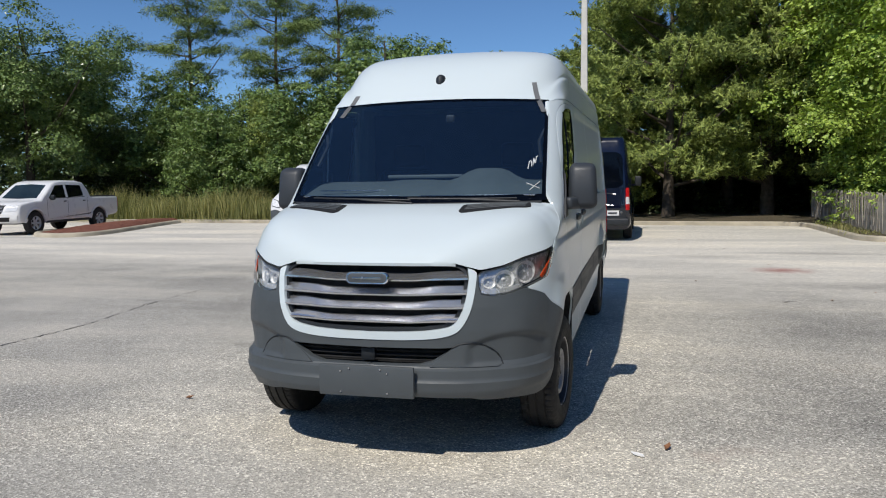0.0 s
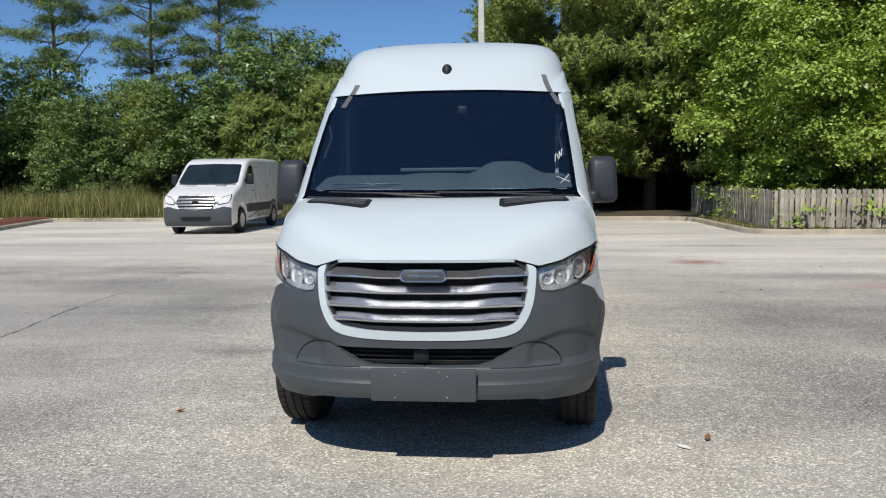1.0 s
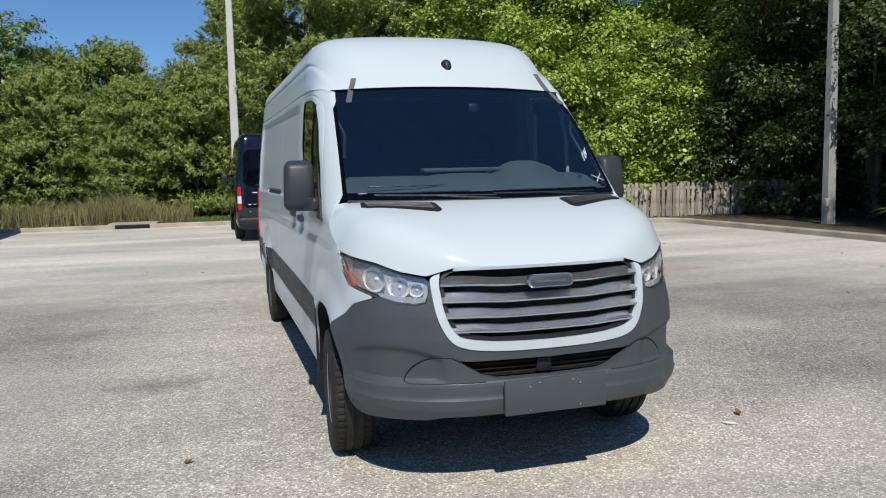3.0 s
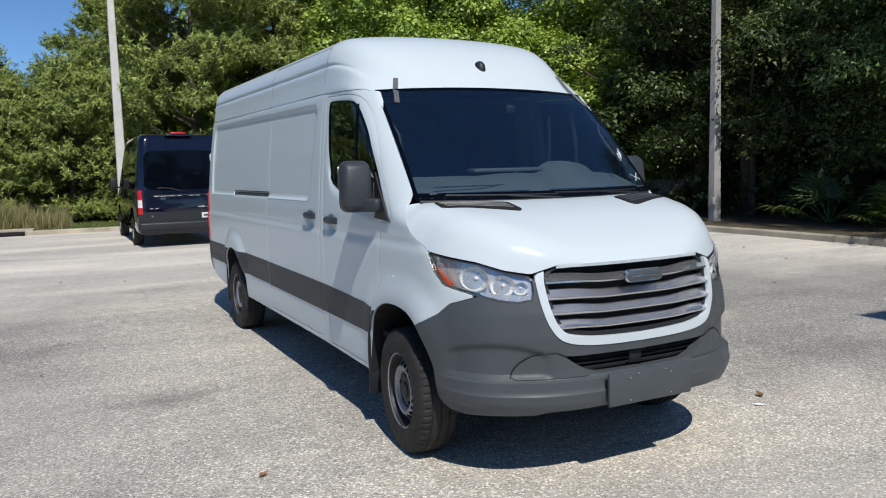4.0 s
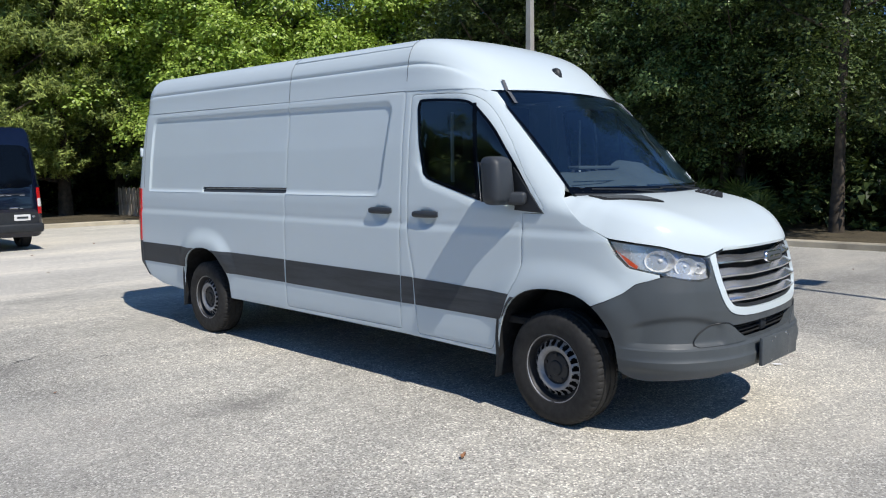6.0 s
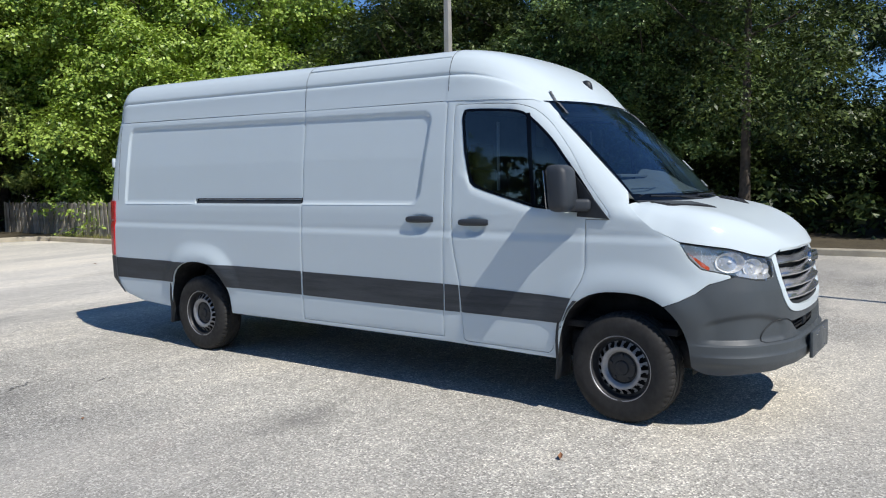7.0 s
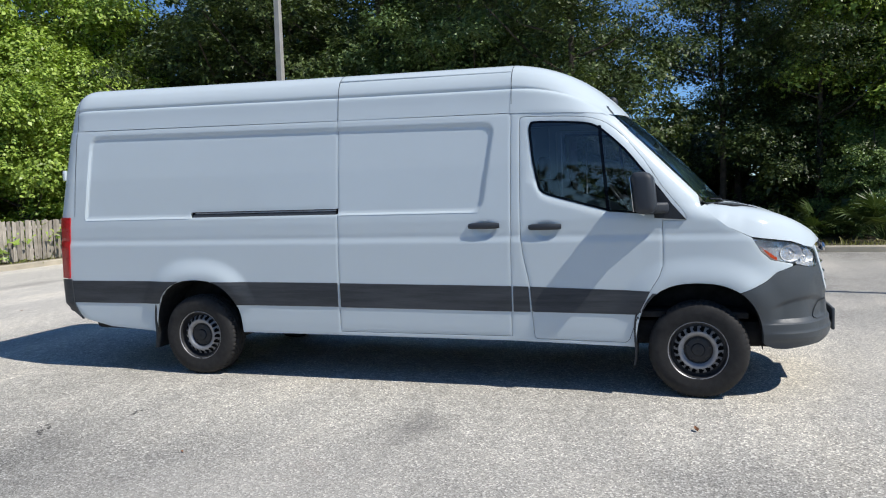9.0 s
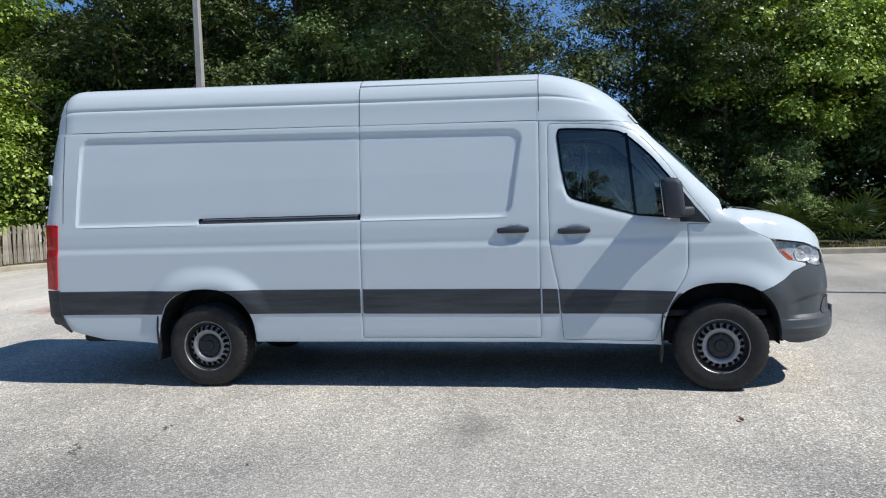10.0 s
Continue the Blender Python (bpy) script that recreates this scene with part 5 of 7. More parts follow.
for x0, x1, y0 in ((-0.78, -0.1, -0.02), (0.05, 0.80, -0.02), (-0.7, -0.2, 0.08)):
    part("defrost_slot", solid_box((x1 - x0, 0.012, 0.008), ((x0 + x1) / 2, y0 - 0.04, 1.530 if y0 > 0.05 else 1.494), 0.003), dash, material=SILVER)
sw = []
for k in range(33):
    a = 2 * math.pi * k / 32
    sw.append((0.42 + 0.19 * math.cos(a), 0.66 + 0.11 * math.sin(a), 1.47 + 0.15 * math.sin(a)))
wheel = part("steering_wheel", mesh_of("steering_wheel", *tube(sw, 0.016, 8, False), BLACK), van)
part("steering_boss", mesh_of("steering_boss", *tube([(0.25, 0.65, 1.47), (0.42, 0.64, 1.46), (0.59, 0.65, 1.47)], [0.02, 0.06, 0.02], 10), BLACK), wheel)
for x0 in (-0.46, 0.46):
    seat = part("seat_base", solid_box((0.50, 0.52, 0.20), (x0, 0.98, 0.98), 0.06, 3), van, "dark cloth cab seat", SEATCLOTH)
    part("seat_back", solid_box((0.48, 0.15, 0.66), (x0, 1.30, 1.36), 0.055, 3, Matrix.Rotation(radians(-10), 3, "X")), seat, material=SEATCLOTH)
    part("headrest", solid_box((0.27, 0.10, 0.19), (x0, 1.38, 1.80), 0.04, 3), seat, material=SEATCLOTH)
    part("grab_handle", mesh_of("grab_handle", *tube([(math.copysign(0.80, x0), 0.42, 1.93), (math.copysign(0.77, x0), 0.36, 1.85), (math.copysign(0.80, x0), 0.24, 1.70)], 0.012, 8), BLACK), van)
part("sensor_housing", solid_box((0.07, 0.05, 0.06), (0.12, 0.50, 2.03), 0.015), van, material=BLACK)
# pale strips painted in for the bright edges of the inner door frame
for sx in (-1, 1):
    part("door_frame_glint", solid_box((0.03, 0.012, 0.50), (sx * 0.80, 1.02, 1.78), 0.004), van, "pale strip in place of highlights on the inner door frame", WHITE_LAMP)

# ---- the other parked vehicles ----
def loft_body(profile, hw, r, tumble, belt, bow=0.12, y_nose=-1.0):
    """A rounded body from a side outline of (y, z), with sides leaning in above the belt line."""
    q = np.asarray(profile, float)
    loops = [(hw - r * (1 - math.cos(a)), r * (1 - math.sin(a))) for a in np.linspace(0, math.pi / 2, 5)]
    loops += [(hw * f - 0.0, 0.0) for f in (0.75, 0.5, 0.25)]
    loops = [(x, d) for x, d in loops] + [(0.0, 0.0)] + [(-x, d) for x, d in loops[::-1]]
    verts, faces = [], []
    k = len(q)
    for x, d in loops:
        for y, z in (shrink(q, d) if d else q):
            xx = x * (1 - tumble * max(0.0, z - belt) ** 1.4)
            yy = y + bow * (abs(x) / hw) ** 2.6 * math.exp(-((y - y_nose) / 0.55) ** 2)
            verts.append((xx, yy, z))
    for i in range(len(loops) - 1):
        for j in range(k):
            faces.append((i * k + j, i * k + (j + 1) % k, (i + 1) * k + (j + 1) % k, (i + 1) * k + j))
    faces.append(tuple(range(k))[::-1])
    faces.append(tuple(range((len(loops) - 1) * k, len(loops) * k)))
    return verts, faces


def arch_notch(y0, r, z0, k=10):
    return [(y0 + r * math.cos(a), z0 + r * math.sin(a)) for a in np.linspace(0, math.pi, k)]


def caster(verts, faces, way):
    """A function that lays (a, b) onto a body: from the side (y, z) or from an end (x, z)."""
    tree = BVHTree.FromPolygons([tuple(map(float, v)) for v in verts], faces)

    def lay(a, b, out):
        pts = []
        for u, w in zip(np.atleast_1d(a), np.atleast_1d(b)):
            start = {"side": Vector((4, u, w)), "front": Vector((u, -9, w)), "rear": Vector((u, 12, w))}[way]
            run = {"side": Vector((-1, 0, 0)), "front": Vector((0, 1, 0)), "rear": Vector((0, -1, 0))}[way]
            hit = tree.ray_cast(start, run)[0]
            if hit is None:
                near = tree.find_nearest(start + run * {"side": 3, "front": 8.2, "rear": 7.2}[way])[0]
                hit = near
            pts.append(hit - run * out)
        return np.array([tuple(p) for p in pts])
    return lay


ROAD_TYRE = mesh_of("road_tyre", *lathe([(-0.10, 0.21), (-0.115, 0.26), (-0.11, 0.32), (-0.095, 0.35), (0.0, 0.357), (0.095, 0.35), (0.11, 0.32), (0.115, 0.26), (0.10, 0.21)], 40), RUBBER)


def rim_of(spokes, material, thick=0.028):
    v, f = lathe([(0.06, 0.0001), (0.075, 0.04), (0.07, 0.06), (0.05, 0.075)], 24)
    w, g = lathe([(0.085, 0.185), (0.10, 0.20), (0.095, 0.215), (-0.08, 0.21)], 40)
    lumps = [(v, f), (w, g)]
    for k in range(spokes):
        a = 2 * math.pi * k / spokes
        c, s_ = math.cos(a), math.sin(a)
        lumps.append(tube([(0.058, 0.05 * c, 0.05 * s_), (0.062, 0.12 * c, 0.12 * s_), (0.085, 0.195 * c, 0.195 * s_)], [thick, thick * 0.85, thick * 1.05], 6))
    return mesh_of("road_rim", *joined(*lumps), material)


RIM_SPOKED, RIM_COVER = rim_of(6, ALLOY, 0.037), mesh_of("wheel_cover", *lathe([(0.055, 0.0001), (0.075, 0.05), (0.07, 0.10), (0.085, 0.16), (0.09, 0.19), (0.10, 0.205), (0.09, 0.215)], 40), ALLOY)
RIM_BACK = mesh_of("brake_drum", *lathe([(0.02, 0.0001), (0.02, 0.19), (0.0, 0.21)], 32), DARK)


def add_wheels(owner, hw, base, rim_mesh, scale=1.0):
    for sx in (-1, 1):
        for y0 in (0.0, base):
            w = part("wheel", rim_mesh, owner, "silver wheel")
            w.matrix_basis = pose(sx * (hw - 0.13), y0, 0.355 * scale, 0, 0, 0 if sx > 0 else 180) @ Matrix.Diagonal((1, scale, scale, 1))
            part("tyre", ROAD_TYRE, w)
            part("brake_drum", RIM_BACK, w)


def patch(name, poly, lay, material, owner, out=0.006, h=0.05, lip=0.01, left=False, middle=False, holes=(), label=""):
    return part(name, mesh_of(name, *skin_patch(poly, holes, h, out, lip, left, middle, lay), material), owner, label)


def panel_van(name, label, paint, m, tall, base, rear, glass_rear):
    """A mid-size van: tall is the roof's height over the low roof."""
    owner = thing(name, label, "van", m)
    top = 2.09 + tall
    prof = [(-0.90, 0.22), (-1.0, 0.36), (-1.02, 0.60), (-0.99, 0.86), (-0.93, 1.0), (-0.82, 1.10), (-0.35, 1.265), (-0.02, 1.36), (0.35, 1.66), (0.72, 1.95), (0.88, 2.03 + 0.25 * tall), (1.15, 2.07 + 0.8 * tall), (1.7, top),
            (rear - 0.55, top), (rear - 0.2, top - 0.05), (rear - 0.10, top - 0.18), (rear - 0.03, 1.35), (rear, 0.95), (rear, 0.45), (rear - 0.08, 0.30)]
    prof += [(base + 0.43, 0.29)] + arch_notch(base, 0.41, 0.36) + [(base - 0.43, 0.29), (0.43, 0.29)] + arch_notch(0.0, 0.41, 0.36) + [(-0.43, 0.28)]
    body = loft_body(prof, 1.03, 0.17 if glass_rear else 0.11, 0.085, 1.15)
    part("body", mesh_of("body", *body, paint, sharp=38), owner)
    side, front, back = (caster(*body, w) for w in ("side", "front", "rear"))
    part("underbody", solid_box((1.7, rear, 0.22), (0, rear / 2 - 0.4, 0.42), 0.03), owner, material=DARK)
    for sx in (-1, 1):
        for y0 in (0.0, base):
            part("wheel_arch_liner", solid_box((0.3, 0.80, 0.42), (sx * 0.78, y0, 0.54), 0.1), owner, material=DARK)
    add_wheels(owner, 1.06, base, RIM_COVER)
    # front
    patch("front_bumper", [(0, 0.24), (0.99, 0.24), (1.005, 0.74), (0.80, 0.78), (0.60, 0.72), (0, 0.68)], front, PLASTIC, owner, 0.012, 0.06, middle=True, label="grey plastic front bumper")
    patch("lower_intake", [(0, 0.38), (0.40, 0.38), (0.46, 0.50), (0, 0.50)], front, DARK, owner, 0.02, 0.05, middle=True)
    grille_part = patch("grille", [(0, 0.72), (0.48, 0.72), (0.59, 0.88), (0.52, 1.07), (0, 1.10)], front, BLACK, owner, 0.012, 0.05, middle=True)
    for z, w in ((0.735, 0.47), (0.82, 0.53), (0.90, 0.57), (0.985, 0.54)):
        line = [front(x, z, 0.025)[0] for x in np.linspace(-w, w, 9)]
        part("grille_bar", mesh_of("grille_bar", *tube(line, 0.022, 6), CHROME), grille_part, "chrome bar")
    line = [front(x, 1.07 - 0.10 * max(0, abs(x) - 0.42), 0.02)[0] for x in np.linspace(-0.54, 0.54, 11)]
    part("grille_bar", mesh_of("grille_bar", *tube(line, 0.017, 6), CHROME), grille_part, "chrome bar")
    v, f = lathe([(-0.01, 0.0001), (-0.01, 0.8), (0.0, 1.0)], 24, "y")
    c = front(0.0, 0.90, 0.05)[0]
    part("badge", mesh_of("badge", [(x * 0.10 + c[0], y + c[1], z * 0.042 + c[2]) for x, y, z in v], f, BLACK), grille_part)
    patch("windscreen", [(0, 1.385), (0.82, 1.395), (0.91, 1.425), (0.84, 1.91), (0.80, 1.945), (0, 1.965)], front, SCREENGLASS, owner, 0.006, 0.06, middle=True)
    part("scuttle", mesh_of("scuttle", *tube([front(x, 1.375, 0.012)[0] for x in np.linspace(-0.86, 0.86, 11)], 0.018, 6), BLACK), owner)
    for left in (False, True):
        sx = -1 if left else 1
        lamp = patch("headlamp", [(0.58, 0.88), (0.68, 0.82), (0.93, 0.87), (0.995, 0.99), (0.98, 1.10), (0.76, 1.04)], front, BLACK, owner, 0.012, 0.03, left=left, label="swept headlamp with dark edge")
        patch("lamp_glass", [(0.61, 0.89), (0.69, 0.84), (0.92, 0.885), (0.98, 0.99), (0.965, 1.085), (0.77, 1.025)], front, FLUTES, lamp, 0.018, 0.03, left=left)
        part("bonnet_vent", mesh_of("bonnet_vent", *tube([front(sx * x, 1.33, 0.008)[0] for x in (0.3, 0.5, 0.62)], 0.016, 6), BLACK), owner)
        patch("front_door_window", [(0.33, 1.40), (1.22, 1.36), (1.25, 1.86), (1.16, 1.92), (0.90, 1.90)], side, DARKGLASS, owner, 0.004, 0.06, left=left)
        if not glass_rear:
            patch("side_moulding", [(0.46, 0.56), (base - 0.47, 0.56), (base - 0.40, 0.80), (0.40, 0.80)], side, BAND, owner, 0.015, 0.08, left=left)
            patch("rear_moulding", [(base + 0.47, 0.46), (rear - 0.10, 0.46), (rear - 0.10, 0.80), (base + 0.40, 0.80)], side, BAND, owner, 0.015, 0.08, left=left)
        for y0, z1 in ((0.30, 1.36), (1.34, 1.95), (2.55, 1.98)):
            patch("door_seam", [(y0, 0.45), (y0 + 0.012, 0.45), (y0 + 0.012, z1), (y0, z1)], side, BLACK, owner, 0.002, 0.06, lip=0, left=left)
        if glass_rear:
            patch("side_glass", [(1.42, 1.38), (rear - 0.35, 1.38), (rear - 0.45, 2.0), (1.42, 2.0)], side, DARKGLASS, owner, 0.004, 0.08, left=left)
        mir = part("side_mirror", solid_box((0.20, 0.12, 0.30), (sx * 1.17, 0.42, 1.52), 0.045, 3), owner, material=BLACK)
        part("mirror_arm", solid_box((0.16, 0.06, 0.05), (sx * 1.05, 0.42, 1.40), 0.015), mir, material=BLACK)
        part("door_handle", solid_box((0.03, 0.16, 0.035), (sx * 1.025, 1.10, 1.18), 0.012), owner, material=BLACK)
        tail = patch("tail_lamp", [(0.90, 0.80), (1.005, 0.80), (0.985, 1.36), (0.90, 1.36)], back, RED, owner, 0.02, 0.04, left=left, label="tall red and white tail lamp")
        patch("reversing_lamp", [(0.905, 0.95), (1.0, 0.95), (0.992, 1.13), (0.905, 1.13)], back, WHITE_LAMP, tail, 0.026, 0.04, left=left)
        patch("bumper_reflector", [(0.62, 0.47), (0.82, 0.47), (0.82, 0.50), (0.62, 0.50)], back, RED, owner, 0.075, 0.04, left=left)
    # rear
    part("rear_bumper", solid_box((2.0, 0.16, 0.20), (0, rear + 0.0, 0.50), 0.05, 3), owner, material=BLACK if glass_rear else PLASTIC)
    patch("rear_panel", [(0, 0.58), (0.92, 0.58), (0.90, 0.84), (0, 0.84)], back, BLACK if glass_rear else BAND, owner, 0.012, 0.08, middle=True)
    if glass_rear:
        g = patch("rear_window", [(0, 1.35), (0.60, 1.355), (0.76, 1.38), (0.84, 1.46), (0.815, 2.10), (0.78, 2.20), (0.68, 2.26), (0, 2.28)], back, DARKGLASS, owner, 0.006, 0.06, middle=True, label="large dark rear window")
        part("rear_wiper", mesh_of("rear_wiper", *tube([back(0.05, 1.33, 0.02)[0], back(0.28, 1.39, 0.03)[0], back(0.55, 1.40, 0.03)[0]], 0.012, 6), BLACK), g)
        part("brake_lamp", solid_box((0.36, 0.10, 0.06), (0, rear - 0.17, top - 0.015), 0.022, 3), owner, "red high brake lamp", RED)
        part("lamp_spoiler", solid_box((0.60, 0.14, 0.045), (0, rear - 0.13, top - 0.055), 0.02, 3), owner, material=paint)
        plate = patch("plate", [(0.42, 0.66), (0.74, 0.66), (0.74, 0.79), (0.42, 0.79)], back, WHITE_LAMP, owner, 0.022, 0.05, left=True, label="white plate with dark bars")
        patch("plate_bar", [(0.47, 0.705), (0.69, 0.705), (0.69, 0.745), (0.47, 0.745)], back, BAND, plate, 0.034, 0.04, lip=0.002, left=True)
        part("chrome_strip", mesh_of("chrome_strip", *tube([back(x, 1.225, 0.010)[0] for x in np.linspace(-0.66, 0.66, 9)], 0.008, 6), BLACK), owner)
        for x0, x1 in ((0.64, 0.52), (0.49, 0.34), (0.31, 0.16), (0.11, 0.02), (-0.16, -0.26), (-0.29, -0.40), (-0.56, -0.66)):
            pts = [back(x, 1.205, 0.012)[0] for x in np.linspace(x0, x1, 3)]
            part("lettering_bar", mesh_of("lettering_bar", *tube(pts, 0.011, 6), SILVER), owner, "silver bar where lettering is unreadable")
        patch("release_panel", [(0.38, 1.13), (0.50, 1.13), (0.50, 1.17), (0.38, 1.17)], back, SILVER, owner, 0.014, 0.03)
        for x in (0.56, 0.68, -0.60):
            part("emblem_bar", mesh_of("emblem_bar", *tube([back(x, 0.92, 0.010)[0], back(x + 0.06, 0.92, 0.010)[0]], 0.012, 6), SILVER), owner)
        part("badge_bar", mesh_of("badge_bar", *tube([back(x, 0.93, 0.012)[0] for x in (-0.50, -0.42, -0.34)], 0.02, 6), SILVER), owner)
        for x in (-0.80, 0.70):
            part("parking_sensor", mesh_of("parking_sensor", *tube([back(x, 0.74, 0.0)[0], back(x, 0.74, 0.03)[0]], 0.03, 10), SILVER), owner)
        part("door_gap", mesh_of("door_gap", *tube([back(0, z, 0.0)[0] for z in np.linspace(0.6, 1.4, 6)], 0.006, 5), BLACK), owner)
    return owner


panel_van("dark_van", "dark navy passenger van with tinted windows, parked nose to the trees", NAVY, pose(0.12, 20.15, 0, 0, 0, 180), 0.60, 3.75, 4.96, True)
panel_van("white_van", "white low-roof cargo van with grey bumper, parked facing out", PAINT_FAR, pose(-8.42, 17.15, 0, 0, 0, 1.5) @ Matrix.Diagonal((0.98, 1, 1.03, 1)), 0.05, 3.3, 4.51, False)


def pickup(m):
    owner = thing("pickup_truck", "white crew cab pickup truck parked beside a mulch island", "truck", m)
    prof = [(-0.78, 0.40), (-0.88, 0.50), (-0.90, 0.72), (-0.86, 0.92), (-0.75, 1.02), (-0.15, 1.10), (0.28, 1.13), (0.62, 1.40), (0.95, 1.64), (1.15, 1.73), (1.5, 1.775), (2.2, 1.765), (2.55, 1.70), (2.72, 1.45), (2.80, 1.22), (2.86, 1.18),
            (4.28, 1.17), (4.33, 1.12), (4.32, 0.60), (4.20, 0.52)]
    prof += [(3.64, 0.45)] + arch_notch(3.2, 0.43, 0.40) + [(2.76, 0.42), (0.45, 0.40)] + arch_notch(0.0, 0.43, 0.40) + [(-0.45, 0.42)]
    body = loft_body(prof, 0.92, 0.07, 0.30, 1.02, 0.16, -0.9)
    part("body", mesh_of("body", *body, PAINT_FAR, sharp=38), owner)
    side, front = caster(*body, "side"), caster(*body, "front")
    part("underbody", solid_box((1.4, 4.6, 0.2), (0, 1.7, 0.46), 0.03), owner, material=DARK)
    for sx in (-1, 1):
        for y0 in (0.0, 3.2):
            part("wheel_arch_liner", solid_box((0.3, 0.82, 0.42), (sx * 0.68, y0, 0.60), 0.1), owner, material=DARK)
    add_wheels(owner, 0.95, 3.2, RIM_SPOKED, 1.07)
    for sx in (-1, 1):
        part("bed_rail", mesh_of("bed_rail", *tube([(sx * 0.80, 2.92, 1.19), (sx * 0.80, 3.6, 1.195), (sx * 0.80, 4.28, 1.19)], 0.028, 8), BLACK), owner, "black bed rail cap")
        part("rocker", solid_box((0.10, 2.15, 0.10), (sx * 0.86, 1.6, 0.40), 0.03), owner, material=BAND)
        part("window_frame", mesh_of("window_frame", *tube([side(y, z, 0.004)[0] * np.array([sx, 1, 1]) for y, z in ((0.70, 1.17), (1.55, 1.18), (2.46, 1.20))], 0.012, 6), BLACK), owner)
    # the bed is closed; a dark sheet paints in its shaded hollow
    part("bed_hollow", solid_box((1.42, 1.36, 0.03), (0, 3.56, 1.178), 0.01), owner, "dark sheet in place of the open load bed's shaded hollow", DARK)
    grille_part = patch("grille", [(0, 0.72), (0.38, 0.72), (0.48, 0.98), (0, 1.0)], front, BLACK, owner, 0.012, 0.05, middle=True)
    for z in (0.80, 0.90):
        part("grille_bar", mesh_of("grille_bar", *tube([front(x, z, 0.02)[0] for x in np.linspace(-0.42, 0.42, 7)], 0.018, 6), CHROME), grille_part)
    patch("lower_intake", [(0, 0.46), (0.62, 0.46), (0.66, 0.60), (0, 0.60)], front, DARK, owner, 0.04, 0.05, middle=True)
    patch("windscreen", [(0, 1.17), (0.68, 1.19), (0.60, 1.62), (0, 1.65)], front, SCREENGLASS, owner, 0.006, 0.05, middle=True)
    patch("front_bumper", [(0, 0.42), (0.84, 0.42), (0.88, 0.66), (0.60, 0.70), (0, 0.68)], front, PAINT_FAR, owner, 0.03, 0.05, lip=0.03, middle=True)
    part("tail_step", solid_box((1.6, 0.12, 0.16), (0, 4.38, 0.62), 0.03), owner, "chrome rear step bumper", CHROME)
    for left in (False, True):
        sx = -1 if left else 1
        part("tail_lamp", solid_box((0.10, 0.05, 0.36), (sx * 0.84, 4.318, 0.96), 0.012), owner, "red tail lamp", RED)
        for y0 in (0.0, 3.2):
            arc = [(sx * 0.905, y0 + 0.455 * math.cos(q), 0.40 + 0.455 * math.sin(q)) for q in np.linspace(0.0, math.pi, 15)]
            part("arch_flare", mesh_of("arch_flare", *tube(arc, [0.02] + [0.046] * 13 + [0.02], 8), PAINT_FAR), owner)
        patch("headlamp", [(0.52, 0.78), (0.86, 0.80), (0.88, 1.03), (0.58, 1.0)], front, FLUTES, owner, 0.012, 0.04, left=left)
        patch("front_window", [(0.66, 1.17), (1.50, 1.19), (1.50, 1.62), (1.10, 1.60)], side, DARKGLASS, owner, 0.004, 0.05, left=left)
        patch("rear_window", [(1.62, 1.19), (2.42, 1.23), (2.36, 1.60), (1.62, 1.62)], side, DARKGLASS, owner, 0.004, 0.05, left=left)
        for y0 in (0.55, 1.56, 2.58):
            patch("door_seam", [(y0, 0.55), (y0 + 0.012, 0.55), (y0 + 0.012, 1.17), (y0, 1.17)], side, BLACK, owner, 0.002, 0.05, lip=0, left=left)
        for y0 in (1.42, 2.40):
            part("door_handle", solid_box((0.03, 0.14, 0.035), (sx * 0.915, y0, 1.06), 0.01), owner, material=BLACK)
        mir = part("side_mirror", solid_box((0.18, 0.10, 0.17), (sx * 1.0, 0.72, 1.20), 0.035, 3), owner, material=BLACK)
    return owner


pickup(pose(-18.75, 16.25, 0, 0, 0, 2))

# ---- trees, shrubs, grass ----
rng = np.random.default_rng(11)


def leaf_mesh(name, base, out, size, material, slim=0.55, droop=0.0, tri=True, stray=0.55, flat=0.32, rise=0.5):
    """Many small leaves that lie like a canopy: their upper sides face up and outward, their tips hang outward."""
    k = len(base)
    nrm = out * (1.1 - rise) + np.array([0, 0, rise]) + rng.normal(0, flat, (k, 3))
    nrm /= np.maximum(np.linalg.norm(nrm, axis=1), 1e-6)[:, None]
    d = out + rng.normal(0, stray, (k, 3))
    d[:, 2] -= droop
    d -= nrm * (d * nrm).sum(1)[:, None]
    d /= np.maximum(np.linalg.norm(d, axis=1), 1e-6)[:, None]
    side = np.cross(nrm, d)
    s = size[:, None]
    if tri:
        v = np.empty((k, 3, 3))
        v[:, 0] = base - side * s * slim * 0.62
        v[:, 1] = base + side * s * slim * 0.62
        v[:, 2] = base + d * s
    else:
        v = np.empty((k, 4, 3))
        v[:, 0] = base
        v[:, 1] = base + d * s * 0.45 + side * s * slim * 0.5 + nrm * s * 0.08
        v[:, 2] = base + d * s - nrm * s * 0.06
        v[:, 3] = base + d * s * 0.45 - side * s * slim * 0.5 + nrm * s * 0.08
    c = v.shape[1]
    me = bpy.data.meshes.new(name)
    me.vertices.add(c * k)
    me.vertices.foreach_set("co", v.reshape(-1).astype(np.float32))
    me.loops.add(c * k)
    me.loops.foreach_set("vertex_index", np.arange(c * k, dtype=np.int32))
    me.polygons.add(k)
    me.polygons.foreach_set("loop_start", np.arange(0, c * k, c, dtype=np.int32))
    me.materials.append(material)
    me.update(calc_edges=True)
    return me


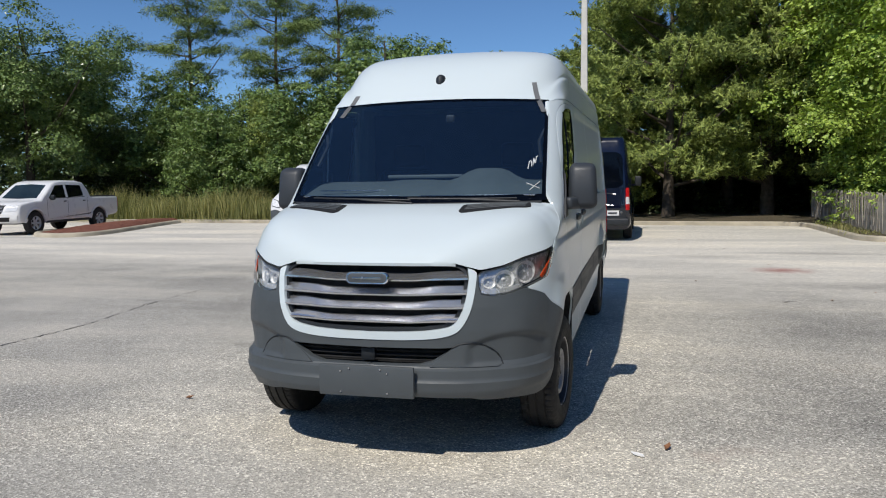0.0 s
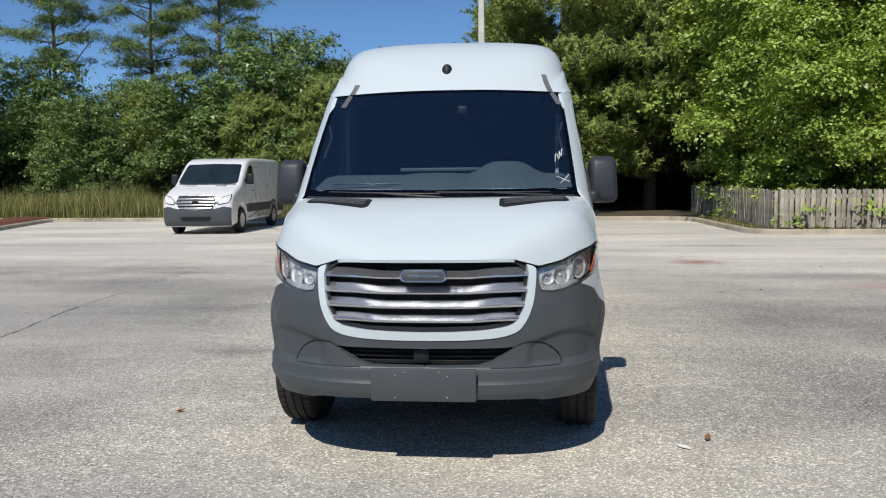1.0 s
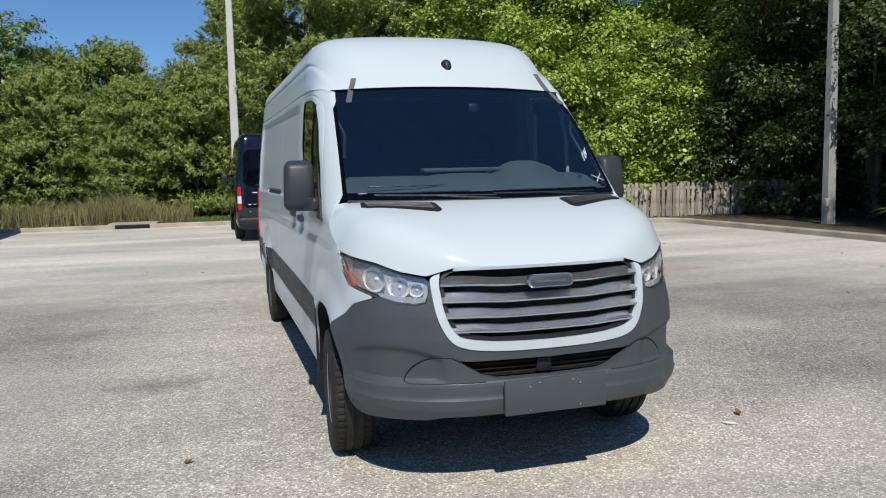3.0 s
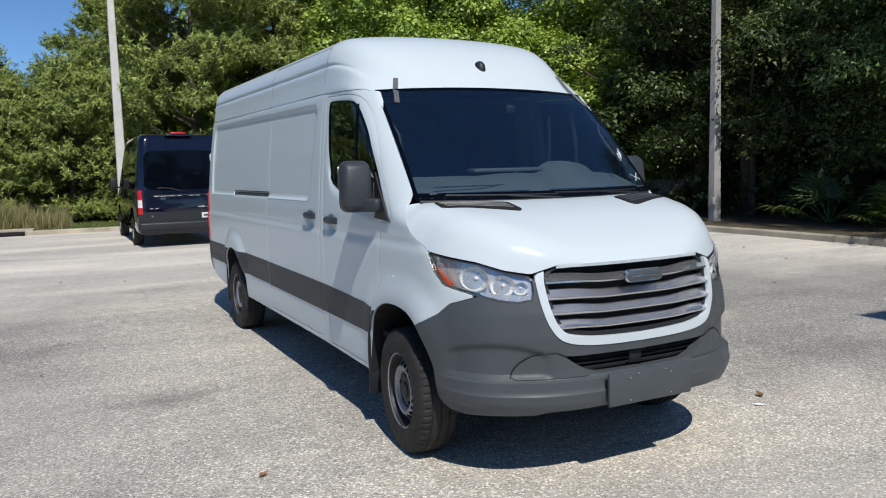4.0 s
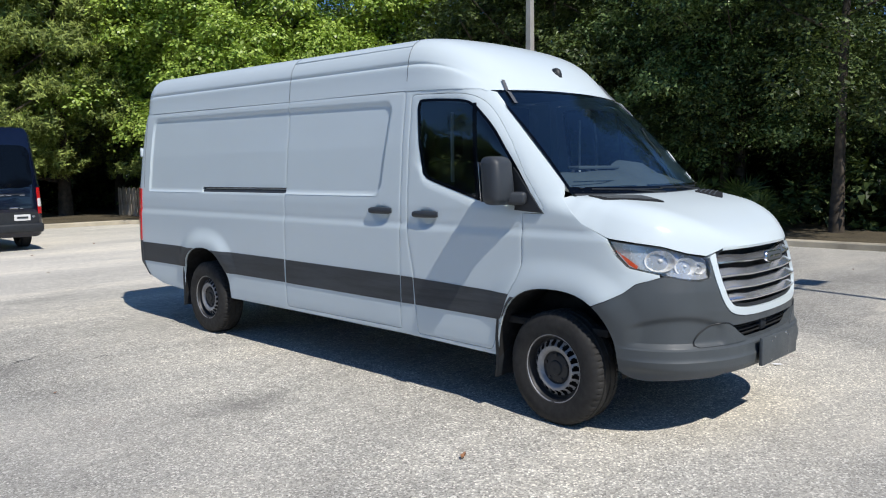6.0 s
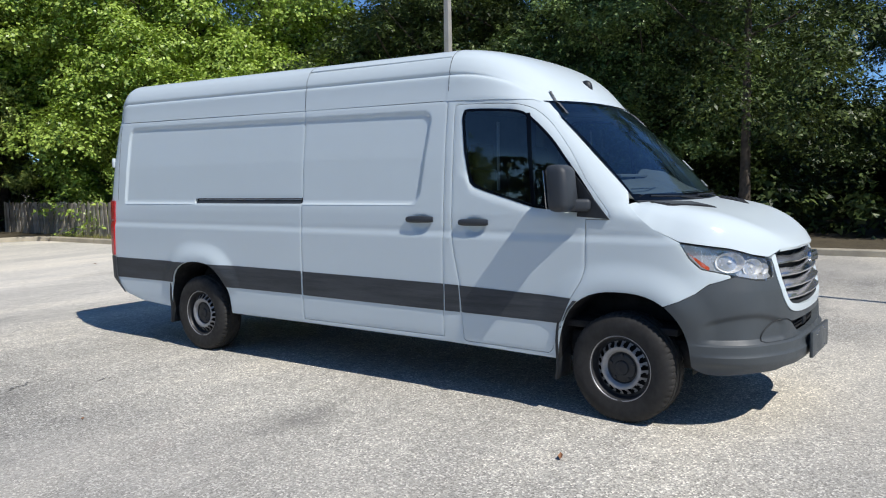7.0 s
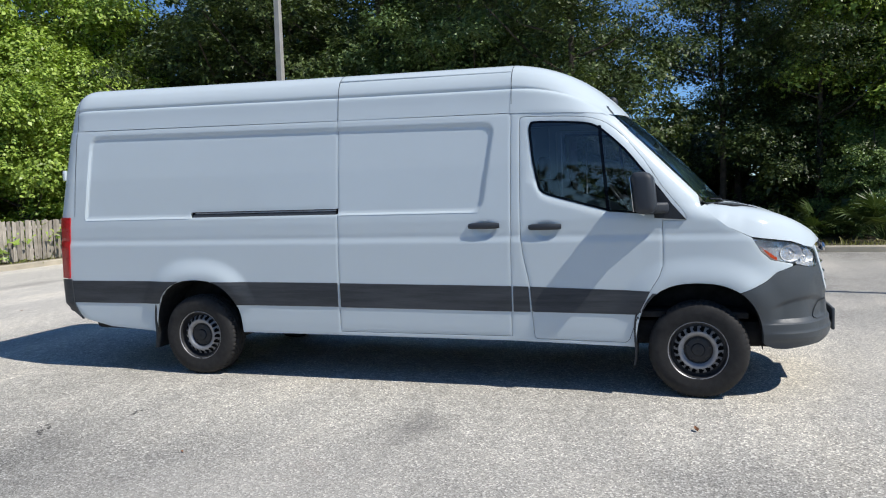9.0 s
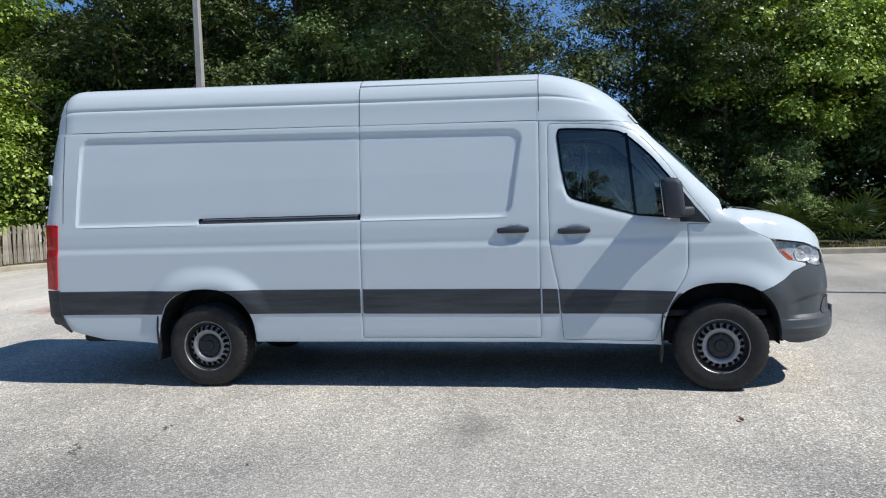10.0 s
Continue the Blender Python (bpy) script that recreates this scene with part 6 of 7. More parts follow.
def on_balls(centres, radii, count, squash=0.8, inner=0.55, twig=16, tuft=0.15):
    """Leaf places gathered on twigs over the outer shells of clumps, with outward ways."""
    twigs = max(8, count // twig)
    w = radii ** 2
    pick = rng.choice(len(centres), twigs, p=w / w.sum())
    d = rng.normal(0, 1, (twigs, 3))
    d /= np.linalg.norm(d, axis=1)[:, None]
    d[:, 2] = np.where(d[:, 2] < -0.25, -0.6 * d[:, 2], d[:, 2])
    wob = 1 + 0.22 * np.sin(d[:, 0] * 7 + pick) * np.sin(d[:, 1] * 6 + 2 * pick) + 0.12 * np.sin(d[:, 2] * 15 + d[:, 0] * 11 + pick)
    r = radii[pick] * wob * (inner + (1.12 - inner) * rng.random(twigs) ** 0.5)
    p = centres[pick] + d * r[:, None] * np.array([1, 1, squash])
    of = rng.integers(0, twigs, count)
    spread = rng.normal(0, 1, (count, 3)) * (tuft * (0.6 + 0.8 * rng.random(twigs)))[of][:, None]
    spread[:, 2] *= 0.55
    way = d[of] + 2.2 * spread
    return p[of] + spread - np.array([0, 0, 0.5]) * np.hypot(spread[:, 0], spread[:, 1])[:, None], way / np.linalg.norm(way, axis=1)[:, None]


def limbs(height, spread, count, trunk_r, lean=0.0, first=0.25):
    lumps, tips = [], []
    path = [(0, 0, -0.1)]
    for k in range(1, 7):
        f = k / 6
        path.append((lean * f * height + rng.normal(0, 0.05) * height * 0.12 * f, rng.normal(0, 0.05) * height * 0.12 * f, height * f * 0.93))
    lumps.append(tube(path, [trunk_r * 1.35] + [trunk_r * (1.02 - 0.86 * k / 6) for k in range(1, 7)], 9))
    for k in range(count):
        f = first + (0.93 - first) * (k + rng.random()) / count
        i = f * 6
        a, b = np.array(path[int(i)]), np.array(path[min(int(i) + 1, 6)])
        p = a + (b - a) * (i - int(i))
        ang = k * 2.4 + rng.normal(0, 0.4)
        reach = spread * (0.55 + 0.5 * rng.random()) * (1.15 - 0.75 * max(0, f - 0.35))
        rise = reach * (0.25 + 0.5 * rng.random())
        q = p + np.array([math.cos(ang) * reach * 0.5, math.sin(ang) * reach * 0.5, rise * 0.35])
        e = p + np.array([math.cos(ang) * reach, math.sin(ang) * reach, rise])
        r = trunk_r * (0.42 - 0.25 * f)
        lumps.append(tube([p, q, e], [r, r * 0.65, r * 0.25], 6))
        tips += [q, e]
    return joined(*lumps), np.array(tips)


def broad_tree(name, height, spread, leaves, leaf, size, seed, first=0.2, clump=(0.55, 1.05), gap=0.0, bark=None, lean=0.0, stout=0.55):
    """A broadleaf tree: trunk with limbs, and a crown of leafy clumps with gaps between."""
    global rng
    rng = np.random.default_rng(seed)
    wood, tips = limbs(height, spread, 13, 0.045 * height * stout, lean, first)
    extra = []
    lobes = int((20 + spread * 7) * (1 - 0.35 * gap))
    while len(extra) < lobes:
        q = rng.uniform(-1, 1, 3)
        rr = np.hypot(q[0], q[1])
        zz = (q[2] + 1) / 2
        wide = math.sin(math.pi * min(1, 0.22 + 0.80 * zz) ** 0.8) ** 0.6
        if rr < wide and rr > wide * (0.35 - 0.2 * zz) and rng.random() > gap:
            extra.append((q[0] * spread, q[1] * spread, height * (first * 0.55 + (1.0 - first * 0.55) * zz) - 0.3))
    cen = np.concatenate([tips, np.array(extra)])
    cen = cen + rng.normal(0, 0.2, cen.shape)
    rad = rng.uniform(*clump, len(cen)) * (0.75 + 0.10 * spread)
    p, d = on_balls(cen, rad, leaves, 1.0)
    crown_mesh = leaf_mesh(name + "_crown", p, d, rng.uniform(0.5, 1.5, leaves) * size, leaf, 0.55 if leaf is not VINELEAF else 0.7, 0, leaf is not VINELEAF, 0.9)
    trunk_mesh = mesh_of(name + "_trunk", *wood, bark or BARK)
    return trunk_mesh, crown_mesh


def cedar_tree(name, height, spread, leaves, seed, first=0.06):
    """A dense cedar: upswept feathery sprays round a short trunk."""
    global rng
    rng = np.random.default_rng(seed)
    wood, tips = limbs(height, spread * 0.85, 22, 0.021 * height, 0, 0.10)
    lobes = 135
    f = rng.random(lobes) ** 0.85
    ang = np.arange(lobes) * 2.4 + rng.normal(0, 0.3, lobes)
    wide = spread * np.sin(math.pi * np.clip(0.30 + 0.68 * f, 0, 1)) ** 0.75 * (0.8 + 0.25 * np.sin(3 * ang + 5 * f))
    r = wide * rng.uniform(0.5, 1.0, lobes)
    mid_l = np.stack([r * np.cos(ang), r * np.sin(ang), height * (first + (1 - first) * f)], -1)
    size_l = rng.uniform(0.45, 0.95, lobes) * (0.4 + 0.055 * height)
    n_spray = 2500
    at = rng.integers(0, lobes, n_spray)
    d0 = rng.normal(0, 1, (n_spray, 3))
    d0[:, 0] += 0.7 * np.cos(ang[at])
    d0[:, 1] += 0.7 * np.sin(ang[at])
    d0[:, 2] = np.abs(d0[:, 2]) * 0.8 - 0.25
    d0 /= np.linalg.norm(d0, axis=1)[:, None]
    base = mid_l[at] + d0 * (size_l[at] * rng.uniform(0.45, 1.0, n_spray))[:, None] * np.array([1.1, 1.1, 0.75])
    way = d0 * 0.7 + np.array([0, 0, 0.45]) + 0.3 * np.stack([np.cos(ang[at]), np.sin(ang[at]), 0 * ang[at]], -1)
    way /= np.linalg.norm(way, axis=1)[:, None]
    length = rng.uniform(0.35, 0.8, n_spray) * (0.5 + 0.05 * height)
    pick = rng.integers(0, n_spray, leaves)
    t = rng.random(leaves)
    puff = 0.13 * (1.15 - t) * length[pick]
    p = base[pick] + way[pick] * (t * length[pick])[:, None] + rng.normal(0, 1, (leaves, 3)) * puff[:, None]
    d = way[pick] + rng.normal(0, 0.35, (leaves, 3))
    crown_mesh = leaf_mesh(name + "_crown", p, d, rng.uniform(0.09, 0.22, leaves), CEDARLEAF, 0.26, stray=0.28, flat=0.45, rise=0.15)
    return mesh_of(name + "_trunk", *wood, BARK), crown_mesh


def pine_tree(name, height, seed, leaves=9000):
    """A tall pine: bare trunk, crooked limbs, flat tufts of needles with sky between."""
    global rng
    rng = np.random.default_rng(seed)
    wood, tips = limbs(height, 3.1, 13, 0.20, 0.02, 0.5)
    cen = np.concatenate([tips + rng.normal(0, 1, tips.shape) * np.array([0.55, 0.55, 0.14]) for _ in range(4)])
    rad = rng.uniform(0.35, 0.8, len(cen))
    p, d = on_balls(cen, rad, leaves, 0.34, 0.2)
    crown_mesh = leaf_mesh(name + "_crown", p, d, rng.uniform(0.10, 0.24, leaves), PINELEAF, 0.2)
    return mesh_of(name + "_trunk", *wood, PINEBARK), crown_mesh


def plant(kind, label, meshes, spots, group, category="tree"):
    trunk_mesh, crown_mesh = meshes
    first = None
    for x, y, turn, scale in spots:
        m = pose(x, y, 0.08, 0, 0, turn) @ Matrix.Diagonal((scale, scale, scale, 1))
        if first is None:
            first = thing(kind, label, category, group=group)
            part("trunk", trunk_mesh, first)
            part("crown", crown_mesh, first)
            first.matrix_basis = m
        else:
            t = copy_thing(first, pose(x, y, 0.08, 0, 0, turn))
            t.scale = (scale, scale, scale)


OAK = broad_tree("oak", 8.5, 4.2, 84000, SHADELEAF, 0.105, 3, 0.36, clump=(0.5, 1.0), gap=0.3)
OAK_B = broad_tree("oak_b", 8.0, 3.4, 50000, OAKLEAF, 0.135, 8, 0.04, gap=0.15)
VINE = broad_tree("vine", 8.8, 3.6, 72000, VINELEAF, 0.115, 5, 0.06, clump=(0.45, 1.15), gap=0.55)
VINE_C = broad_tree("vine_c", 9.5, 3.3, 56000, VINELEAF, 0.12, 25, 0.56, clump=(0.45, 1.05), gap=0.45)
VINE_B = broad_tree("vine_b", 7.0, 2.9, 52000, VINELEAF, 0.115, 15, 0.03, clump=(0.45, 1.05), gap=0.4)
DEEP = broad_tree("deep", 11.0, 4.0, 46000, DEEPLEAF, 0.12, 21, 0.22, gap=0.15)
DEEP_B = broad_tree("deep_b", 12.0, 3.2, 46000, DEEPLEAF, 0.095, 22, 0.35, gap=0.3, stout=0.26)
CEDAR = cedar_tree("cedar", 10.5, 3.9, 125000, 31, 0.13)
CEDAR_B = cedar_tree("cedar_b", 7.0, 2.5, 60000, 33, 0.02)
PINE = pine_tree("pine", 15.0, 41, 30000)
PINE_B = pine_tree("pine_b", 14.0, 44, 30000)

plant("oak_tree", "dark green broadleaf oak with dense rounded crown", OAK, [(-29.4, 28.8, 0, 1.2), (-32.5, 26.5, 80, 0.9), (-30.5, 33.5, 200, 0.95)], "oaks behind the grass")
plant("oak_tree", "glossy broadleaf tree at the dark forest edge", OAK, [(16.4, 6.3, 130, 0.84)], "forest trees")
plant("oak_tree", "dark broadleaf tree thick with undergrowth to the ground", OAK_B, [(-18.6, 29.0, 30, 0.66), (-14.6, 30.0, 100, 0.80), (-10.8, 31.5, 250, 1.12), (-21.2, 32.5, 310, 0.60), (-5.2, 32.5, 20, 0.60), (-13.2, 37.5, 70, 0.95), (-20.4, 34.6, 200, 0.88), (-23.7, 34.4, 60, 0.98), (-16.8, 33.5, 150, 0.66), (-2.2, 31.5, 280, 0.62)], "oaks behind the grass")
plant("cedar_tree", "large olive-green cedar with upswept feathery branches", CEDAR, [(2.4, 26.6, 0, 0.98), (6.2, 28.0, 130, 1.05), (0.6, 30.5, 240, 0.85)], "cedars by the kerb")
plant("cedar_tree", "small olive-green cedar, bushy to the ground", CEDAR_B, [(-4.2, 27.3, 0, 0.72), (-7.3, 28.6, 90, 0.80), (-1.9, 27.4, 200, 0.82), (-10.6, 28.2, 160, 0.70), (-16.5, 31.0, 60, 0.8), (-0.2, 28.6, 40, 0.95), (-5.4, 34.4, 110, 1.06), (-8.2, 33.6, 10, 1.0)], "cedars by the kerb")
plant("broadleaf_tree", "tall tree draped in bright green vines", VINE, [(11.8, 21.2, 0, 1.05), (15.2, 20.6, 120, 1.1)], "vine-covered trees behind the fence")
plant("broadleaf_tree", "bright green vine-covered small tree leaning on the fence", VINE_B, [(10.3, 23.4, 0, 0.85), (10.9, 18.6, 70, 0.82), (9.5, 20.6, 160, 0.62), (14.4, 18.6, 250, 0.85), (13.0, 18.4, 20, 0.55)], "vine-covered trees behind the fence")
# the last one gives a sunlit crown at the forest edge by brighter leaves
plant("broadleaf_tree", "tall tree hung with bright vines above the fence", VINE_C, [(9.0, 24.8, 0, 1.0), (9.5, 20.6, 100, 0.95), (8.8, 29.0, 200, 1.05), (5.0, 31.2, 60, 1.05), (17.0, -5.9, 200, 0.86)], "vine-covered trees behind the fence")
# these crowns and the woods below use leaves darkened to read as shaded
plant("forest_tree", "tall forest tree with dense leaves coloured dark for shade", DEEP, [(16.8, 15.2, 0, 1.0), (17.4, 9.8, 60, 0.95), (20.0, 12.8, 200, 1.15), (20.5, 18.0, 20, 1.2), (13.2, 25.0, 40, 1.0), (17.6, 22.5, 150, 1.05), (10.2, 28.5, 230, 0.95), (22.5, 7.8, 310, 1.0), (18.6, 5.4, 130, 0.72), (19.5, 8.6, 15, 0.9), (16.2, 12.8, 260, 0.82), (22.0, 5.6, 190, 0.95)], "forest trees")
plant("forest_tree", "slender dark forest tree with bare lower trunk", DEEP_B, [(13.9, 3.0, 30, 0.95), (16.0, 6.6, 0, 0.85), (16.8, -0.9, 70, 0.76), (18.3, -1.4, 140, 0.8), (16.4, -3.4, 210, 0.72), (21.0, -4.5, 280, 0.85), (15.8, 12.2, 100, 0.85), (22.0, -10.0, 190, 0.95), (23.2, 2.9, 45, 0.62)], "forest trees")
# oak leaves, brighter than the forest's, put the sunlight into the colour here
plant("oak_tree", "sunlit broadleaf tree at the forest edge", OAK_B, [(21.0, -8.2, 40, 1.0), (20.6, -4.6, 90, 1.1), (18.6, -11.5, 170, 1.15), (16.6, -10.0, 260, 0.85), (14.9, -4.4, 120, 0.36)], "forest trees")
plant("pine_tree", "tall pine with crooked limbs and open crown", PINE, [(-24.6, 36.2, 0, 1.0), (-15.4, 37.0, 140, 0.95)], "pines above the woods")
plant("pine_tree", "tall pine with flat tufts of needles", PINE_B, [(-19.3, 36.6, 0, 1.0)], "pines above the woods")


def thicket(name, label, boxes, per_m3, leaf, size, seed, kind="stuff"):
    """A mass of undergrowth filling boxes (x0, x1, y0, y1, height) in clumps."""
    global rng
    rng = np.random.default_rng(seed)
    cen, rad = [], []
    for x0, x1, y0, y1, h in boxes:
        k = max(4, int((x1 - x0) * (y1 - y0) * h * per_m3))
        c = np.stack([rng.uniform(x0, x1, k), rng.uniform(y0, y1, k), h * rng.random(k) ** 1.3], -1)
        cen.append(c)
        rad.append(rng.uniform(0.35, 0.9, k))
    cen, rad = np.concatenate(cen), np.concatenate(rad)
    count = int(len(cen) * 75)
    p, d = on_balls(cen, rad, count)
    p[:, 2] = np.maximum(p[:, 2], 0.1)
    return tagged(part(name, leaf_mesh(name, p, d, rng.uniform(0.6, 1.4, count) * size, leaf)), label, "undergrowth", kind=kind)


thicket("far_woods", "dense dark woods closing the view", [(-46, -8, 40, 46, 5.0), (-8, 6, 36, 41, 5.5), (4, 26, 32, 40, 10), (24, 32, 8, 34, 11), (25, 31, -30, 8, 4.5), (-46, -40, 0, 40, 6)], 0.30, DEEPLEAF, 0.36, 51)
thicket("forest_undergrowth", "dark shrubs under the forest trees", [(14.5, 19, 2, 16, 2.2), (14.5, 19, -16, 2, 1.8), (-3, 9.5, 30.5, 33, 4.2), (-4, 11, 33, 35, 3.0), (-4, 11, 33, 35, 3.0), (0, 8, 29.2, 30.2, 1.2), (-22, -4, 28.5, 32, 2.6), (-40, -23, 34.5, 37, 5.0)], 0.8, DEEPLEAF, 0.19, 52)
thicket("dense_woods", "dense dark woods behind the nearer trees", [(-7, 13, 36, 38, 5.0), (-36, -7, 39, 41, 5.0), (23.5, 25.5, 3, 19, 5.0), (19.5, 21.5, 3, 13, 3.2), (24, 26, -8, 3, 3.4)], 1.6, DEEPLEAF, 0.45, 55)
thicket("fence_vines", "bright green vines spilling over the fence", [(8.4, 9.4, 17.4, 26, 1.3), (8.4, 15.5, 17.9, 18.5, 1.0), (7.6, 8.0, 20.3, 22.0, 1.1), (7.15, 7.5, 17.0, 25.5, 1.25), (9.0, 10.2, 16.45, 16.8, 1.1), (8.0, 8.5, 16.6, 17.0, 1.2)], 1.6, VINELEAF, 0.13, 53)
# added out of view: dims low sky in shadows and reflections
thicket("unseen_tree_line", "unseen line of trees behind the viewpoint, added to screen low sky", [(-60, 60, -40, -34, 15), (-66, -60, -44, 10, 5)], 0.05, OAKLEAF, 0.8, 54)

# ---- fence, poles, island, drain, grass, palmettos, litter ----
def fence_run(label, a, b, count, seed, lean=0.02):
    """Weathered boards nailed to two rails between posts; every board its own height and tilt."""
    r = random.Random(seed)
    run = Vector((b[0] - a[0], b[1] - a[1], 0))
    turn = math.degrees(math.atan2(run.y, run.x))
    owner = thing("fence", label, "fence", pose(a[0], a[1], 0.08, 0, 0, turn))
    long = run.length
    boards = []
    for k in range(4):
        bm = solid_box((0.112, 0.018, 1.0 + 0.025 * k), (0, 0, 0.50 + 0.0125 * k + 0.03), 0.004, 1)
        for v in bm.verts:
            if v.co.z > 0.9:
                v.co.z += (0.018, -0.02, 0.01, -0.012)[k] * (v.co.x / 0.05) - 0.012 * k
        me = bpy.data.meshes.new("board")
        bm.to_mesh(me)
        bm.free()
        me.materials.append(FENCEWOOD)
        boards.append(me)
    for k in range(count):
        x = (k + 0.5) * long / count
        o = part("board", boards[r.randrange(4)], owner)
        o.matrix_basis = pose(x + r.gauss(0, 0.008), -0.03, r.gauss(0, 0.012), r.gauss(0, 1.0), r.gauss(0, 1.4) + lean * 40 * math.sin(k * 0.31), 0)
    for z in (0.28, 0.88):
        part("rail", solid_box((long, 0.036, 0.085), (long / 2, 0, z), 0.006), owner, material=FENCEWOOD)
    for k in range(int(long / 2.4) + 1):
        part("post", solid_box((0.09, 0.09, 1.05), (min(long, 0.05 + k * 2.4), 0.06, 0.5), 0.006), owner, material=FENCEWOOD)


fence_run("weathered grey board fence standing behind the kerb", (7.55, 16.35), (17.2, 15.9), 76, 4)
fence_run("leaning weathered fence boards overgrown with vines", (7.5, 26.2), (7.45, 16.5), 78, 9, 0.08)


def concrete_pole(x, y, tall, label, box, wide, mat):
    owner = thing("utility_pole", label, "pole", pose(x, y, 0.05))
    v = []
    for z, w in ((-0.1, wide), (0.1, wide), (tall * 0.6, wide * 0.74), (tall, wide * 0.55)):
        c = w * 0.18
        v += [(sx * (w - (c if q else 0)), sy * (w - (0 if q else c)), z) for sx, sy, q in ((1, -1, 0), (1, 1, 0), (1, 1, 1), (-1, 1, 1), (-1, 1, 0), (-1, -1, 0), (-1, -1, 1), (1, -1, 1))]
    f = [(8 * i + j, 8 * i + (j + 1) % 8, 8 * i + 8 + (j + 1) % 8, 8 * i + 8 + j) for i in range(3) for j in range(8)] + [tuple(range(24, 32))]
    part("shaft", mesh_of("shaft", v, f, mat, sharp=25), owner)
    if box:
        part("junction_box", solid_box((0.16, 0.12, 0.20), (-0.20, -0.17, 0.60), 0.012), owner, "small grey junction box", CONCRETE)
    part("lamp_arm", mesh_of("lamp_arm", *tube([(0, 0, tall - 0.1), (-0.5, -0.2, tall + 0.15), (-1.1, -0.45, tall + 0.2)], 0.045, 8), SILVER), owner)
    part("lamp_head", solid_box((0.55, 0.32, 0.14), (-1.3, -0.53, tall + 0.2), 0.04, 3), owner, material=BLACK)


concrete_pole(13.25, 11.23, 9.5, "tapered square concrete lamp pole with a junction box", True, 0.122, CONCRETE)
concrete_pole(-0.58, 22.75, 9.5, "tapered pale concrete lamp pole behind the kerb", False, 0.15, PALE_POLE)
# double lamp whose shadow falls beside the van
lamp = thing("street_lamp", "tall double-headed car park lamp", "lamp", pose(4.35, -5.35, 0))
part("pole", mesh_of("pole", *tube([(0, 0, 0), (0, 0, 4), (0, 0, 8.0)], [0.075, 0.065, 0.05], 12), CONCRETE), lamp)
part("foot", solid_box((0.5, 0.5, 0.5), (0, 0, 0.25), 0.04), lamp, material=CONCRETE)
for sx in (-1, 1):
    part("head", solid_box((0.55, 0.35, 0.12), (sx * 0.62, 0, 8.0), 0.03), lamp, material=BLACK)
    part("arm", mesh_of("arm", *tube([(0, 0, 7.9), (sx * 0.4, 0, 8.0)], 0.03, 8), CONCRETE), lamp)

# mulch island with its own kerb
isl = spline([(-17.62, 23.0), (-17.66, 19.5), (-17.66, 16.6), (-17.45, 15.75), (-16.9, 15.25), (-16.25, 15.02), (-15.7, 15.12), (-15.38, 15.55), (-15.32, 16.2), (-15.42, 17.0), (-15.75, 18.3), (-16.12, 19.6), (-16.6, 21.4), (-16.85, 22.5), (-16.88, 23.0)], 4)
isl = [(float(q[0]), float(q[1])) for q in isl]
tagged(part("island_kerb", mesh_of("island_kerb", *swept(isl, [(-0.16, -0.02), (-0.16, 0.115), (-0.13, 0.135), (-0.055, 0.132), (-0.025, 0.115), (-0.005, 0.085), (0.015, -0.02)]), KERB, sharp=50)), "worn tan concrete kerb round a mulch island", "kerb", kind="structure")
rr = random.Random(5)
nose = min(range(len(isl)), key=lambda k: isl[k][1])
flank_l, flank_r = sorted((y, x) for x, y in isl[:nose + 1]), sorted((y, x) for x, y in isl[nose:])
mv = []
rows_m, cols_m = 56, 17
for i in range(rows_m):
    y = 15.18 + 7.80 * i / (rows_m - 1)
    xa = float(np.interp(y - 0.06, *zip(*flank_l))) + 0.10
    xb = float(np.interp(y - 0.06, *zip(*flank_r))) - 0.10
    hump = 0.13 * float(step01(15.6, 18.6, y)) * (1 - 0.45 * float(step01(21.0, 23.0, y)))
    for j in range(cols_m):
        u = -1 + 2 * j / (cols_m - 1)
        mv.append((xa + (xb - xa) * (u + 1) / 2 + rr.uniform(-0.01, 0.01), y + rr.uniform(-0.02, 0.02), 0.105 + (0.03 + hump) * (1 - u ** 4) + rr.uniform(-0.018, 0.018)))
mf = [(i * cols_m + j, i * cols_m + j + 1, (i + 1) * cols_m + 1 + j, (i + 1) * cols_m + j) for i in range(rows_m - 1) for j in range(cols_m - 1)]
tagged(part("mulch_bed", mesh_of("mulch_bed", mv, mf, MULCH)), "mounded bed of red wood mulch on the island", "mulch", kind="structure")
drain = thing("storm_drain", "dark storm drain opening in the kerb", "drain", pose(-3.95, 22.55, 0, 0, 0, -2.5))
# solid dark block paints in the unlit hollow of the drain
part("opening", solid_box((1.05, 0.10, 0.13), (0, 0.0, 0.065), 0.004), drain, material=DARK)
part("cover", solid_box((1.5, 0.9, 0.05), (0, 0.50, 0.150), 0.015), drain, material=KERB)


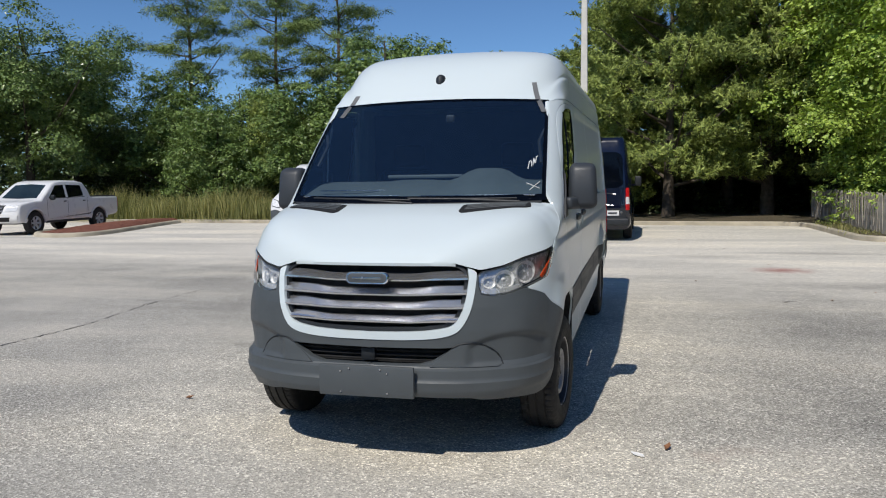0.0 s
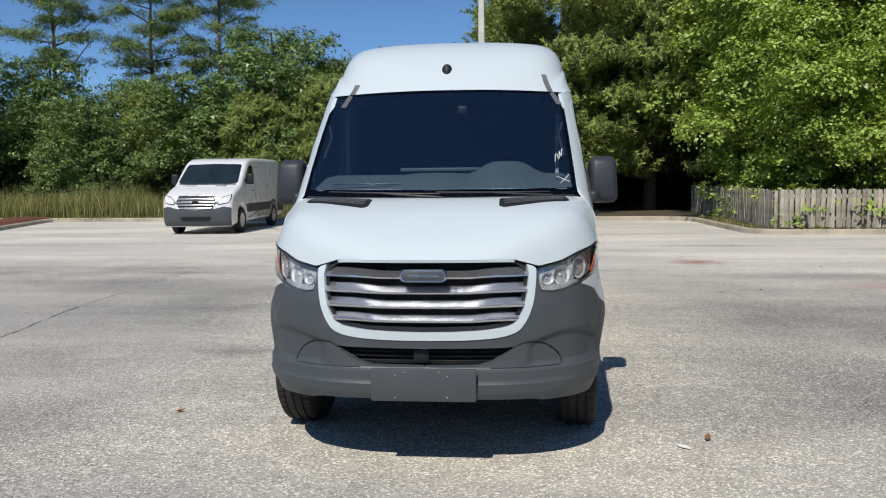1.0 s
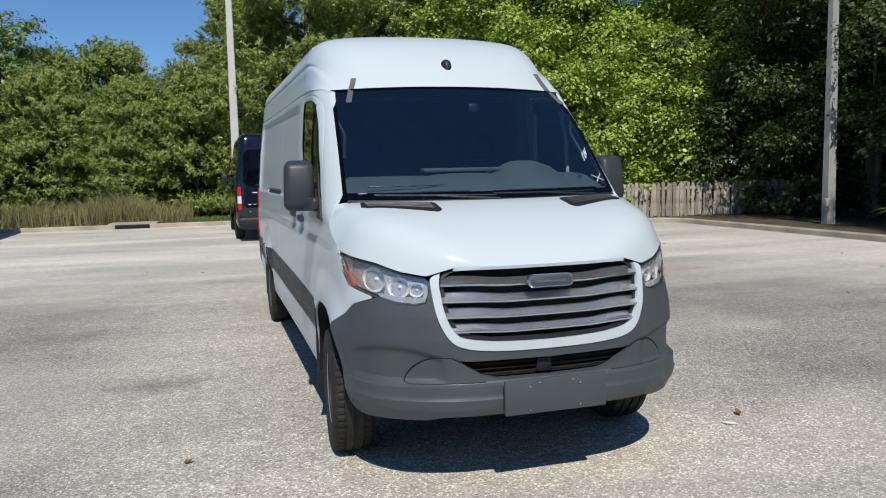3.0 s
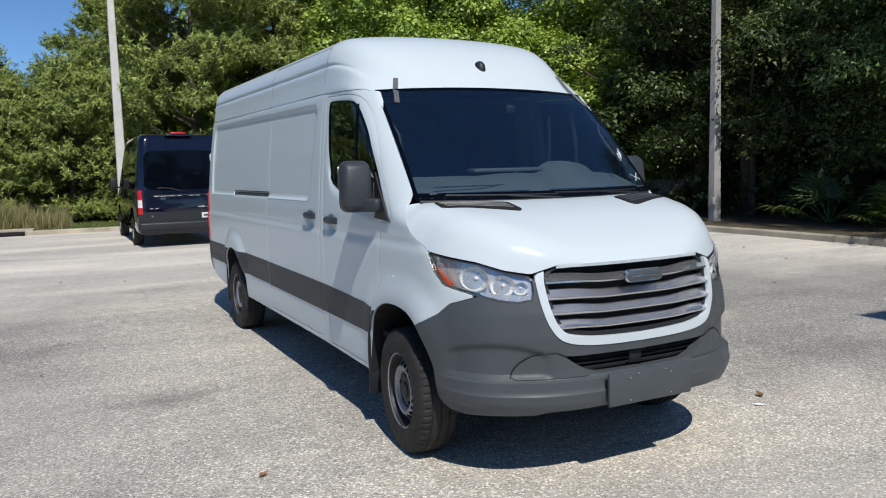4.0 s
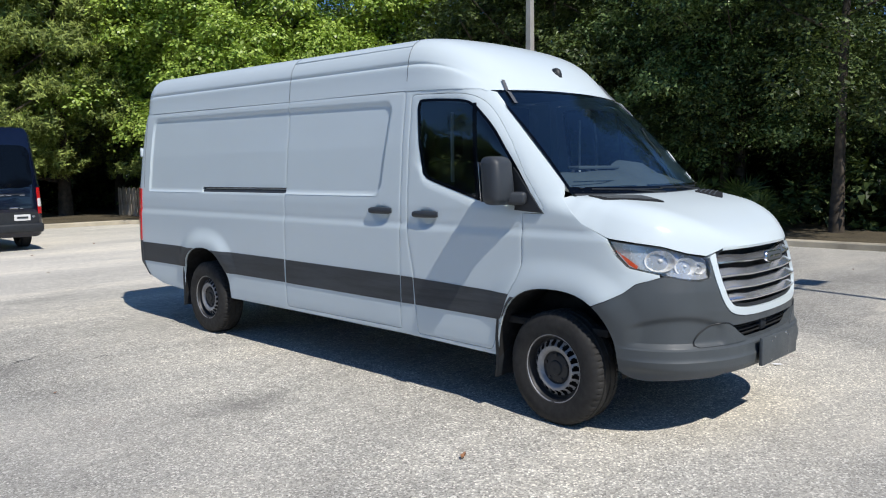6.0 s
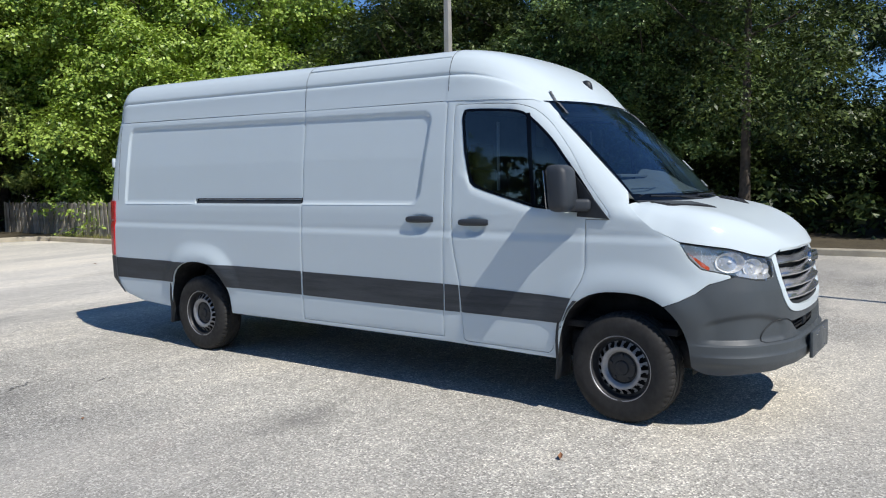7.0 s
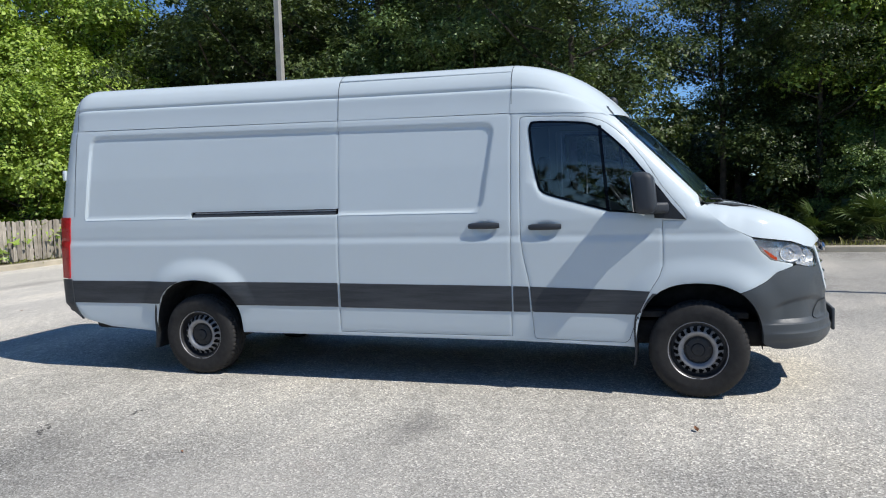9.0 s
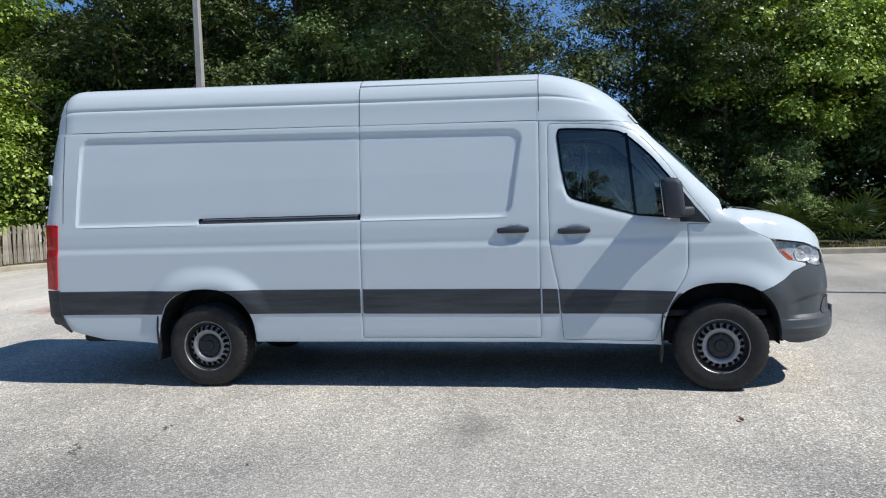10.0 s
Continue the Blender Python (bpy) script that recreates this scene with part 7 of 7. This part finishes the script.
def blades(name, label, spots, count, tall, wide, material, seed, lean=0.25, kind="stuff"):
    """Upright tapered grass blades over boxes (x0, x1, y0, y1)."""
    r = np.random.default_rng(seed)
    area = np.array([(b - a) * (d - c) for a, b, c, d in spots])
    pick = r.choice(len(spots), count, p=area / area.sum())
    s = np.array(spots)[pick]
    clump = r.normal(0, 0.10, (count, 2))
    p = np.stack([s[:, 0] + (s[:, 1] - s[:, 0]) * r.random(count), s[:, 2] + (s[:, 3] - s[:, 2]) * r.random(count)], -1)
    p = np.round(p * 3) / 3 * 0.55 + p * 0.45 + clump
    tuft = np.sin(p[:, 0] * 5.3 + 2.1 * np.sin(p[:, 1] * 3.7)) * np.sin(p[:, 1] * 4.9 + 1.3 * np.sin(p[:, 0] * 2.9))
    h = r.uniform(*tall, count) * (0.72 + 0.30 * np.sin(p[:, 0] * 1.7) * np.sin(p[:, 0] * 0.6 + 1) + 0.28 * tuft)
    a = r.random(count) * 2 * math.pi
    l = r.normal(0, lean, (count, 2)) * h[:, None]
    v = np.zeros((count, 5, 3))
    w = np.stack([np.cos(a), np.sin(a)], -1) * (wide * r.uniform(0.6, 1.4, count))[:, None]
    v[:, 0, :2], v[:, 1, :2] = p - w, p + w
    v[:, 2, :2], v[:, 3, :2] = p + w * 0.7 + l * 0.35, p - w * 0.7 + l * 0.35
    v[:, 4, :2] = p + l
    v[:, :2, 2] = 0.08
    v[:, 2:4, 2] = 0.08 + h[:, None] * 0.6
    v[:, 4, 2] = 0.08 + h
    base_i = np.arange(count)[:, None] * 5
    quads = base_i + np.array([0, 1, 2, 3])
    tris = base_i + np.array([3, 2, 4])
    me = bpy.data.meshes.new(name)
    me.from_pydata(v.reshape(-1, 3).tolist(), [], quads.tolist() + tris.tolist())
    me.materials.append(material)
    return tagged(part(name, me), label, "grass", kind=kind)


blades("tall_grass", "tall yellow-green marsh grass behind the kerb", [(-22, -8.5, 23.6, 27.2)], 17000, (0.65, 1.45), 0.013, REEDS, 61, 0.2)
blades("dry_weeds", "dry brown weeds and low scrub behind the kerb", [(-9.0, -2.2, 23.5, 26.6)], 12000, (0.45, 1.15), 0.010, BROWNWEED, 62, 0.3)
LAWN = foliage("short_green_grass", (0.06, 0.10, 0.025), (0.15, 0.22, 0.055), (0.30, 0.36, 0.12), gloss=0.6, through=0.3)
blades("lawn", "short green grass between kerb and trees", [(-3.6, 0.4, 23.0, 26.4)], 9000, (0.05, 0.16), 0.009, LAWN, 64, 0.5)
blades("verge_grass", "short ragged grass along the kerb", [(-22, -2.5, 23.05, 23.7), (11.6, 12.3, -12, -1.0), (6.7, 7.3, 16.5, 22), (7.2, 11.5, 15.65, 16.1)], 4500, (0.05, 0.22), 0.008, REEDS, 63, 0.5)


def palmetto(seed):
    """A low palm: stalks that end in pleated fans of stiff pointed leaflets."""
    r = random.Random(seed)
    fans, stalks = [], []
    for k in range(20):
        a, e = r.uniform(0, 2 * math.pi), r.uniform(0.25, 1.25)
        way = Vector((math.cos(a) * math.cos(e), math.sin(a) * math.cos(e), math.sin(e)))
        tip = way * r.uniform(0.55, 1.05)
        stalks.append(tube([(0, 0, 0.05), tuple(tip * 0.6 + Vector((0, 0, 0.06))), tuple(tip)], [0.014, 0.010, 0.008], 5))
        side = way.cross(Vector((0, 0, 1))).normalized()
        up = side.cross(way).normalized()
        v, f = [], []
        for j in range(15):
            b = radians(-105 + 15 * j)
            d = (way * math.cos(b) + side * math.sin(b)).normalized()
            n_ = up * 0.12
            l = r.uniform(0.42, 0.62)
            s_ = d.cross(up).normalized()
            o = len(v)
            v += [tip, tip + d * l * 0.5 + s_ * 0.026 + n_ * 0.3, tip + d * l - up * r.uniform(0.02, 0.16), tip + d * l * 0.5 - s_ * 0.026 + n_ * 0.3]
            f.append((o, o + 1, o + 2, o + 3))
        fans.append((v, f))
    return stalks, fans


PALM_MESHES = []
for seed in (1, 2):
    st, fa = palmetto(seed)
    PALM_MESHES.append(([mesh_of("palm_stalk", *q, PALMLEAF) for q in st], [mesh_of("palm_fan", *q, PALMLEAF, smooth=False) for q in fa]))
for k, (x, y, s) in enumerate(((13.6, 6.3, 0.95), (13.2, 4.6, 0.85), (14.2, 5.3, 1.0), (13.2, -4.3, 1.0), (12.8, -5.6, 0.9), (14.0, -6.3, 1.15), (13.6, -3.0, 0.8), (13.8, 8.2, 1.2))):
    p = thing("palmetto", "low palmetto with pleated green fan leaves", "palm", pose(x, y, 0.08, 0, 0, 67 * k) @ Matrix.Diagonal((s, s, s, 1)), "palmettos at the forest edge")
    for stalk_mesh, fan_mesh in zip(*PALM_MESHES[k % 2]):
        part("fan", fan_mesh, part("stalk", stalk_mesh, p))

# litter on the asphalt
def dead_leaf(x, y, s, turn, label, material, curl=0.35):
    pts = [(-0.5, 0, 0.1), (-0.2, 0.22, 0.3), (0.15, 0.2, 0.25), (0.5, 0.03, 0.4), (0.1, -0.2, 0.3), (-0.25, -0.2, 0.25), (0, 0, 0.02)]
    v = [(a * s, b * s, c * s * curl + 0.003) for a, b, c in pts]
    v += [(a, b, c + 0.0025) for a, b, c in v]
    f = [(i, (i + 1) % 6, 6) for i in range(6)] + [(7 + (i + 1) % 6, 7 + i, 13) for i in range(6)] + [(i, (i + 1) % 6, 7 + (i + 1) % 6, 7 + i) for i in range(6)]
    o = part("fallen_leaf" if material is DEADLEAF else "paper_scrap", mesh_of("litter", v, f, material))
    o.matrix_basis = pose(x, y, 0.002, 0, 0, turn)
    tagged(o, label, "leaf" if material is DEADLEAF else "scrap", "litter on the asphalt")


dead_leaf(-1.78, 0.03, 0.065, 20, "curled brown dead leaf on the asphalt", DEADLEAF, 0.9)
dead_leaf(1.614, -0.326, 0.08, 70, "curled brown dead leaf on the asphalt", DEADLEAF, 0.8)
dead_leaf(1.444, -0.47, 0.10, 140, "flat white paper scrap on the asphalt", PAPER, 0.15)
r_l = random.Random(17)
for k in range(34):
    x, y = r_l.uniform(-6, 10), r_l.uniform(-2.5, 20)
    if abs(x) < 1.3 and -1.2 < y < 6.2:
        continue
    dead_leaf(x, y, r_l.uniform(0.03, 0.075), r_l.uniform(0, 360), "small brown dead leaf on the asphalt", DEADLEAF, r_l.uniform(0.2, 0.9))


def crack(pts, w, seed):
    r = random.Random(seed)
    line = spline(pts, 14)
    v = []
    for k, (x, y) in enumerate(line):
        a, b = line[max(k - 1, 0)], line[min(k + 1, len(line) - 1)]
        d = (b - a) / max(np.linalg.norm(b - a), 1e-6)
        ww = w * max(0.05, r.uniform(-0.5, 1.3))
        j = r.gauss(0, 0.012)
        v += [(x - d[1] * (ww + j), y + d[0] * (ww + j), 0.0035), (x + d[1] * (ww - j), y - d[0] * (ww - j), 0.0035)]
    o = part("asphalt_crack", mesh_of("asphalt_crack", v, [(2 * k, 2 * k + 1, 2 * k + 3, 2 * k + 2) for k in range(len(line) - 1)], CRACK, smooth=False))
    tagged(o, "dark ragged crack in the asphalt", "crack", kind="structure")


crack([(-4.95, -0.6), (-4.80, 0.4), (-4.76, 1.34), (-4.69, 2.43), (-4.84, 3.4), (-4.95, 4.49), (-4.97, 5.5), (-4.99, 6.42), (-5.05, 8.6)], 0.012, 2)
crack([(-4.86, -0.2), (-4.73, 1.6), (-4.76, 2.9), (-4.97, 4.2)], 0.006, 6)
crack([(-2.78, 4.38), (-2.70, 4.47), (-2.63, 4.44), (-2.55, 4.53)], 0.013, 3)
crack([(-2.22, 4.05), (-2.14, 4.09), (-2.05, 4.06)], 0.014, 4)
crack([(3.20, 5.55), (3.28, 5.62), (3.36, 5.66)], 0.02, 5)
